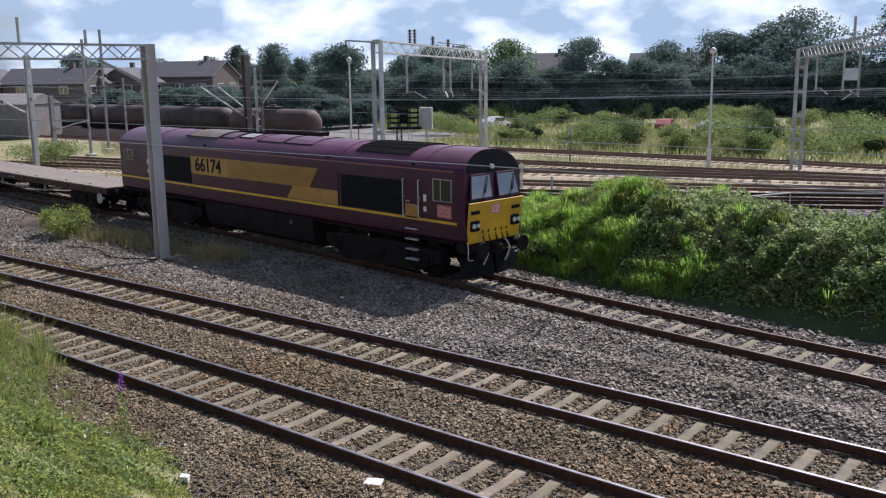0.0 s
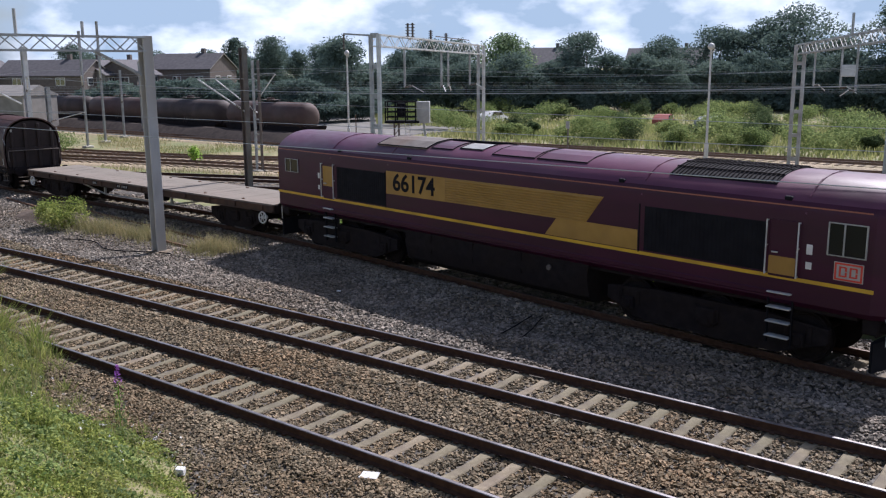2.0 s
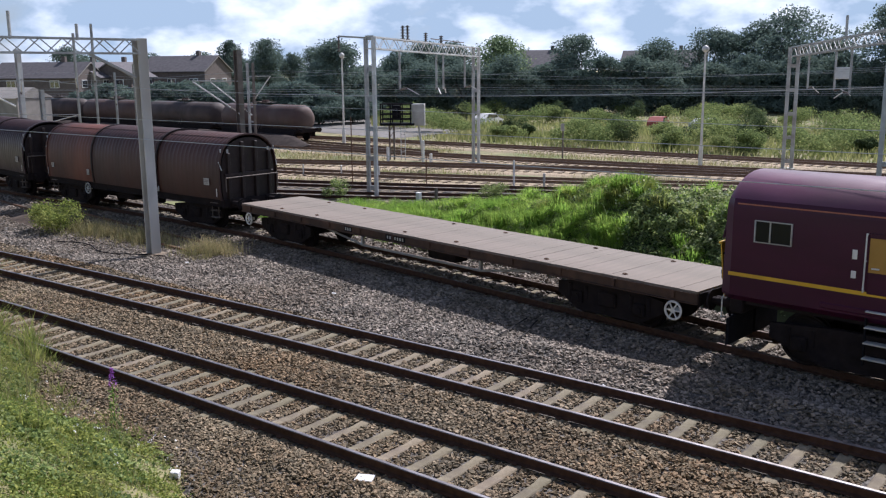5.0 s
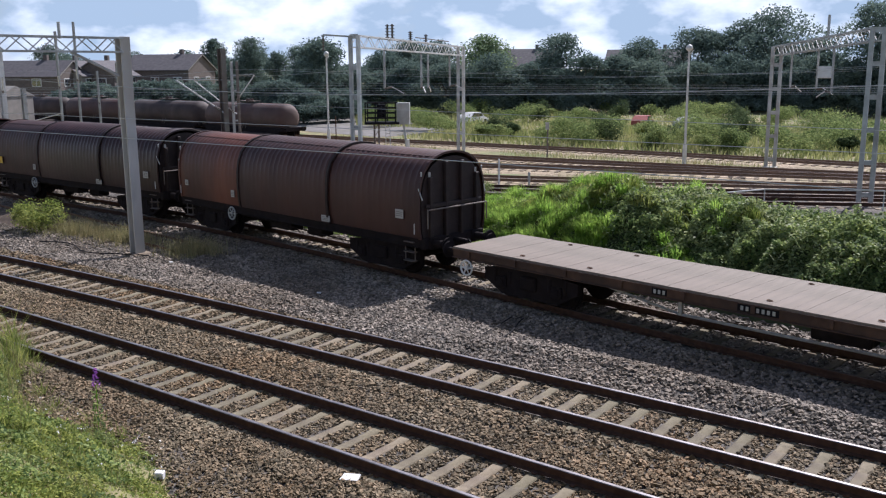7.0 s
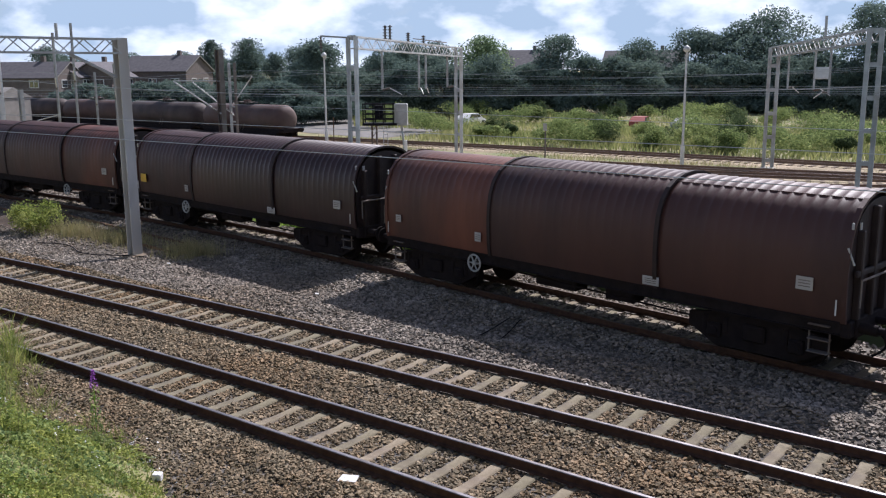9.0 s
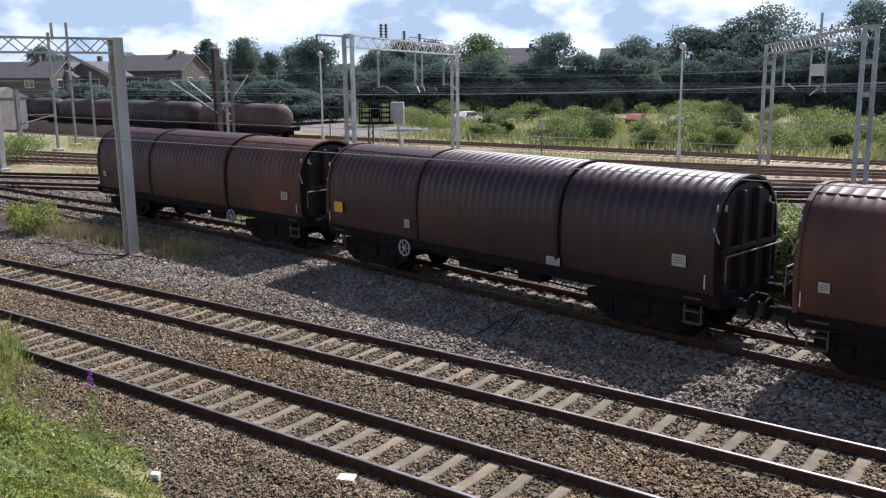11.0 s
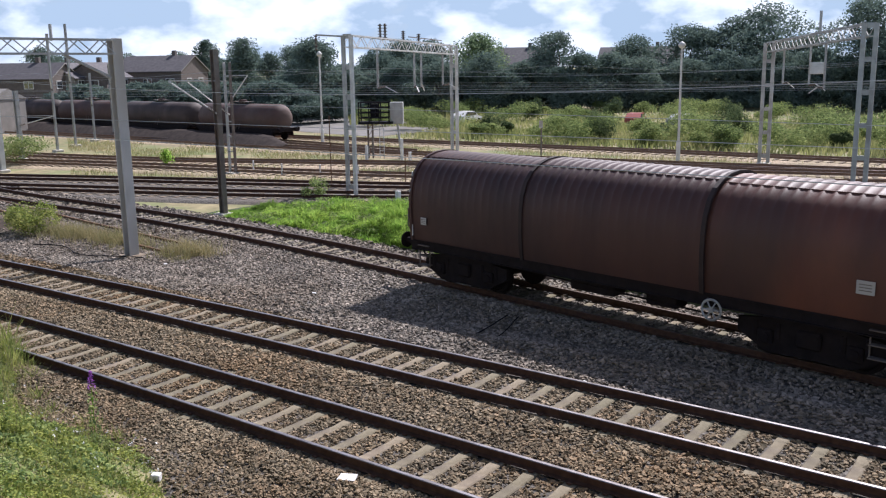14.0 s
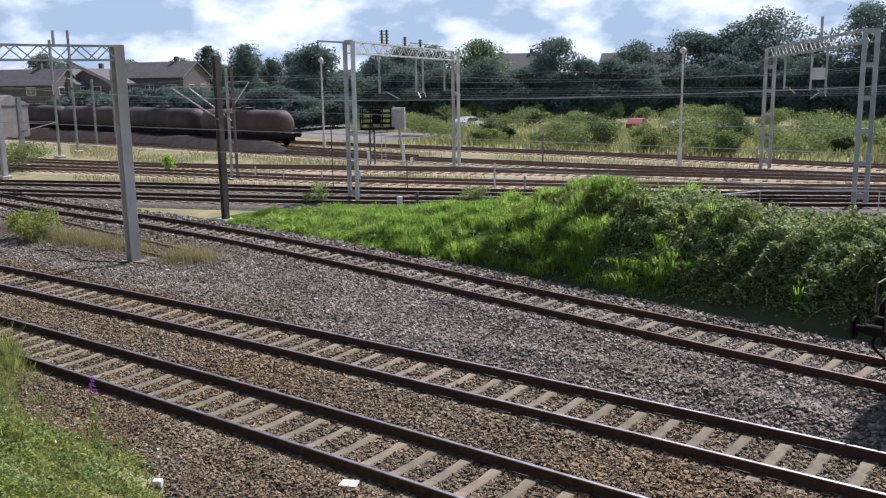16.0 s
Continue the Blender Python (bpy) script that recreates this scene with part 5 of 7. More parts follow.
def bank_plants():
    rng = np.random.default_rng(21)
    # brambles: arching heaps of leaves with dark hollows between them
    x, y = on_bank(rng, 200000, -19, -1, 9.0)
    keep = rng.uniform(size=len(x)) < bramble_share(x, y) ** 1.5
    x, y = x[keep], y[keep]
    puff = 0.24 + 0.26 * lumps(x, y, 9, 0.55) + 0.14 * lumps(x, y, 10, 0.22)
    depth = rng.uniform(0, 1, len(x)) ** 0.5
    face = np.clip(1 - (y - line_3(x) - 2.3) / 1.5, 0, 1)
    c = np.stack([x + rng.normal(0, 0.05, len(x)), y - face * rng.uniform(-0.3, 0.12, len(x)), bank_z(x, y) + np.maximum(puff, 0.02) * depth + face * rng.uniform(0, 0.25, len(x))], 1)
    # some outermost leaves get a paler colour that paints in the sun's glints
    pale = (rng.uniform(size=len(c)) < 0.28 + 0.25 * (lumps(x, y, 12, 0.8) > 0.4)) & (depth > 0.72)
    ve, fa = leaf_cloud(rng, c[~pale], 0.056, flat=0.35)
    foliage("bramble", "dense dark tangled bramble covering the bank", "bramble", ve, fa, M_LEAF)
    ve, fa = leaf_cloud(rng, c[pale], 0.06, flat=0.9)
    foliage("bramble_tips", "outer bramble leaves coloured paler as highlights over the thicket", "bramble", ve, fa, M_BRAMBLE_GLINT)
    # arching canes that stand out of the thicket
    canes = Shape()
    for _ in range(90):
        cx = rng.uniform(-16, -3)
        cy = float(line_3(cx)) + 2.4 + rng.uniform(0.2, 3.0)
        a, ln = rng.uniform(-2.8, -0.3), rng.uniform(0.6, 1.3)
        z = float(bank_z(np.array(cx), np.array(cy)))
        pts = [Vector((cx + math.cos(a) * ln * t, cy + math.sin(a) * ln * t, z + 0.3 + 0.75 * ln * t * (1 - t) - 0.15 * t)) for t in np.linspace(0, 1, 5)]
        for p, q in zip(pts, pts[1:]):
            canes.tube(p, q, 0.006, 4, caps=False)
    tagged(new("bramble_canes", canes.mesh("bramble_canes", M_LEAF)), "thin arching bramble canes over the bank", "bramble", kind="stuff")
    # drooping tussocks of lush grass
    x, y = on_bank(rng, 3400, -32, -3, 6.5)
    keep = (rng.uniform(size=len(x)) > bramble_share(x, y) * 1.15) & (x < -21 + 30 * rng.uniform(size=len(x)) ** 0.7)
    x, y = x[keep], y[keep]
    hgt = np.interp(x, [-32, -27, -20, -12], [0.3, 0.42, 0.55, 0.6]) * (1 + 0.75 * lumps(x, y, 14, 0.9))
    ve, fa = tussocks(rng, np.stack([x, y, bank_z(x, y) - 0.03], 1), rng.uniform(0.16, 0.34, len(x)), np.clip(hgt * 0.75, 0.15, 0.6), 80, 0.0075)
    foliage("long_grass", "soft drooping clumps of lush green grass", "grass", ve, fa, M_GRASS)
    # brighter upright grass along the crest
    n = 420
    x = rng.uniform(-17.0, -5.5, n)
    y = line_3(x) + 2.35 + rng.uniform(2.2, 4.6, n)
    keep = lumps(x, y, 16, 1.0) > np.interp(x, [-17, -12, -9, -5], [-0.6, -0.5, 0.1, 0.5])
    x, y = x[keep], y[keep]
    ve, fa = tussocks(rng, np.stack([x, y, bank_z(x, y)], 1), rng.uniform(0.15, 0.3, len(x)), rng.uniform(0.22, 0.5, len(x)), 70, 0.009)
    foliage("crest_grass", "bright yellow-green grass along the bank's crest", "grass", ve, fa, M_WEED)
    # leafy weeds among the grass
    x, y = on_bank(rng, 420, -30, -9, 6.0)
    r = rng.uniform(0.1, 0.3, len(x))
    k = np.repeat(np.arange(len(x)), 55)
    d = rng.normal(size=(len(k), 3))
    d /= np.linalg.norm(d, axis=1)[:, None]
    c = np.stack([x[k], y[k], bank_z(x, y)[k] + 0.2], 1) + d * r[k][:, None] * np.array([1, 1, 0.9])
    keep = c[:, 2] > bank_z(c[:, 0], c[:, 1])
    ve, fa = leaf_cloud(rng, c[keep], 0.04, flat=0.6)
    foliage("bank_weeds", "leafy dark weeds among the bank's grass", "weeds", ve, fa, M_LEAF)


# bramble leaf with the highlight put into its base colour
M_BRAMBLE_GLINT = surface("bramble_leaf_highlight", (0.25, 0.33, 0.13), (0.4, 0.44, 0.23), 0.8, 0.6, bump=0, islands=0.4, world_space=True, spec=0.2, through_light=0.4)
bank_plants()


# ---- the near verge ----
def verge_plants():
    rng = np.random.default_rng(31)
    n = 64000
    x = rng.uniform(-24, -8.5, n)
    y = verge_edge(x) - rng.beta(1.0, 1.3, n) * 4.5 + 0.15
    keep = (y > 3.2) & (x > -2.75 * y - 1) & (x < -1.3 * y + 1.4)
    x, y = x[keep], y[keep]
    tall = np.interp(x, [-24, -20.5, -17.5, -14, -11], [1.35, 0.95, 0.45, 0.24, 0.12]) * (0.75 + 0.6 * lumps(x, y, 31, 0.7))
    b = np.stack([x, y, ground_z(x, y) - 0.03], 1)
    ve, fa = blades(rng, b, np.maximum(tall, 0.1) * rng.uniform(0.4, 1.05, len(x)), 0.0125, 0.95)
    foliage("verge_grass", "tall green grass on the near verge", "grass", ve, fa, M_VERGE_GRASS)
    n = 130000
    x = rng.uniform(-22, -9.5, n)
    back = rng.beta(1.0, 1.3, n) * 4.6
    y = verge_edge(x) - back + 0.3
    patch = lumps(x, y, 33, 0.6)
    thick = np.clip(back / 0.9, 0.06, 1)
    keep = (y > 3.2) & (x > -2.75 * y - 1) & (x < -1.3 * y + 1.4) & (rng.uniform(size=n) < thick * np.clip(0.65 + 0.6 * patch, 0.12, 1))
    x, y, patch, thick = x[keep], y[keep], patch[keep], thick[keep]
    high = np.clip(0.16 + 0.12 * lumps(x, y, 34, 0.35), 0.03, 1) * np.interp(x, [-21, -16, -11], [2.4, 1.5, 0.9]) * thick
    c = np.stack([x, y, ground_z(x, y) + 0.01 + high * rng.uniform(0.1, 1, len(x)) ** 0.6], 1)
    tint = lumps(x, y, 35, 0.5) + rng.normal(0, 0.45, len(x))
    for lo, hi, size, material, label in ((-9, -0.35, 0.034, M_LEAF, "darker leafy weeds on the near verge"), (-0.35, 0.45, 0.028, M_VERGE_GRASS, "leafy low weeds on the near verge"), (0.45, 9, 0.026, M_WEED, "yellowish small-leaved weeds on the near verge")):
        some = (tint >= lo) & (tint < hi)
        ve, fa = leaf_cloud(rng, c[some], size, flat=0.6)
        foliage("verge_weeds", label, "weeds", ve, fa, material)
    n = 1100
    x = rng.uniform(-22, -10.5, n)
    y = verge_edge(x) - rng.beta(1.0, 1.6, n) * 3.5
    keep = (x > -2.75 * y - 1) & (x < -1.3 * y + 1.0)
    x, y = x[keep], y[keep]
    b = np.stack([x, y, ground_z(x, y)], 1)
    ve, fa = blades(rng, b, np.interp(x, [-22, -16, -12], [0.95, 0.7, 0.3]), 0.006, 0.5)
    foliage("seed_stalks", "pale seeding grass stalks on the near verge", "grass", ve, fa, M_DRY)
    n = 70
    x = rng.uniform(-19, -10.8, n)
    y = verge_edge(x) - rng.beta(1.0, 1.6, n) * 2.2
    c = np.repeat(np.stack([x, y, ground_z(x, y) + rng.uniform(0.15, 0.4, n)], 1), 6, 0) + rng.normal(0, 0.012, (n * 6, 3))
    ve, fa = leaf_cloud(rng, c, 0.016, flat=0.8)
    foliage("white_flowers", "small white flowers among the weeds", "flowers", ve, fa, M_WHITE)
    # dry tufts by the mast
    n = 8000
    k = rng.integers(0, 3, n)
    cx, cy = np.array([-32.2, -29.4, -25.4])[k], np.array([18.2, 18.4, 18.5])[k]
    x, y = cx + rng.normal(0, 1, n) * np.array([0.8, 1.0, 0.5])[k], cy + rng.normal(0, 0.4, n)
    keep = (y < line_3(x) - 2.0) & (lumps(x, y, 41, 0.5) > -0.25)
    x, y = x[keep], y[keep]
    b = np.stack([x, y, np.full(len(x), -0.23)], 1)
    ve, fa = blades(rng, b, rng.uniform(0.18, 0.62, len(x)), 0.007, 0.7)
    foliage("dry_tufts", "dry straw-coloured grass tufts in the ballast", "grass", ve, fa, M_DRY)


verge_plants()


def flower():
    v = thing("purple_flower", "tall purple wildflower spike on a thin stem", "flower", at=pose(-13.72, 7.82, -0.3))
    part("stem", Shape().tube((0, 0, 0), (0.03, 0.0, 1.0), 0.008, 6), M_GRASS, v)
    rng = np.random.default_rng(4)
    z = rng.uniform(0.95, 1.28, 90)
    a = rng.uniform(0, 6.28, 90)
    r = 0.075 * (1.35 - z) / 0.4
    ve, fa = leaf_cloud(rng, np.stack([0.03 + r * np.cos(a), r * np.sin(a), z], 1), 0.022, 0.2)
    part("blossom", raw_mesh("blossom", ve, fa, M_PURPLE), None, v, "purple blossom")
    z = rng.uniform(0.1, 0.9, 60)
    a = rng.uniform(0, 6.28, 60)
    ve, fa = leaf_cloud(rng, np.stack([0.02 + 0.07 * np.cos(a), 0.07 * np.sin(a), z], 1), 0.05, 0.2)
    part("leaves", raw_mesh("leaves", ve, fa, M_LEAF), None, v)


M_PURPLE = surface("purple_petal", (0.3, 0.08, 0.4), (0.4, 0.14, 0.5), 20, 0.6, bump=0, through_light=0.3)
flower()
blk = Shape().box((0, 0, 0.08), (0.14, 0.13, 0.17), b=0.012)
thing("marker_block", "small white concrete marker block in the weeds", "marker block", at=pose(-11.4, 7.42, -0.25, 3, 2, 35), sh=blk, material=M_WHITE)
pp = Shape()
pp.add([(-0.14, -0.1, 0), (0.15, -0.09, 0.012), (0.13, 0.1, 0.03), (-0.15, 0.11, 0.006), (-0.14, -0.1, 0.02), (0.15, -0.09, 0.032), (0.13, 0.1, 0.05), (-0.15, 0.11, 0.026)],
       [(0, 1, 2, 3), (4, 5, 6, 7), (0, 1, 5, 4), (1, 2, 6, 5), (2, 3, 7, 6), (3, 0, 4, 7)])
thing("litter", "crumpled piece of white litter on the ballast", "litter", at=pose(-9.0, 9.12, -0.16, 0, 0, 20), sh=pp, material=M_WHITE)
for x, y, a in ((-13.3, 16.0, 10), (-24.6, 17.0, 60), (-8.2, 15.0, 120), (-17.8, 17.0, 30)):
    pc = Shape().box((0, 0, 0), (0.12, 0.07, 0.03), b=0.01)
    thing("litter", "scrap of pale litter on the stones", "litter", at=pose(x, y, -0.16, 8, 5, a), sh=pc, material=M_WHITE)
cb = Shape()
pts = [Vector((-31.6 + i * 0.55, 16.35 + 0.35 * math.sin(i * 0.8) + i * 0.05, -0.17)) for i in range(11)]
for a, b in zip(pts, pts[1:]):
    cb.tube(a, b, 0.02, 6)
thing("cable", "black cable lying loose on the ballast", "cable", sh=cb, material=M_BLACK)
orl = thing("disused_rail", "rusty disused rails sunk in weeds", "rail")
for k in range(2):
    pts = [(-44 + i * 1.5, 21.2 - 0.165 * i - k * 1.2 + 0.003 * (i - 6) ** 2) for i in range(13)]
    part("rail", Shape().loft([[(x, y + o, z) for o, z in ((-0.05, -0.34), (0.05, -0.34), (0.035, -0.1), (-0.035, -0.1))] for x, y in pts]), M_RUST, orl)
for x0, y0, x1, y1 in ((-11.8, 16.3, -12.1, 18.2), (-11.2, 16.2, -11.8, 18.25)):
    pts = [Vector((x0 + (x1 - x0) * t, y0 + (y1 - y0) * t + 0.1 * math.sin(t * 5), -0.145)) for t in np.linspace(0, 1, 9)]
    sh = Shape().loft([[(q.x + 0.018 * math.cos(a), q.y, q.z + 0.018 * math.sin(a)) for a in (0, 1.57, 3.14, 4.71)] for q in pts])
    thing("cable", "black cable lying loose on the ballast", "cable", sh=sh, material=M_BLACK)


# ---- masts, gantries and wires ----
def lattice(v, a, b, depth, width, bays, material, name="beam"):
    """Box lattice girder between two points, parts of thing v."""
    a, b = Vector(a), Vector(b)
    side = (b - a).cross(Vector((0, 0, 1))).normalized() * width / 2
    dn = Vector((0, 0, -depth))
    for k in (-1, 1):
        for q in (Vector(), dn):
            part("chord", Shape().beam(a + side * k + q, b + side * k + q, 0.06, 0.06), material, v)
        for i in range(bays):
            br = Shape()
            p, q = a.lerp(b, i / bays), a.lerp(b, (i + 1) / bays)
            if (i % 2 == 0) == (k > 0):
                br.beam(p + side * k, q + side * k + dn, 0.025, 0.03)
            else:
                br.beam(p + side * k + dn, q + side * k, 0.025, 0.03)
            part("bracing", br, material, v)
    for i in range(bays + 1):
        p = a.lerp(b, i / bays)
        for q in (Vector(), dn):
            part("cross_tie", Shape().beam(p - side + q, p + side + q, 0.04, 0.04), material, v)


def portal_leg(v, base, top, along, spread_=0.42, mats=(None, None)):
    """Two channel uprights joined by batten plates; along: direction from one to the other."""
    bx, by, bz = base
    u = Vector((along[0], along[1], 0)).normalized()
    for k in (-1, 1):
        o = u * k * spread_ / 2
        sh = Shape()
        sh.beam((bx + o.x, by + o.y, bz), (bx + o.x, by + o.y, top), 0.2, 0.11)
        part("upright", sh, mats[0 if k < 0 else 1] or M_STEEL, v)
    z = bz + 0.5
    while z < top:
        part("batten", Shape().beam((bx - u.x * spread_ / 2, by - u.y * spread_ / 2, z), (bx + u.x * spread_ / 2, by + u.y * spread_ / 2, z), 0.05, 0.22), M_STEEL, v)
        z += 1.45
    part("foundation", Shape().box((bx, by, bz - 0.08), (0.8, 0.8, 0.3), b=0.05), M_CLAY, v)


def insulator(sh, a, b, r=0.06):
    a, b = Vector(a), Vector(b)
    sh.tube(a, b, r * 0.45, 6)
    for i in range(5):
        p = a.lerp(b, (i + 0.5) / 5)
        d = (b - a).normalized() * 0.02
        sh.tube(p - d, p + d, r, 8)


def drop_tube(v, x, y, top, bottom, arm):
    """Hanging tube with a registration arm and insulator."""
    part("drop_tube", Shape().tube((x, y, bottom), (x, y, top), 0.06, 8), M_STEEL, v)
    ins = Shape()
    insulator(ins, (x, y, bottom), (x + arm[0] * 0.4, y + arm[1] * 0.4, bottom + 0.08))
    part("insulator", ins, M_DARK_STEEL, v)
    part("registration_arm", Shape().tube((x + arm[0] * 0.4, y + arm[1] * 0.4, bottom + 0.08), (x + arm[0], y + arm[1], bottom - 0.25), 0.03, 6), M_PALE_STEEL, v)


# portal over the running lines: one mast shows, its beam runs out over the lines
g1 = thing("overhead_gantry", "grey steel gantry with a lattice beam over the lines", "gantry", "gantries")
col = Shape()
for s in (-1, 1):
    col.box((-26.9 + s * 0.15, 17.3, 3.4), (0.035, 0.36, 7.2), b=0.004)
col.box((-26.9, 17.3, 3.4), (0.27, 0.035, 7.2))
part("column", col, M_MAST, g1, "pale grey weathered steel column")
part("foundation", Shape().box((-26.9, 17.3, -0.32), (0.7, 0.7, 0.3), b=0.04), M_OLD_SLEEPER, g1)
lattice(g1, (-26.9, 17.2, 6.95), (-27.4, 5.8, 6.95), 0.44, 0.4, 22, M_STEEL)
part("knee_brace", Shape().beam((-26.9, 17.1, 5.75), (-26.95, 15.5, 6.5), 0.08, 0.08), M_STEEL, g1)
part("column", Shape().box((-27.4, 5.6, 4.2), (0.3, 0.36, 6.0)), M_STEEL, g1)
for y, zt in ((13.1, 7.7), (15.2, 7.4)):
    part("insulator_post", Shape().tube((-27.0, y, 6.9), (-27.0, y, zt), 0.05, 8), M_STEEL, g1)
drop_tube(g1, -27.15, 12.1, 6.6, 5.2, (0.3, 0.9))
drop_tube(g1, -27.3, 8.6, 6.6, 5.2, (0.3, 0.9))

# portal across the yard throat
g2 = thing("overhead_gantry", "pale steel portal gantry across the yard lines", "gantry", "gantries")
A2, B2 = Vector((-30.9, 32.4, 7.5)), Vector((-36.8, 48.7, 7.3))
ALONG = (B2 - A2).normalized()
portal_leg(g2, (-30.9, 32.4, -0.3), 7.5, (1.0, 0.12), 0.46, (M_STEEL, M_PALE_STEEL))
portal_leg(g2, (-36.8, 48.7, -0.3), 7.3, (1.0, 0.12), 0.4, (M_STEEL, M_PALE_STEEL))
lattice(g2, A2, B2, 0.55, 0.42, 24, M_PALE_STEEL)
for f_, bot in ((0.22, 4.9), (0.55, 4.8), (0.62, 4.8), (0.86, 4.8)):
    p = A2.lerp(B2, f_)
    drop_tube(g2, p.x, p.y, 6.9, bot, (0.9 if f_ != 0.62 else -0.2, 0.5 if f_ != 0.55 else -0.7))
for f_, hh in ((0.25, 0.75), (0.29, 0.8), (0.45, 0.55), (0.6, 0.5)):
    p = A2.lerp(B2, f_)
    ins = Shape()
    insulator(ins, (p.x, p.y, p.z), (p.x, p.y, p.z + hh), 0.12)
    part("insulator", ins, M_DARK_STEEL, g2, "dark ribbed insulator")
part("feeder_bar", Shape().beam(A2.lerp(B2, 0.5) + Vector((0, 0, 0.25)), A2.lerp(B2, 0.85) + Vector((0, 0, 0.25)), 0.05, 0.05), M_DARK_STEEL, g2)
part("outrigger", Shape().beam(A2 + Vector((-0.2, 0, -0.05)), A2 + Vector((-1.5, -0.6, 0.05)), 0.08, 0.08), M_STEEL, g2)
oi = Shape()
insulator(oi, A2 + Vector((-1.5, -0.6, 0.05)), A2 + Vector((-1.5, -0.6, -0.7)), 0.08)
part("insulator", oi, M_DARK_STEEL, g2)

# portal at the far side of the yard
g3 = thing("overhead_gantry", "grey portal gantry before the dark trees", "gantry", "gantries")
A3, B3 = Vector((-10.1, 43.6, 7.55)), Vector((-18.9, 57.1, 7.1))
portal_leg(g3, (-10.1, 43.6, -0.3), 7.55, (1.0, 0.25), 0.5)
portal_leg(g3, (-18.9, 57.1, -0.3), 7.1, (1.0, 0.25), 0.5)
lattice(g3, A3, B3, 0.55, 0.45, 22, M_STEEL)
for f_, bot, arm in ((0.35, 4.6, (-0.8, 0.3)), (0.5, 4.7, (0.9, -0.2)), (0.8, 4.7, (0.5, 0.5))):
    p = A3.lerp(B3, f_)
    drop_tube(g3, p.x, p.y, 7.0, bot, arm)
p = A3.lerp(B3, 0.42)
part("switch_box", Shape().box((p.x, p.y, 5.6), (0.7, 0.3, 0.6), b=0.03), M_PALE_STEEL, g3)
part("insulator_post", Shape().tube((p.x, p.y, p.z), (p.x, p.y, p.z + 1.1), 0.07, 8), M_STEEL, g3)

# single masts
def cantilever_mast(label, base, height, arms, material, w=0.26, pair=False):
    v = thing("overhead_mast", label, "mast", "masts", at=pose(*base))
    if pair:
        for k in (-1, 1):
            part("upright", Shape().box((k * 0.26, 0, height / 2), (0.1, 0.16, height), b=0.01), M_STEEL if k < 0 else M_DARK_STEEL, v)
        for z in np.arange(0.5, height, 0.9):
            part("batten", Shape().box((0, 0, z), (0.5, 0.04, 0.08)), M_STEEL, v)
    else:
        sh = Shape()
        for s in (-1, 1):
            sh.box((s * w / 2, 0, height / 2), (0.03, w, height))
        sh.box((0, 0, height / 2), (w, 0.03, height))
        part("column", sh, material, v)
    part("foundation", Shape().box((0, 0, 0), (0.7, 0.7, 0.24), b=0.04), M_CLAY, v)
    for dx, dy, z0, z1 in arms:
        part("cantilever", Shape().tube((0, 0, z0), (dx, dy, z1), 0.035, 6), M_PALE_STEEL, v)
        part("top_tube", Shape().tube((0, 0, z1), (dx, dy, z1 + 0.02), 0.025, 6), M_STEEL, v)
        ins = Shape()
        insulator(ins, (dx * 0.04, dy * 0.04, z0 + (z1 - z0) * 0.04), (dx * 0.2, dy * 0.2, z0 + (z1 - z0) * 0.2), 0.07)
        part("insulator", ins, M_DARK_STEEL, v)
    return v


cantilever_mast("dark weathered overhead line mast with a cantilever", (-31.6, 25.0, -0.3), 7.1, ((-1.9, -1.0, 4.4, 5.8),), M_DARK_STEEL, 0.24)
cantilever_mast("twin upright overhead line mast with pale arms", (-44.0, 35.7, -0.3), 6.7, ((1.1, 0.6, 4.3, 5.9), (-2.2, -1.3, 3.6, 5.6)), M_STEEL, pair=True)
cantilever_mast("pale overhead line mast beside the yard lines", (-58.6, 28.8, -0.3), 7.7, ((1.4, -0.6, 4.8, 5.8),), M_PALE_STEEL, 0.3)
cantilever_mast("grey overhead line mast with a bent arm", (-65.1, 33.5, -0.3), 5.0, ((2.6, 1.3, 2.5, 3.2),), M_STEEL, 0.28)
for x, y, h in ((-73.5, 42.7, 10.3), (-69.9, 39.0, 9.3), (-80.0, 50.6, 7.0), (-77.5, 47.0, 6.2)):
    cantilever_mast("tall grey mast standing beyond the sidings", (x, y, -0.3), h, ((1.6, -1.0, h * 0.52, h * 0.62),), M_STEEL, 0.15)


def lamp_post(base, height, label):
    v = thing("yard_lamp", label, "lamp post", "yard lamps", at=pose(*base))
    part("pole", Shape().tube((0, 0, 0), (0, 0, height - 0.3), 0.09, 10, 0.06), M_PALE_STEEL, v)
    part("pole_base", Shape().tube((0, 0, 0), (0, 0, 1.3), 0.14, 10), M_PALE_STEEL, v)
    sh = Shape().loft([[(r * math.cos(a), r * math.sin(a), z) for a in np.linspace(0, 2 * math.pi, 13)[:-1]] for r, z in ((0.08, height - 0.36), (0.2, height - 0.28), (0.23, height - 0.14), (0.16, height - 0.02), (0.05, height + 0.06))])
    part("lamp_head", sh, M_PALE_STEEL, v, smooth=50)
    part("lamp_arm", Shape().tube((0, 0, height - 0.6), (0.25, 0, height - 0.35), 0.03, 6), M_PALE_STEEL, v)


lamp_post((-24.0, 55.8, -0.3), 7.55, "pale yard lamp post with a round head")
lamp_post((-54.6, 53.9, -0.3), 7.6, "white yard lamp post with a round head")


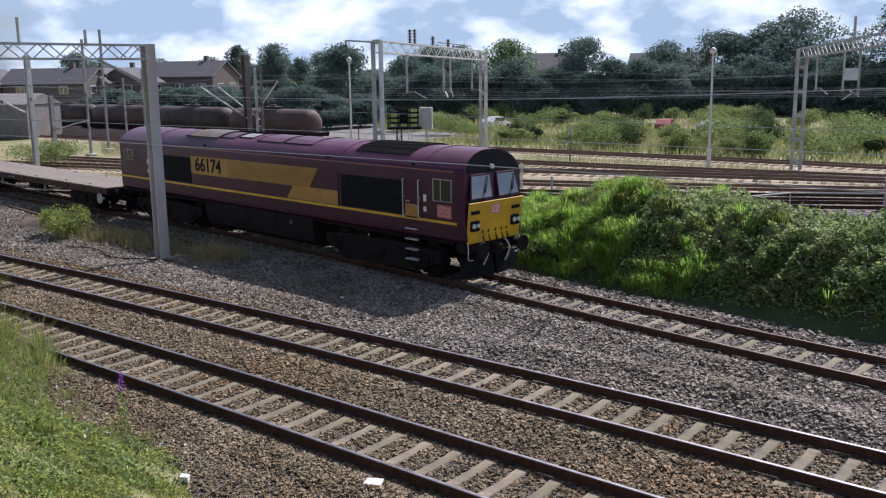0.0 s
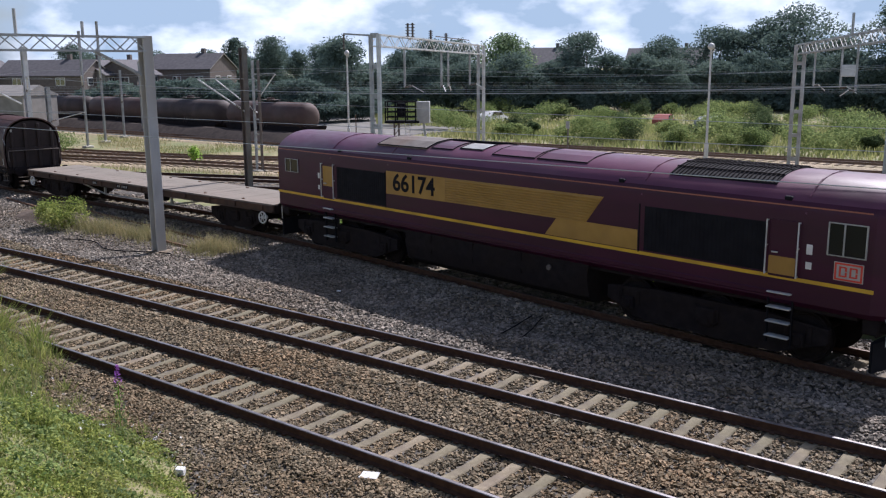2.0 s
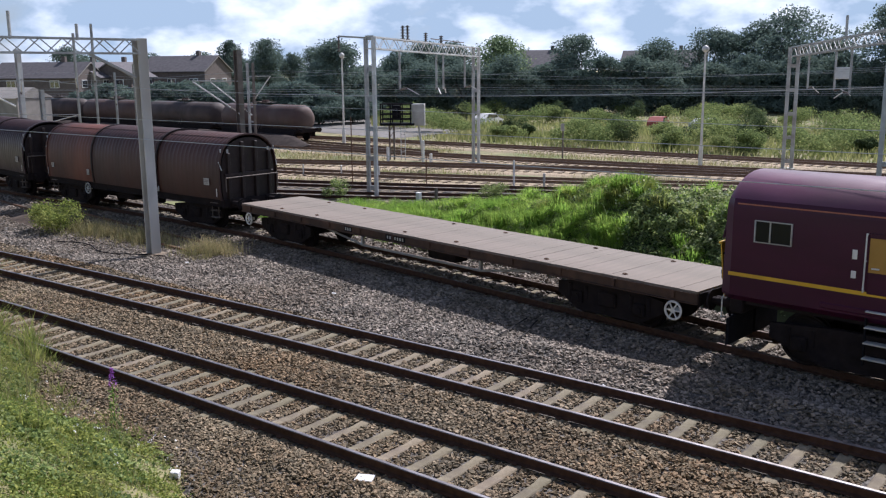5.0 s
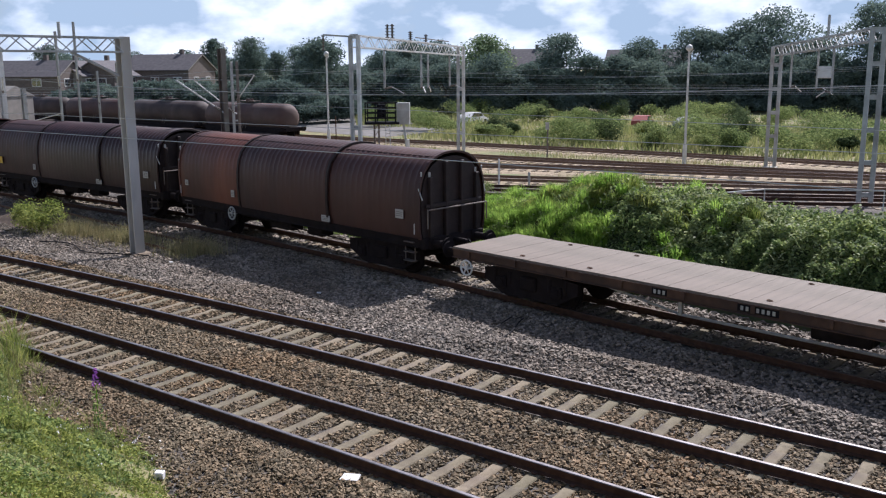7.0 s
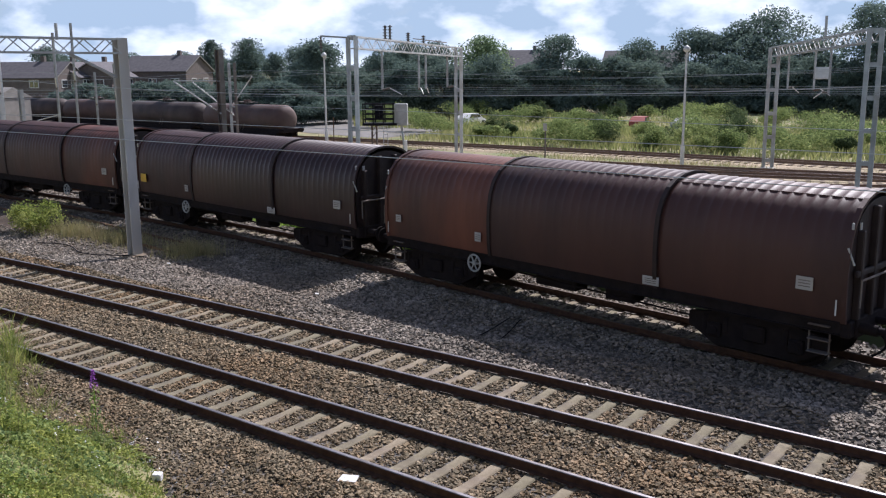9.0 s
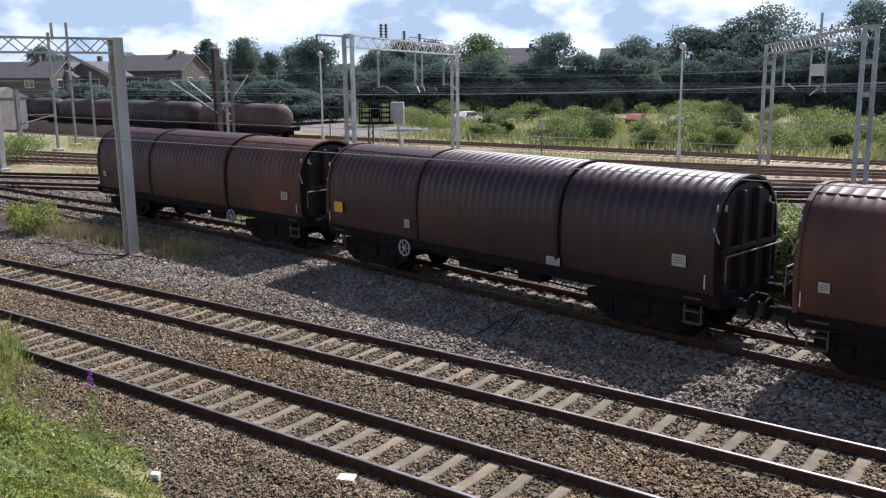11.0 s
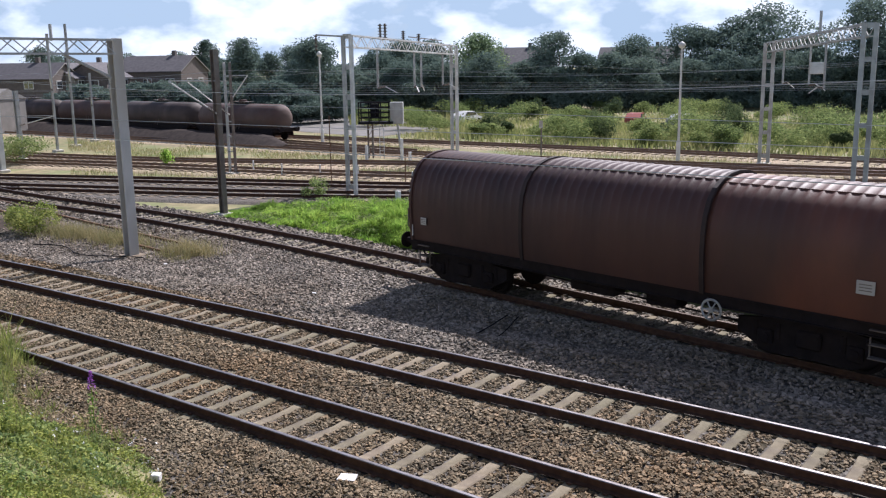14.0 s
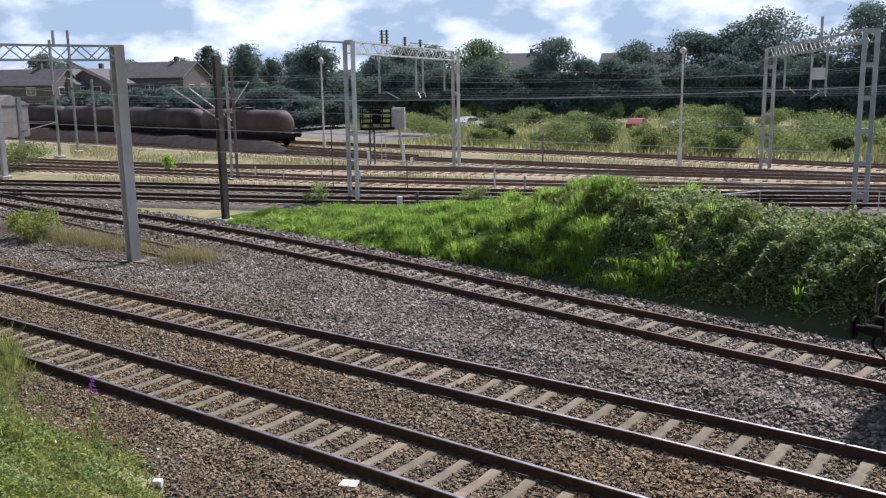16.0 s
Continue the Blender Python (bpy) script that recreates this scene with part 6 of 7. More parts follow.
def wire(fun, x0, x1, z, sag, label, r=0.0065, off=0.0, span=26.0, start=0.0):
    sh = Shape()
    xs = np.arange(x0, x1 + 0.1, 2.0)
    pts = []
    for x in xs:
        t = ((x - start) % span) / span
        pts.append(Vector((x, float(fun(x)) + off, z - sag * 4 * t * (1 - t))))
    sh.loft([[(q.x + r * 0.3 * math.cos(k), q.y + r * math.cos(k), q.z + r * math.sin(k)) for k in (0.3, 1.9, 3.4, 4.9)] for q in pts])
    thing("overhead_wire", label, "wire", "overhead wires", sh=sh, material=M_WIRE)


M_WIRE = surface("copper_wire", (0.4, 0.42, 0.42), (0.5, 0.52, 0.52), 3, 0.5, metal=0.2, bump=0)
for f_ in (line_1, line_2, line_3):
    wire(f_, -60, 20, 4.62 if f_ is line_1 else 4.7, 0.0, "thin contact wire over a running line")
wire(line_2, -60, 20, 5.75, 0.35, "sagging carrier wire over a running line", start=-1)
for k_, f_ in YARD_LINES.items():
    wire(f_, -70, 14, 4.7, 0.0, "thin contact wire over a yard line")
    if k_ in "bdg":
        wire(f_, -70, 14, 6.0, 0.55, "sagging carrier wire over a yard line", start=-35 + 26)


# ---- signal, posts and boxes in the yard ----
def signal_platform():
    v = thing("signal_gantry", "dark railed signal platform with a grey cabinet", "signal", at=pose(-42.6, 47.8, -0.3, 0, 0, 35))
    leg = Shape()
    for dx in (-0.16, 0.16):
        leg.beam((-0.75 + dx, 0, 0), (-0.75 + dx, 0, 2.5), 0.12, 0.1)
    for i in range(5):
        leg.beam((-0.91, 0, 0.2 + i * 0.45), (-0.59, 0, 0.65 + i * 0.45), 0.04, 0.04)
    part("leg", leg, M_DARK_STEEL, v, "dark latticed leg")
    part("leg", Shape().beam((1.45, 0, 0), (1.15, 0, 2.5), 0.14, 0.14), M_STEEL, v)
    part("platform", Shape().box((-0.3, 0, 2.5), (2.4, 1.2, 0.16), b=0.02), M_BLACK, v)
    for y in (-0.55, 0.55):
        for z in (2.85, 3.2, 3.55, 3.9):
            part("rail", Shape().tube((-1.45, y, z), (0.65, y, z), 0.045, 6), M_BLACK, v)
        for x in (-1.45, -0.75, -0.05, 0.65):
            part("rail_post", Shape().tube((x, y, 2.5), (x, y, 3.95), 0.05, 6), M_BLACK, v)
    part("cabinet", Shape().box((1.15, 0, 3.15), (0.9, 0.7, 1.5), b=0.03), M_STEEL, v, "grey metal cabinet")
    head = part("signal_head", Shape().box((-0.4, -0.1, 3.3), (0.55, 0.35, 1.0), b=0.04), M_BLACK, v)
    for z in (3.05, 3.3, 3.55):
        part("lamp_hood", Shape().tube((-0.4, -0.28, z), (-0.4, -0.45, z), 0.1, 10), M_BLACK, head)
    ld = Shape()
    for x in (-0.15, 0.15):
        ld.tube((x + 0.1, -0.5, 0), (x + 0.1, -0.5, 2.5), 0.025, 6)
    for z in np.arange(0.3, 2.5, 0.3):
        ld.tube((-0.05, -0.5, z), (0.25, -0.5, z), 0.018, 6)
    part("ladder", ld, M_PALE_STEEL, v)


signal_platform()


def marker_post(base, h, label, material, w=0.09, cap=False):
    v = thing("marker_post", label, "post", "lineside posts", at=pose(*base))
    sh = Shape().box((0, 0, h / 2), (w, w, h), b=0.012)
    part("post", sh, material, v)
    if cap:
        part("sign_plate", Shape().box((0, -0.06, h - 0.25), (0.3, 0.03, 0.5), b=0.01), M_STEEL, v)
    return v


marker_post((-27.3, 31.7, -0.3), 0.62, "short white marker post at the grass edge", M_WHITE, 0.2)
marker_post((-26.4, 31.9, -0.3), 0.9, "dark stubby post beside the line", M_DARK_STEEL, 0.12)
marker_post((-26.7, 38.6, -0.3), 1.6, "thin white post between yard lines", M_WHITE, 0.08)
marker_post((-26.0, 40.4, -0.3), 0.8, "short grey post between yard lines", M_STEEL, 0.1)
marker_post((-33.4, 54.2, -0.3), 2.5, "grey post with a small sign plate", M_DARK_STEEL, 0.09, True)
marker_post((-34.1, 34.2, -0.3), 3.8, "slim rusty rod standing by the lines", M_RUST, 0.05)
marker_post((-31.3, 37.0, -0.3), 1.7, "slim rusty rod standing by the lines", M_RUST, 0.05)
for x, y in ((-40.6, 36.6), (-38.2, 37.4), (-36.0, 38.3), (-43.5, 36.9)):
    marker_post((x, y, -0.3), 0.75, "pale short stake between yard lines", M_PALE_STEEL, 0.08)
for x, y, h in ((-41.8, 45.4, 1.1), (-40.2, 47.2, 1.5), (-39.0, 46.6, 0.7)):
    marker_post((x, y, -0.3), h, "white ground signal post in the yard", M_WHITE, 0.16)
pad = Shape().box((-15.0, 42.0, -0.19), (2.6, 1.0, 0.1), Matrix.Rotation(0.5, 3, "Z"), b=0.02)
thing("walkway_slab", "pale concrete walkway slab beside the yard line", "slab", sh=pad, material=M_CLAY)
hr = Shape()
hr.tube((-16.2, 38.6, 0.25), (-13.6, 40.6, 0.5), 0.035, 6)
hr.tube((-13.6, 40.6, 0.5), (-9.0, 42.2, 0.62), 0.035, 6)
for x, y, z in ((-16.2, 38.6, 0.25), (-13.6, 40.6, 0.5), (-9.0, 42.2, 0.62)):
    hr.tube((x, y, -0.35), (x, y, z), 0.03, 6)
thing("guard_rail", "pale tubular guard rail by the yard line", "railing", sh=hr, material=M_PALE_STEEL)


# ---- stored tank wagons ----
tank_line = natural_spline(np.array([-125, -98, -76, -57, -40.0]), np.array([55.4, 54.6, 54.0, 52.9, 51.0]))
bed("ballast_yard", tank_line, -125, -42, -1.8, 1.8, -0.25, M_YARD_STONE, "brown weedy stone bed of a siding", skirt=0.3, step=1.0)
track(tank_line, -125, -42, 0.68, 0, "rusty siding holding old tank wagons", M_RUST_TOP, step=2.0, pieces=False, group="yard lines")


def tank_wagon(mat_, label):
    v = thing("tank_wagon", label, "tank wagon", "stored tank wagons")
    n = 24
    rings = []
    for x, k in ((-5.75, 0.25), (-5.68, 0.6), (-5.5, 0.86), (-5.2, 1.0), (-1.8, 1.0), (-1.78, 1.012), (-1.72, 1.012), (-1.7, 1.0), (1.7, 1.0), (1.72, 1.012), (1.78, 1.012), (1.8, 1.0), (5.2, 1.0), (5.5, 0.86), (5.68, 0.6), (5.75, 0.25)):
        rings.append([(x, 1.22 * k * math.cos(a), 1.84 + 1.2 * k * math.sin(a)) for a in np.linspace(0, 2 * math.pi, n + 1)[:-1]])
    part("barrel", Shape().loft(rings), mat_, v, smooth=35)
    part("dome", Shape().tube((0, 0, 3.1), (0, 0, 3.38), 0.34, 14), mat_, v)
    wk = Shape().box((0, 0, 3.2), (2.4, 0.7, 0.04))
    part("walkway", wk, M_DARK_STEEL, v)
    fr = Shape()
    for s in (-1, 1):
        fr.box((0, s * 1.05, 0.88), (11.6, 0.12, 0.3), b=0.02)
        fr.box((s * 5.75, 0, 0.9), (0.16, 2.4, 0.34), b=0.02)
        for k in (-4.6, 4.6):
            fr.box((k, s * 0.8, 1.15), (0.5, 0.2, 0.5), b=0.03)
        fr.box((0, s * 1.12, 0.58), (10.8, 0.05, 0.5))
    fr.box((0, 0, 0.72), (3.5, 1.6, 0.5), b=0.1)
    part("underframe", fr, M_GRIME, v)
    ld = Shape()
    for x in (0.5, 0.9):
        ld.tube((x, -1.3, 0.9), (x, -0.5, 3.2), 0.025, 5)
    part("ladder", ld, M_DARK_STEEL, v)
    for s in (-1, 1):
        bo = Shape()
        for k in (-1, 1):
            bo.box((s * 3.8, k * 0.98, 0.55), (2.6, 0.14, 0.34), b=0.04)
        bo.box((s * 3.8, 0, 0.6), (0.5, 2.0, 0.2))
        b = part("bogie", bo, M_GRIME, v)
        for a in (-0.9, 0.9):
            part("wheelset", WHEEL_SMALL, None, b, at=pose(s * 3.8 + a, 0, 0.46))
        for y in (-0.87, 0.87):
            sh = Shape().tube((s * 5.8, y, 0.98), (s * 6.3, y, 0.98), 0.08, 10)
            sh.tube((s * 6.3, y, 0.98), (s * 6.35, y, 0.98), 0.23, 14)
            part("buffer", sh, M_GRIME, v)
    return v


TANK_1 = tank_wagon(M_TANK, "rust brown tank wagon standing on a siding")
TANK_2 = tank_wagon(M_TANK_DARK, "sooty black tank wagon standing on a siding")
for i in range(5):
    x = -63.9 - i * 12.8
    sl = float(tank_line(x + 3) - tank_line(x - 3)) / 6
    m = pose(x, float(tank_line(x)), 0, 0, 0, math.degrees(math.atan(sl)))
    src = TANK_2 if i in (1, 3) else TANK_1
    if i < 2:
        src.matrix_basis = m
    else:
        copy_thing(src, m)

def ash_bank():
    """Low dark shoulder of ash and stone before the stored wagons."""
    xs = np.arange(-124, -54, 1.0)
    rows = []
    for x in xs:
        y, k = float(tank_line(x)), 0.92 + 0.05 * math.sin(x * 0.7) + 0.03 * math.sin(x * 1.9)
        end = min(1.0, (-54 - x) / 3)
        rows.append([(x, y + o, -0.4 + (h + 0.4) * k * end) for o, h in ((-5.0, -0.4), (-3.9, 0.0), (-3.0, 0.65), (-2.3, 0.75), (-1.9, 0.3), (-1.6, -0.4))])
    v = np.array(rows).reshape(-1, 3)
    i, j = np.meshgrid(np.arange(len(rows) - 1), np.arange(5), indexing="ij")
    a = (i * 6 + j).ravel()
    tagged(new("ash_bank", raw_mesh("ash_bank", v, np.stack([a, a + 6, a + 7, a + 1], 1), M_ASH)), "low dark bank of ash beside the stored wagons", "bank", kind="structure")


def earth_heap(x, y, lx, ly, h, label):
    n = 14
    g = np.array([[(i / n * 2 - 1, j / n * 2 - 1) for j in range(n + 1)] for i in range(n + 1)])
    r = np.clip(1 - np.hypot(g[..., 0], g[..., 1]), 0, 1)
    z = -0.4 + (h + 0.2) * r ** 0.6 * (1 + 0.25 * np.sin(g[..., 0] * 7) * np.sin(g[..., 1] * 5))
    v = np.stack([x + g[..., 0] * lx, y + g[..., 1] * ly, z], -1).reshape(-1, 3)
    i, j = np.meshgrid(np.arange(n), np.arange(n), indexing="ij")
    a = (i * (n + 1) + j).ravel()
    tagged(new("earth_heap", raw_mesh("earth_heap", v, np.stack([a, a + n + 1, a + n + 2, a + 1], 1), M_SOIL)), label, "earth heap")


M_ASH = surface("dark_ash", (0.03, 0.024, 0.022), (0.06, 0.048, 0.042), 2.0, 0.95, bump=0.6, fine=10, spec=0.1, world_space=True)
M_SOIL = surface("dark_brown_soil", (0.06, 0.042, 0.03), (0.12, 0.085, 0.06), 2.5, 0.95, bump=0.6, fine=12, world_space=True)
ash_bank()
M_HARDSTAND = surface("grey_hardstanding", (0.14, 0.13, 0.122), (0.21, 0.195, 0.182), 1.2, 0.95, bump=0.3, fine=14, stain=(0.16, 0.15, 0.11), stain_scale=0.25, stain_amount=0.6, world_space=True)
strip_sheet("yard_road", -96, -56, lambda x: float(np.interp(x, [-96, -56], [70, 62.6])), lambda x: float(np.interp(x, [-96, -70, -56], [88, 84, 75])), lambda x, y: ground_z(x, y) + 0.03,
            M_HARDSTAND, "grey gravel hardstanding behind the sidings", "road", n=16, step=1.0)
earth_heap(-36.2, 18.6, 4.2, 1.4, 0.35, "low dark brown heap of soil with weeds")
# ---- trees, scrub and houses ----
def crown_points(rng, n, lobes, h, w, low=0.12):
    """Points on and near the surfaces of overlapping lobes, for a ragged crown."""
    k = rng.integers(0, len(lobes), n)
    lob = np.array(lobes)[k]
    d = rng.normal(size=(n, 3))
    d /= np.linalg.norm(d, axis=1)[:, None]
    r = rng.uniform(0.45, 1.18, n) ** 0.6 * (1 + 0.22 * np.sin(d[:, 0] * 7 + k) * np.sin(d[:, 2] * 6 + 2 * k))
    p = lob[:, :3] + d * r[:, None] * lob[:, 3:4] * np.array([1, 1, 0.85])
    return p * np.array([w, w, h])


def make_tree(seed):
    """Random source and lobes of a unit-sized crown."""
    rng = np.random.default_rng(seed)
    lobes = []
    for i in range(15):
        z = rng.uniform(0.2, 0.86)
        spread_ = 0.34 * math.sin(math.pi * min(1, (z + 0.12))) ** 0.6
        a = rng.uniform(0, 6.28)
        rr = spread_ * rng.uniform(0.2, 1.0)
        lobes.append((rr * math.cos(a), rr * math.sin(a), z, rng.uniform(0.12, 0.2)))
    lobes.append((0, 0, 0.86, 0.12))
    lobes.append((0, 0, 0.25, 0.26))
    return rng, lobes


TREE_MESH = {}


def tree(x, y, h, w, seed, material, label, z=-0.3):
    key = (seed, round(h), round(w), material.name)
    if key not in TREE_MESH:
        rng, lobes = make_tree(seed)
        n = 11500
        c = crown_points(rng, n, lobes, h * 1.02, w * 1.75)
        ve, fa = leaf_cloud(rng, c, 0.105 + h * 0.0075, flat=0.5)
        tr = Shape().tube((0, 0, 0), (0.1, 0.05, h * 0.45), 0.025 * h, 8, 0.012 * h)
        for i in range(6):
            a = i * 1.05 + seed
            tr.tube((0.05, 0.02, h * (0.25 + 0.04 * i)), (0.28 * w * math.cos(a), 0.28 * w * math.sin(a), h * (0.5 + 0.06 * i)), 0.009 * h, 6, 0.003 * h)
        TREE_MESH[key] = (raw_mesh("crown", ve, fa, material), tr.mesh("trunk", M_BARK))
    crown, trunk = TREE_MESH[key]
    v = thing("tree", label, "tree", "trees behind the yard", at=pose(x, y, z, 0, 0, (seed * 47 + x * 13) % 360))
    part("trunk", trunk, None, v)
    part("crown", crown, None, v)
    return v


FRESH = (7,)
DARK = "dark green broadleaf tree behind the yard"
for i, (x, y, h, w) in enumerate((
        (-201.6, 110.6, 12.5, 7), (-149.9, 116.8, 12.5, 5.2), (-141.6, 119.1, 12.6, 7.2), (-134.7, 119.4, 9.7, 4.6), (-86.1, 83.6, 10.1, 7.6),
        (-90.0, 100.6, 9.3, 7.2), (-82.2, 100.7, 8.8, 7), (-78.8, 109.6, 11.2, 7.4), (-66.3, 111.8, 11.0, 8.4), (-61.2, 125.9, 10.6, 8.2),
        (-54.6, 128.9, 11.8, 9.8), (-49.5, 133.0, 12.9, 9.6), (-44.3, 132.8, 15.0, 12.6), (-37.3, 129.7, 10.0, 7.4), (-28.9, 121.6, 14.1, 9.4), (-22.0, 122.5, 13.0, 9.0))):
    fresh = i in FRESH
    tree(x, y, h, w, i % 6, M_TREE_FRESH if fresh else M_HAZY_TREE, "fresh green feathery tree behind the yard" if fresh else DARK)
# lower belt that closes the gaps
rng_b = random.Random(8)
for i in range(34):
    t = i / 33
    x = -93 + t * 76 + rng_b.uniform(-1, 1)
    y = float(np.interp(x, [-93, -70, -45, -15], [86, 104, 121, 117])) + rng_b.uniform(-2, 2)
    tree(x, y, rng_b.choice((6, 7, 8)), 6.5, 6 + i % 4, M_HAZY_TREE, "low dark green tree in the hedge belt")
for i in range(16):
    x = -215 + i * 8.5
    tree(x, 128 + rng_b.uniform(-8, 8), rng_b.choice((9, 10, 11)), 9.0, 3 + i % 4, M_HAZY_TREE, "distant dark tree beyond the houses")

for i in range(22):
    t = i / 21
    tree(-112 + t * 34 + rng_b.uniform(-1, 1), 52 + t * 25 + rng_b.uniform(-2, 2), rng_b.choice((3, 4, 5)), 5.0, 2 + i % 4, M_HAZY_TREE, "low dark bush before the houses")
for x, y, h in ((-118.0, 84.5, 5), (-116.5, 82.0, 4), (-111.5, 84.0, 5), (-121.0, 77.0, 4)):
    tree(x, y, h, 5.0, 3, M_HAZY_TREE, "dark garden bush before a house")


def shrub_mesh(seed, h, w, material, leaf, n):
    rng = np.random.default_rng(seed)
    lobes = [(rng.normal(0, 0.22), rng.normal(0, 0.22), rng.uniform(0.25, 0.72), rng.uniform(0.18, 0.3)) for _ in range(9)]
    c = crown_points(rng, n, lobes, h, w)
    c[:, 2] = np.abs(c[:, 2])
    ve, fa = leaf_cloud(rng, c, leaf, flat=0.3)
    return raw_mesh("shrub", ve, fa, material)


def shrub(mesh, x, y, label, z=-0.35, turn=0):
    ob = new("shrub", mesh)
    ob.matrix_basis = pose(x, y, z, 0, 0, turn)
    return tagged(ob, label, "shrub", "scrub in the yard field")


DARK_SHRUB = [shrub_mesh(60 + i, h, w, M_SCRUB_DARK, 0.075, 3600) for i, (h, w) in enumerate(((2.7, 2.5), (2.0, 1.9), (1.5, 1.5)))]
for x, y, k in ((-35.6, 67.6, 0), (-25.8, 69.0, 0), (-52.8, 75.9, 1), (-31.9, 73.5, 1), (-17.3, 69.5, 2), (-47.0, 70.4, 2), (-28.5, 80.0, 0), (-14.2, 78.0, 0), (-44.0, 82.0, 1), (-22.5, 84.0, 1), (-58.0, 92.0, 0), (-50.0, 96.0, 0), (-36.0, 98.0, 0)):
    shrub(DARK_SHRUB[k], x, y, "rounded dark green bush on rough ground", turn=k * 70 + x * 9)
S_MESH = [shrub_mesh(50 + i, h, w, M_SCRUB, 0.08, 3400) for i, (h, w) in enumerate(((2.0, 3.0), (2.6, 3.6), (1.5, 2.4), (3.0, 4.6)))]
for x, y, k in ((-56.5, 70.0, 3), (-60.5, 72.5, 1), (-47.6, 66.8, 2), (-39.5, 66.0, 1), (-36.5, 67.0, 3), (-31.0, 66.5, 0), (-27.5, 66.5, 1), (-24.8, 66.0, 0), (-20.8, 64.6, 1), (-13.0, 66.0, 1), (-15.5, 75.0, 3), (-10.0, 73.0, 1)):
    shrub(S_MESH[k], x, y, "bushy green shrub on rough ground", turn=k * 70 + x * 9)
rng_s = random.Random(77)
for i in range(46):
    y = rng_s.uniform(66, 112)
    x = rng_s.uniform(-0.95 * y - 2, -0.16 * y + 2)
    if y < 72 and rng_s.random() < 0.5:
        continue
    shrub(S_MESH[rng_s.randrange(4)], x, y, "green shrub among rough grass", turn=rng_s.uniform(0, 360), z=-0.5)
bl = shrub_mesh(70, 2.0, 2.0, M_VERGE_GRASS, 0.045, 5200)
shrub(bl, -34.2, 17.7, "bright green bush in the ballast edge", z=-0.3)
shrub(shrub_mesh(71, 1.5, 1.0, M_GRASS, 0.06, 900), -51.0, 35.9, "slender green sapling between yard lines", z=-0.3)
shrub(shrub_mesh(72, 2.4, 5.0, M_SCRUB, 0.07, 4200), -62.5, 31.4, "low green bush near the yard lines", z=-0.3)
shrub(shrub_mesh(73, 1.3, 1.3, M_LEAF, 0.05, 1200), -31.6, 30.6, "small bush at the foot of a gantry", z=-0.3)
shrub(shrub_mesh(74, 1.1, 1.6, M_SCRUB, 0.05, 1200), -25.6, 35.0, "greyish bush beside the yard line", z=-0.3)


def rough_grass():
    rng = np.random.default_rng(91)
    n = 42000
    y = 62.5 + rng.beta(1, 1.8, n) * 52
    x = rng.uniform(-1, 0.15, n) * y * 0.98 + 2
    keep = (x < -0.12 * y + 3) & ((y > 66) | (rng.uniform(size=n) < 0.4))
    keep &= ~((x < -55) & (y < 75))
    x, y = x[keep], y[keep]
    b = np.stack([x, y, ground_z(x, y) - 0.02], 1)
    ve, fa = blades(rng, b, 0.55 + 0.35 * np.sin(x * 0.35) * np.sin(y * 0.3), 0.05, 0.6)
    foliage("rough_grass", "tall rough green grass beyond the sidings", "grass", ve, fa, M_FIELD)
    n = 76000
    x = rng.uniform(-85, 0, n)
    y = rng.uniform(29, 62, n)
    keep = (x > -1.75 * y) & (x < -0.12 * y + 3)
    patch = np.sin(x * 0.5) + np.sin(y * 0.8 + x * 0.2) + rng.normal(0, 0.5, n)
    keep &= patch > -0.5
    for f_ in YARD_LINES.values():
        keep &= np.abs(y - f_(x)) > 1.7
    keep &= ~((y < BANK_Y1(x) - 1.5))
    x, y = x[keep], y[keep]
    b = np.stack([x, y, ground_z(x, y) - 0.02], 1)
    green = rng.uniform(size=len(b)) < 0.4 + 0.3 * np.sin(b[:, 0] * 0.3)
    ve, fa = blades(rng, b[~green], np.full((~green).sum(), 0.3), 0.018, 0.7)
    foliage("dry_yard_grass", "dry pale grass between the yard lines", "grass", ve, fa, M_DRY)
    ve, fa = blades(rng, b[green], np.full(green.sum(), 0.3), 0.018, 0.7)
    foliage("green_yard_grass", "green tufts between the yard lines", "grass", ve, fa, M_FIELD)


M_FIELD = surface("field_grass", (0.24, 0.28, 0.1), (0.4, 0.39, 0.18), 0.12, 0.85, bump=0, spec=0.1, islands=0.35, world_space=True, through_light=0.35)
rough_grass()


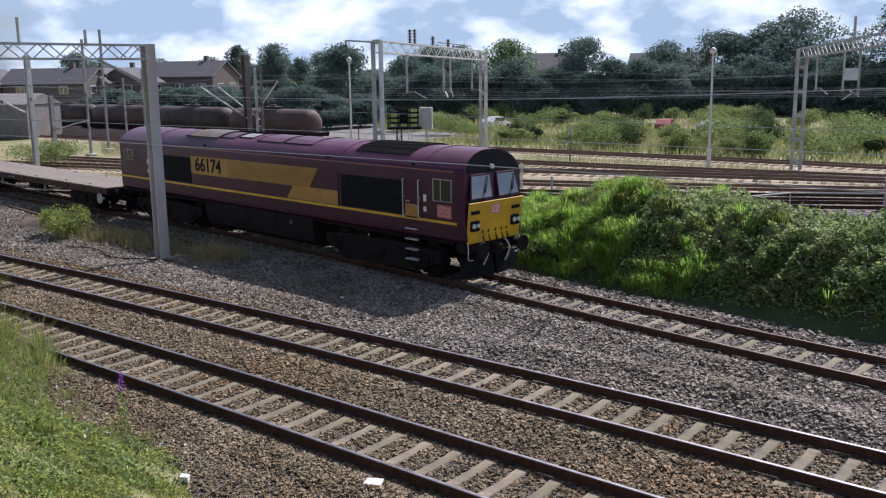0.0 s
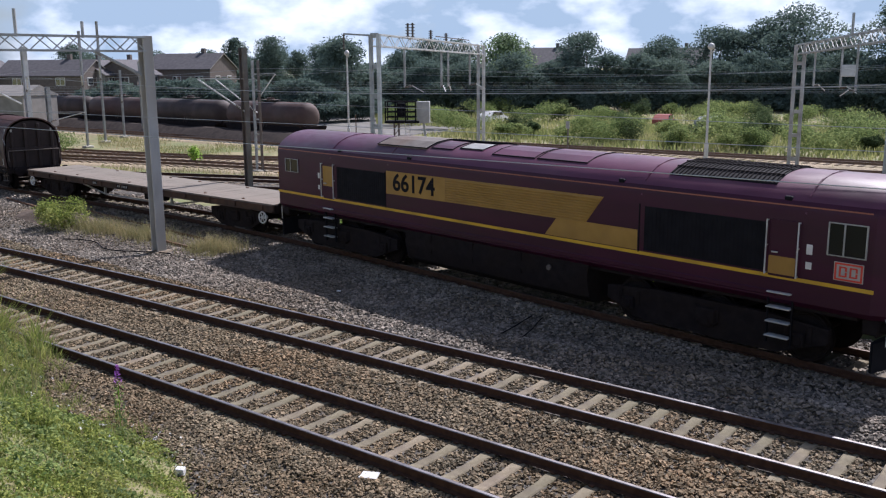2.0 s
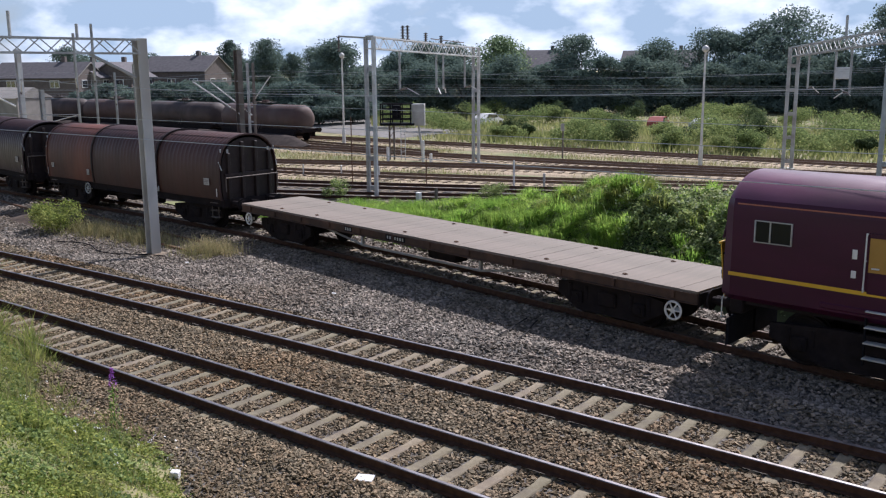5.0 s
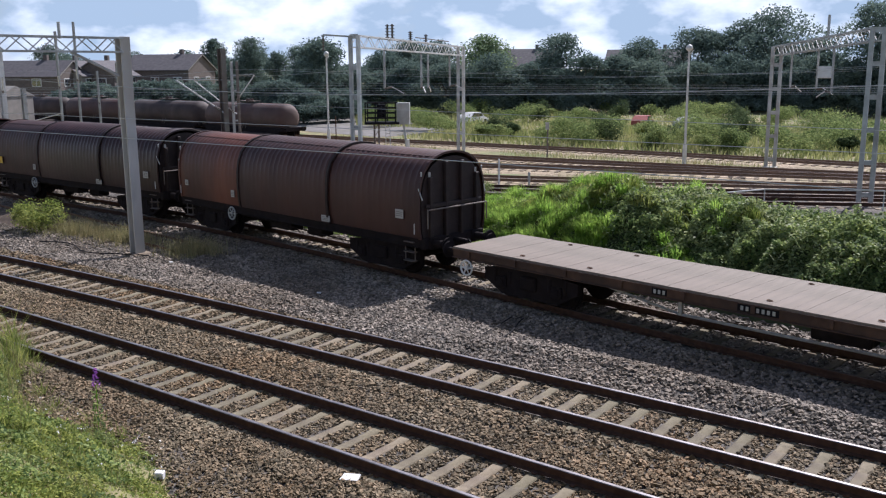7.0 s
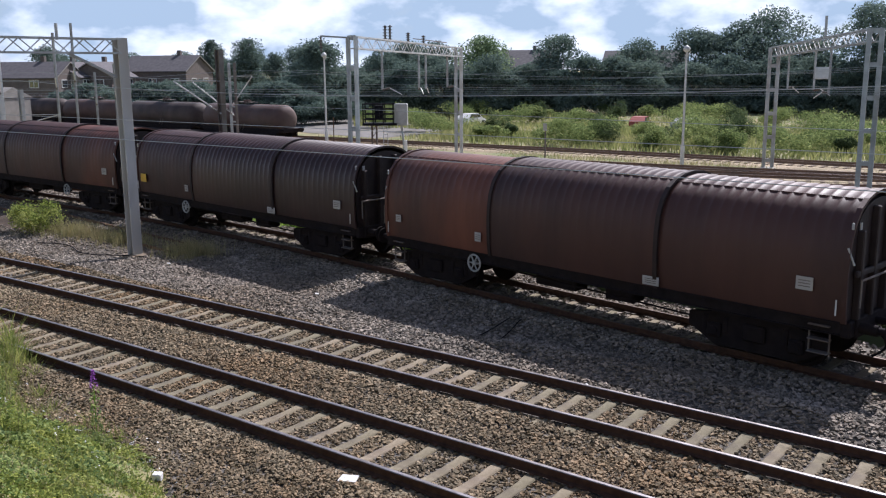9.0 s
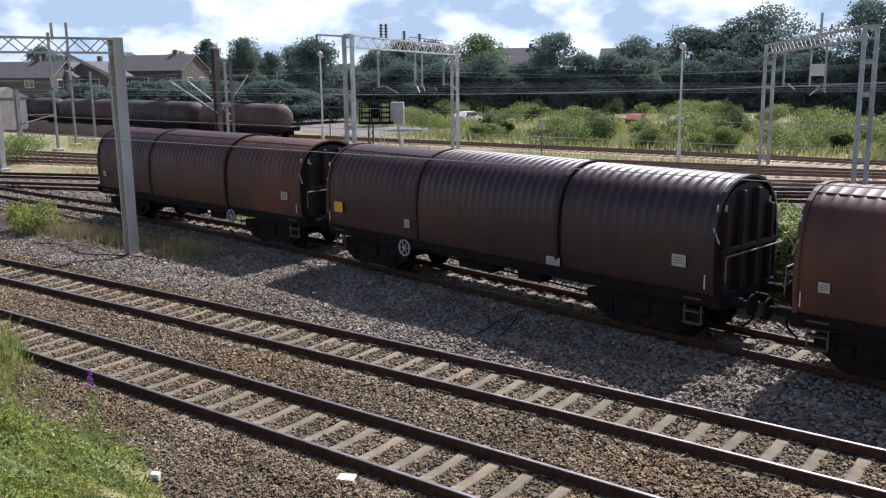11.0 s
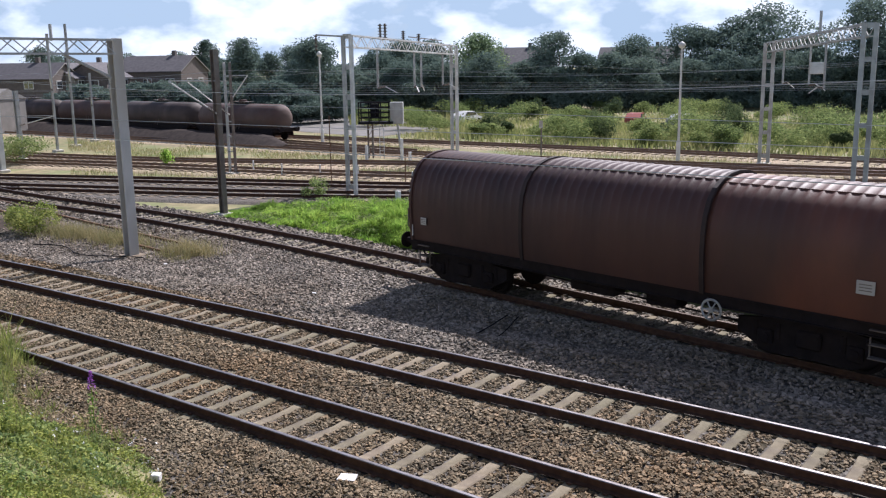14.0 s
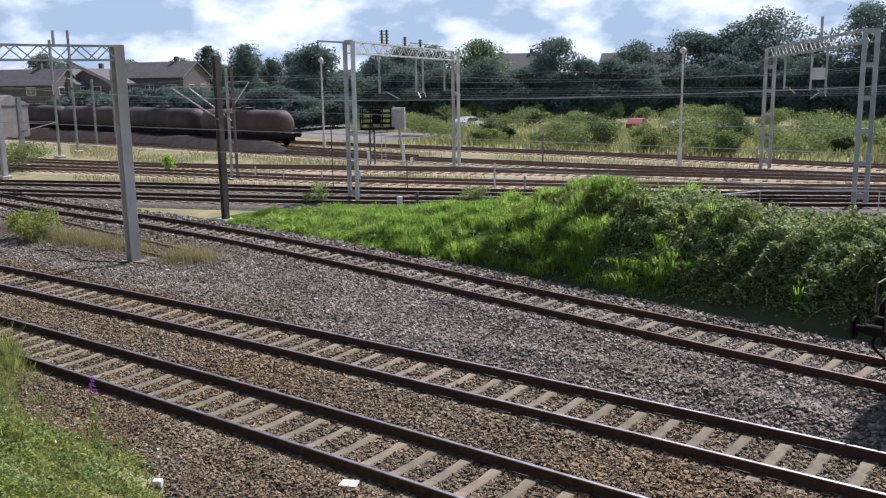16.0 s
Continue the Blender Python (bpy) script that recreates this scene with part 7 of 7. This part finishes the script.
def house(x, y, turn, length, depth, eaves, ridge, wall, label, cols=3, group="houses", z=0.3):
    v = thing("house", label, "house", group, at=pose(x, y, z, 0, 0, turn))
    sh = Shape()
    l, d = length / 2, depth / 2
    prof = [(-d, 0), (d, 0), (d, eaves), (0, ridge - 0.1), (-d, eaves)]
    sh.prism(prof, "x", -l, l)
    part("wall", sh, wall, v)
    for s in (-1, 1):
        rf = Shape()
        rf.loft([[(xx, s * (d + 0.35), eaves - 0.2), (xx, 0, ridge), (xx, 0, ridge + 0.14), (xx, s * (d + 0.4), eaves - 0.06)] for xx in (-l - 0.25, l + 0.25)])
        part("roof", rf, M_TILE, v, "brown tiled roof slope")
        for e in (-1, 1):
            part("bargeboard", Shape().beam((e * (l + 0.27), s * (d + 0.4), eaves - 0.16), (e * (l + 0.27), 0, ridge + 0.02), 0.06, 0.12), M_PALE_WALL, v)
    part("chimney", Shape().box((l * 0.4, 0.3, ridge + 0.3), (0.6, 0.6, 1.2), b=0.03), M_BRICK, v)
    for s in (-1, 1):
        for zz in (1.5, 4.0):
            for i in range(cols):
                xx = -l + (i + 0.5) * length / cols
                w = part("window", Shape().box((xx, s * (d + 0.02), zz), (1.5, 0.08, 1.15)), M_WHITE, v, "white framed window")
                for k in (-0.36, 0.36):
                    part("pane", Shape().box((xx + k, s * (d + 0.065), zz), (0.62, 0.02, 0.98)), M_GLASS, w)
    for e in (-1, 1):
        for zz, ww in ((1.5, 1.6), (4.0, 1.4)):
            for yy in (-depth * 0.22, depth * 0.22):
                w = part("window", Shape().box((e * (l + 0.02), yy, zz), (0.08, ww, 1.15)), M_WHITE, v, "white framed window")
                part("pane", Shape().box((e * (l + 0.065), yy, zz), (0.02, ww - 0.2, 0.95)), M_GLASS, w)
    return v


house(-126.9, 89.7, 22, 12, 8, 5.7, 8.0, M_BRICK, "brick house with a tiled roof and white bargeboards", 3)
for i, (x, y, tn, ln) in enumerate(((-126.5, 78.0, 118, 7), (-128.5, 74.0, 118, 7), (-131.0, 68.5, 28, 14), (-139.0, 62.0, 118, 8))):
    house(x, y, tn, ln, 7, 4.9, 7.0, M_PALE_WALL if i % 2 else M_BRICK, "estate house with a brown gabled roof", 2)
house(-94, 143, 30, 14, 9, 6.0, 8.9, M_BRICK, "brown roofed house among the trees", 3)
house(-73, 152, 20, 14, 9, 5.8, 8.6, M_BRICK, "brown roofed house among the trees", 3)


# ---- vehicles and clutter left on the rough ground ----
def parked_car(x, y, turn, paint, label):
    v = thing("parked_car", label, "car", at=pose(x, y, -0.36, 0, 0, turn))
    prof = [(-2.0, 0.3), (2.0, 0.3), (2.05, 0.75), (1.2, 0.9), (0.65, 1.4), (-1.1, 1.42), (-1.9, 0.95)]
    sh = Shape().loft([[(a, yy * (0.82 if b > 1 else 1), b) for a, b in prof] for yy in (-0.82, -0.4, 0.4, 0.82)])
    part("body", sh, paint, v, smooth=30)
    part("windows", Shape().loft([[(a, yy, b) for a, b in ((-1.45, 0.97), (0.98, 0.95), (0.55, 1.34), (-1.0, 1.36))] for yy in (-0.79, 0.79)]), M_GLASS, v)
    for a in (-1.25, 1.3):
        for yy in (-0.75, 0.75):
            part("wheel", Shape().tube((a, yy - 0.1, 0.31), (a, yy + 0.1, 0.31), 0.31, 16), M_BLACK, v)


parked_car(-41.9, 86.5, 105, M_CAR_RED, "small red car parked in the scrub")
parked_car(-61.0, 83.0, 95, M_WHITE, "white car parked on rough ground")
for x_, y_, k_ in ((-42.6, 82.5, 2), (-39.6, 83.5, 2), (-57.0, 73.8, 2)):
    shrub(S_MESH[k_], x_, y_, "green shrub among rough grass", z=-0.7)
parked_car(-36.5, 86.0, 80, M_STEEL, "grey car parked in the scrub")
hb = Shape().box((0, 0, 1.0), (6, 2.4, 2.2), b=0.08)
for k in range(9):
    hb.box((-2.7 + k * 0.67, -1.22, 1.0), (0.06, 0.06, 1.9))
thing("site_cabin", "long dark storage cabin behind the tanks", "cabin", at=pose(-83, 70, -0.3, 0, 0, 20), sh=hb, material=M_DARK_STEEL)
sd = Shape().box((0, 0, 1.8), (7, 5, 3.6), b=0.06)
sd.prism([(-2.7, 3.6), (2.7, 3.6), (0, 4.7)], "x", -3.6, 3.6)
thing("shed", "pale corrugated shed beyond the yard lines", "shed", at=pose(-99, 47.2, -0.3, 0, 0, 20), sh=sd, material=M_PALE_WALL)


# ---- what moves ----
def motions():
    for ob, offset, base in TRAIN:
        walk(ob, [(t, ride(t, offset, base)) for t in np.arange(0, 16.01, 0.5)])
    for w, r, at in WHEELSETS:
        walk(w, [(t, pose(*at, 0, math.degrees(travel(t) / r) % 360, 0)) for t in np.arange(0, 16.01, 0.1)])


motions()
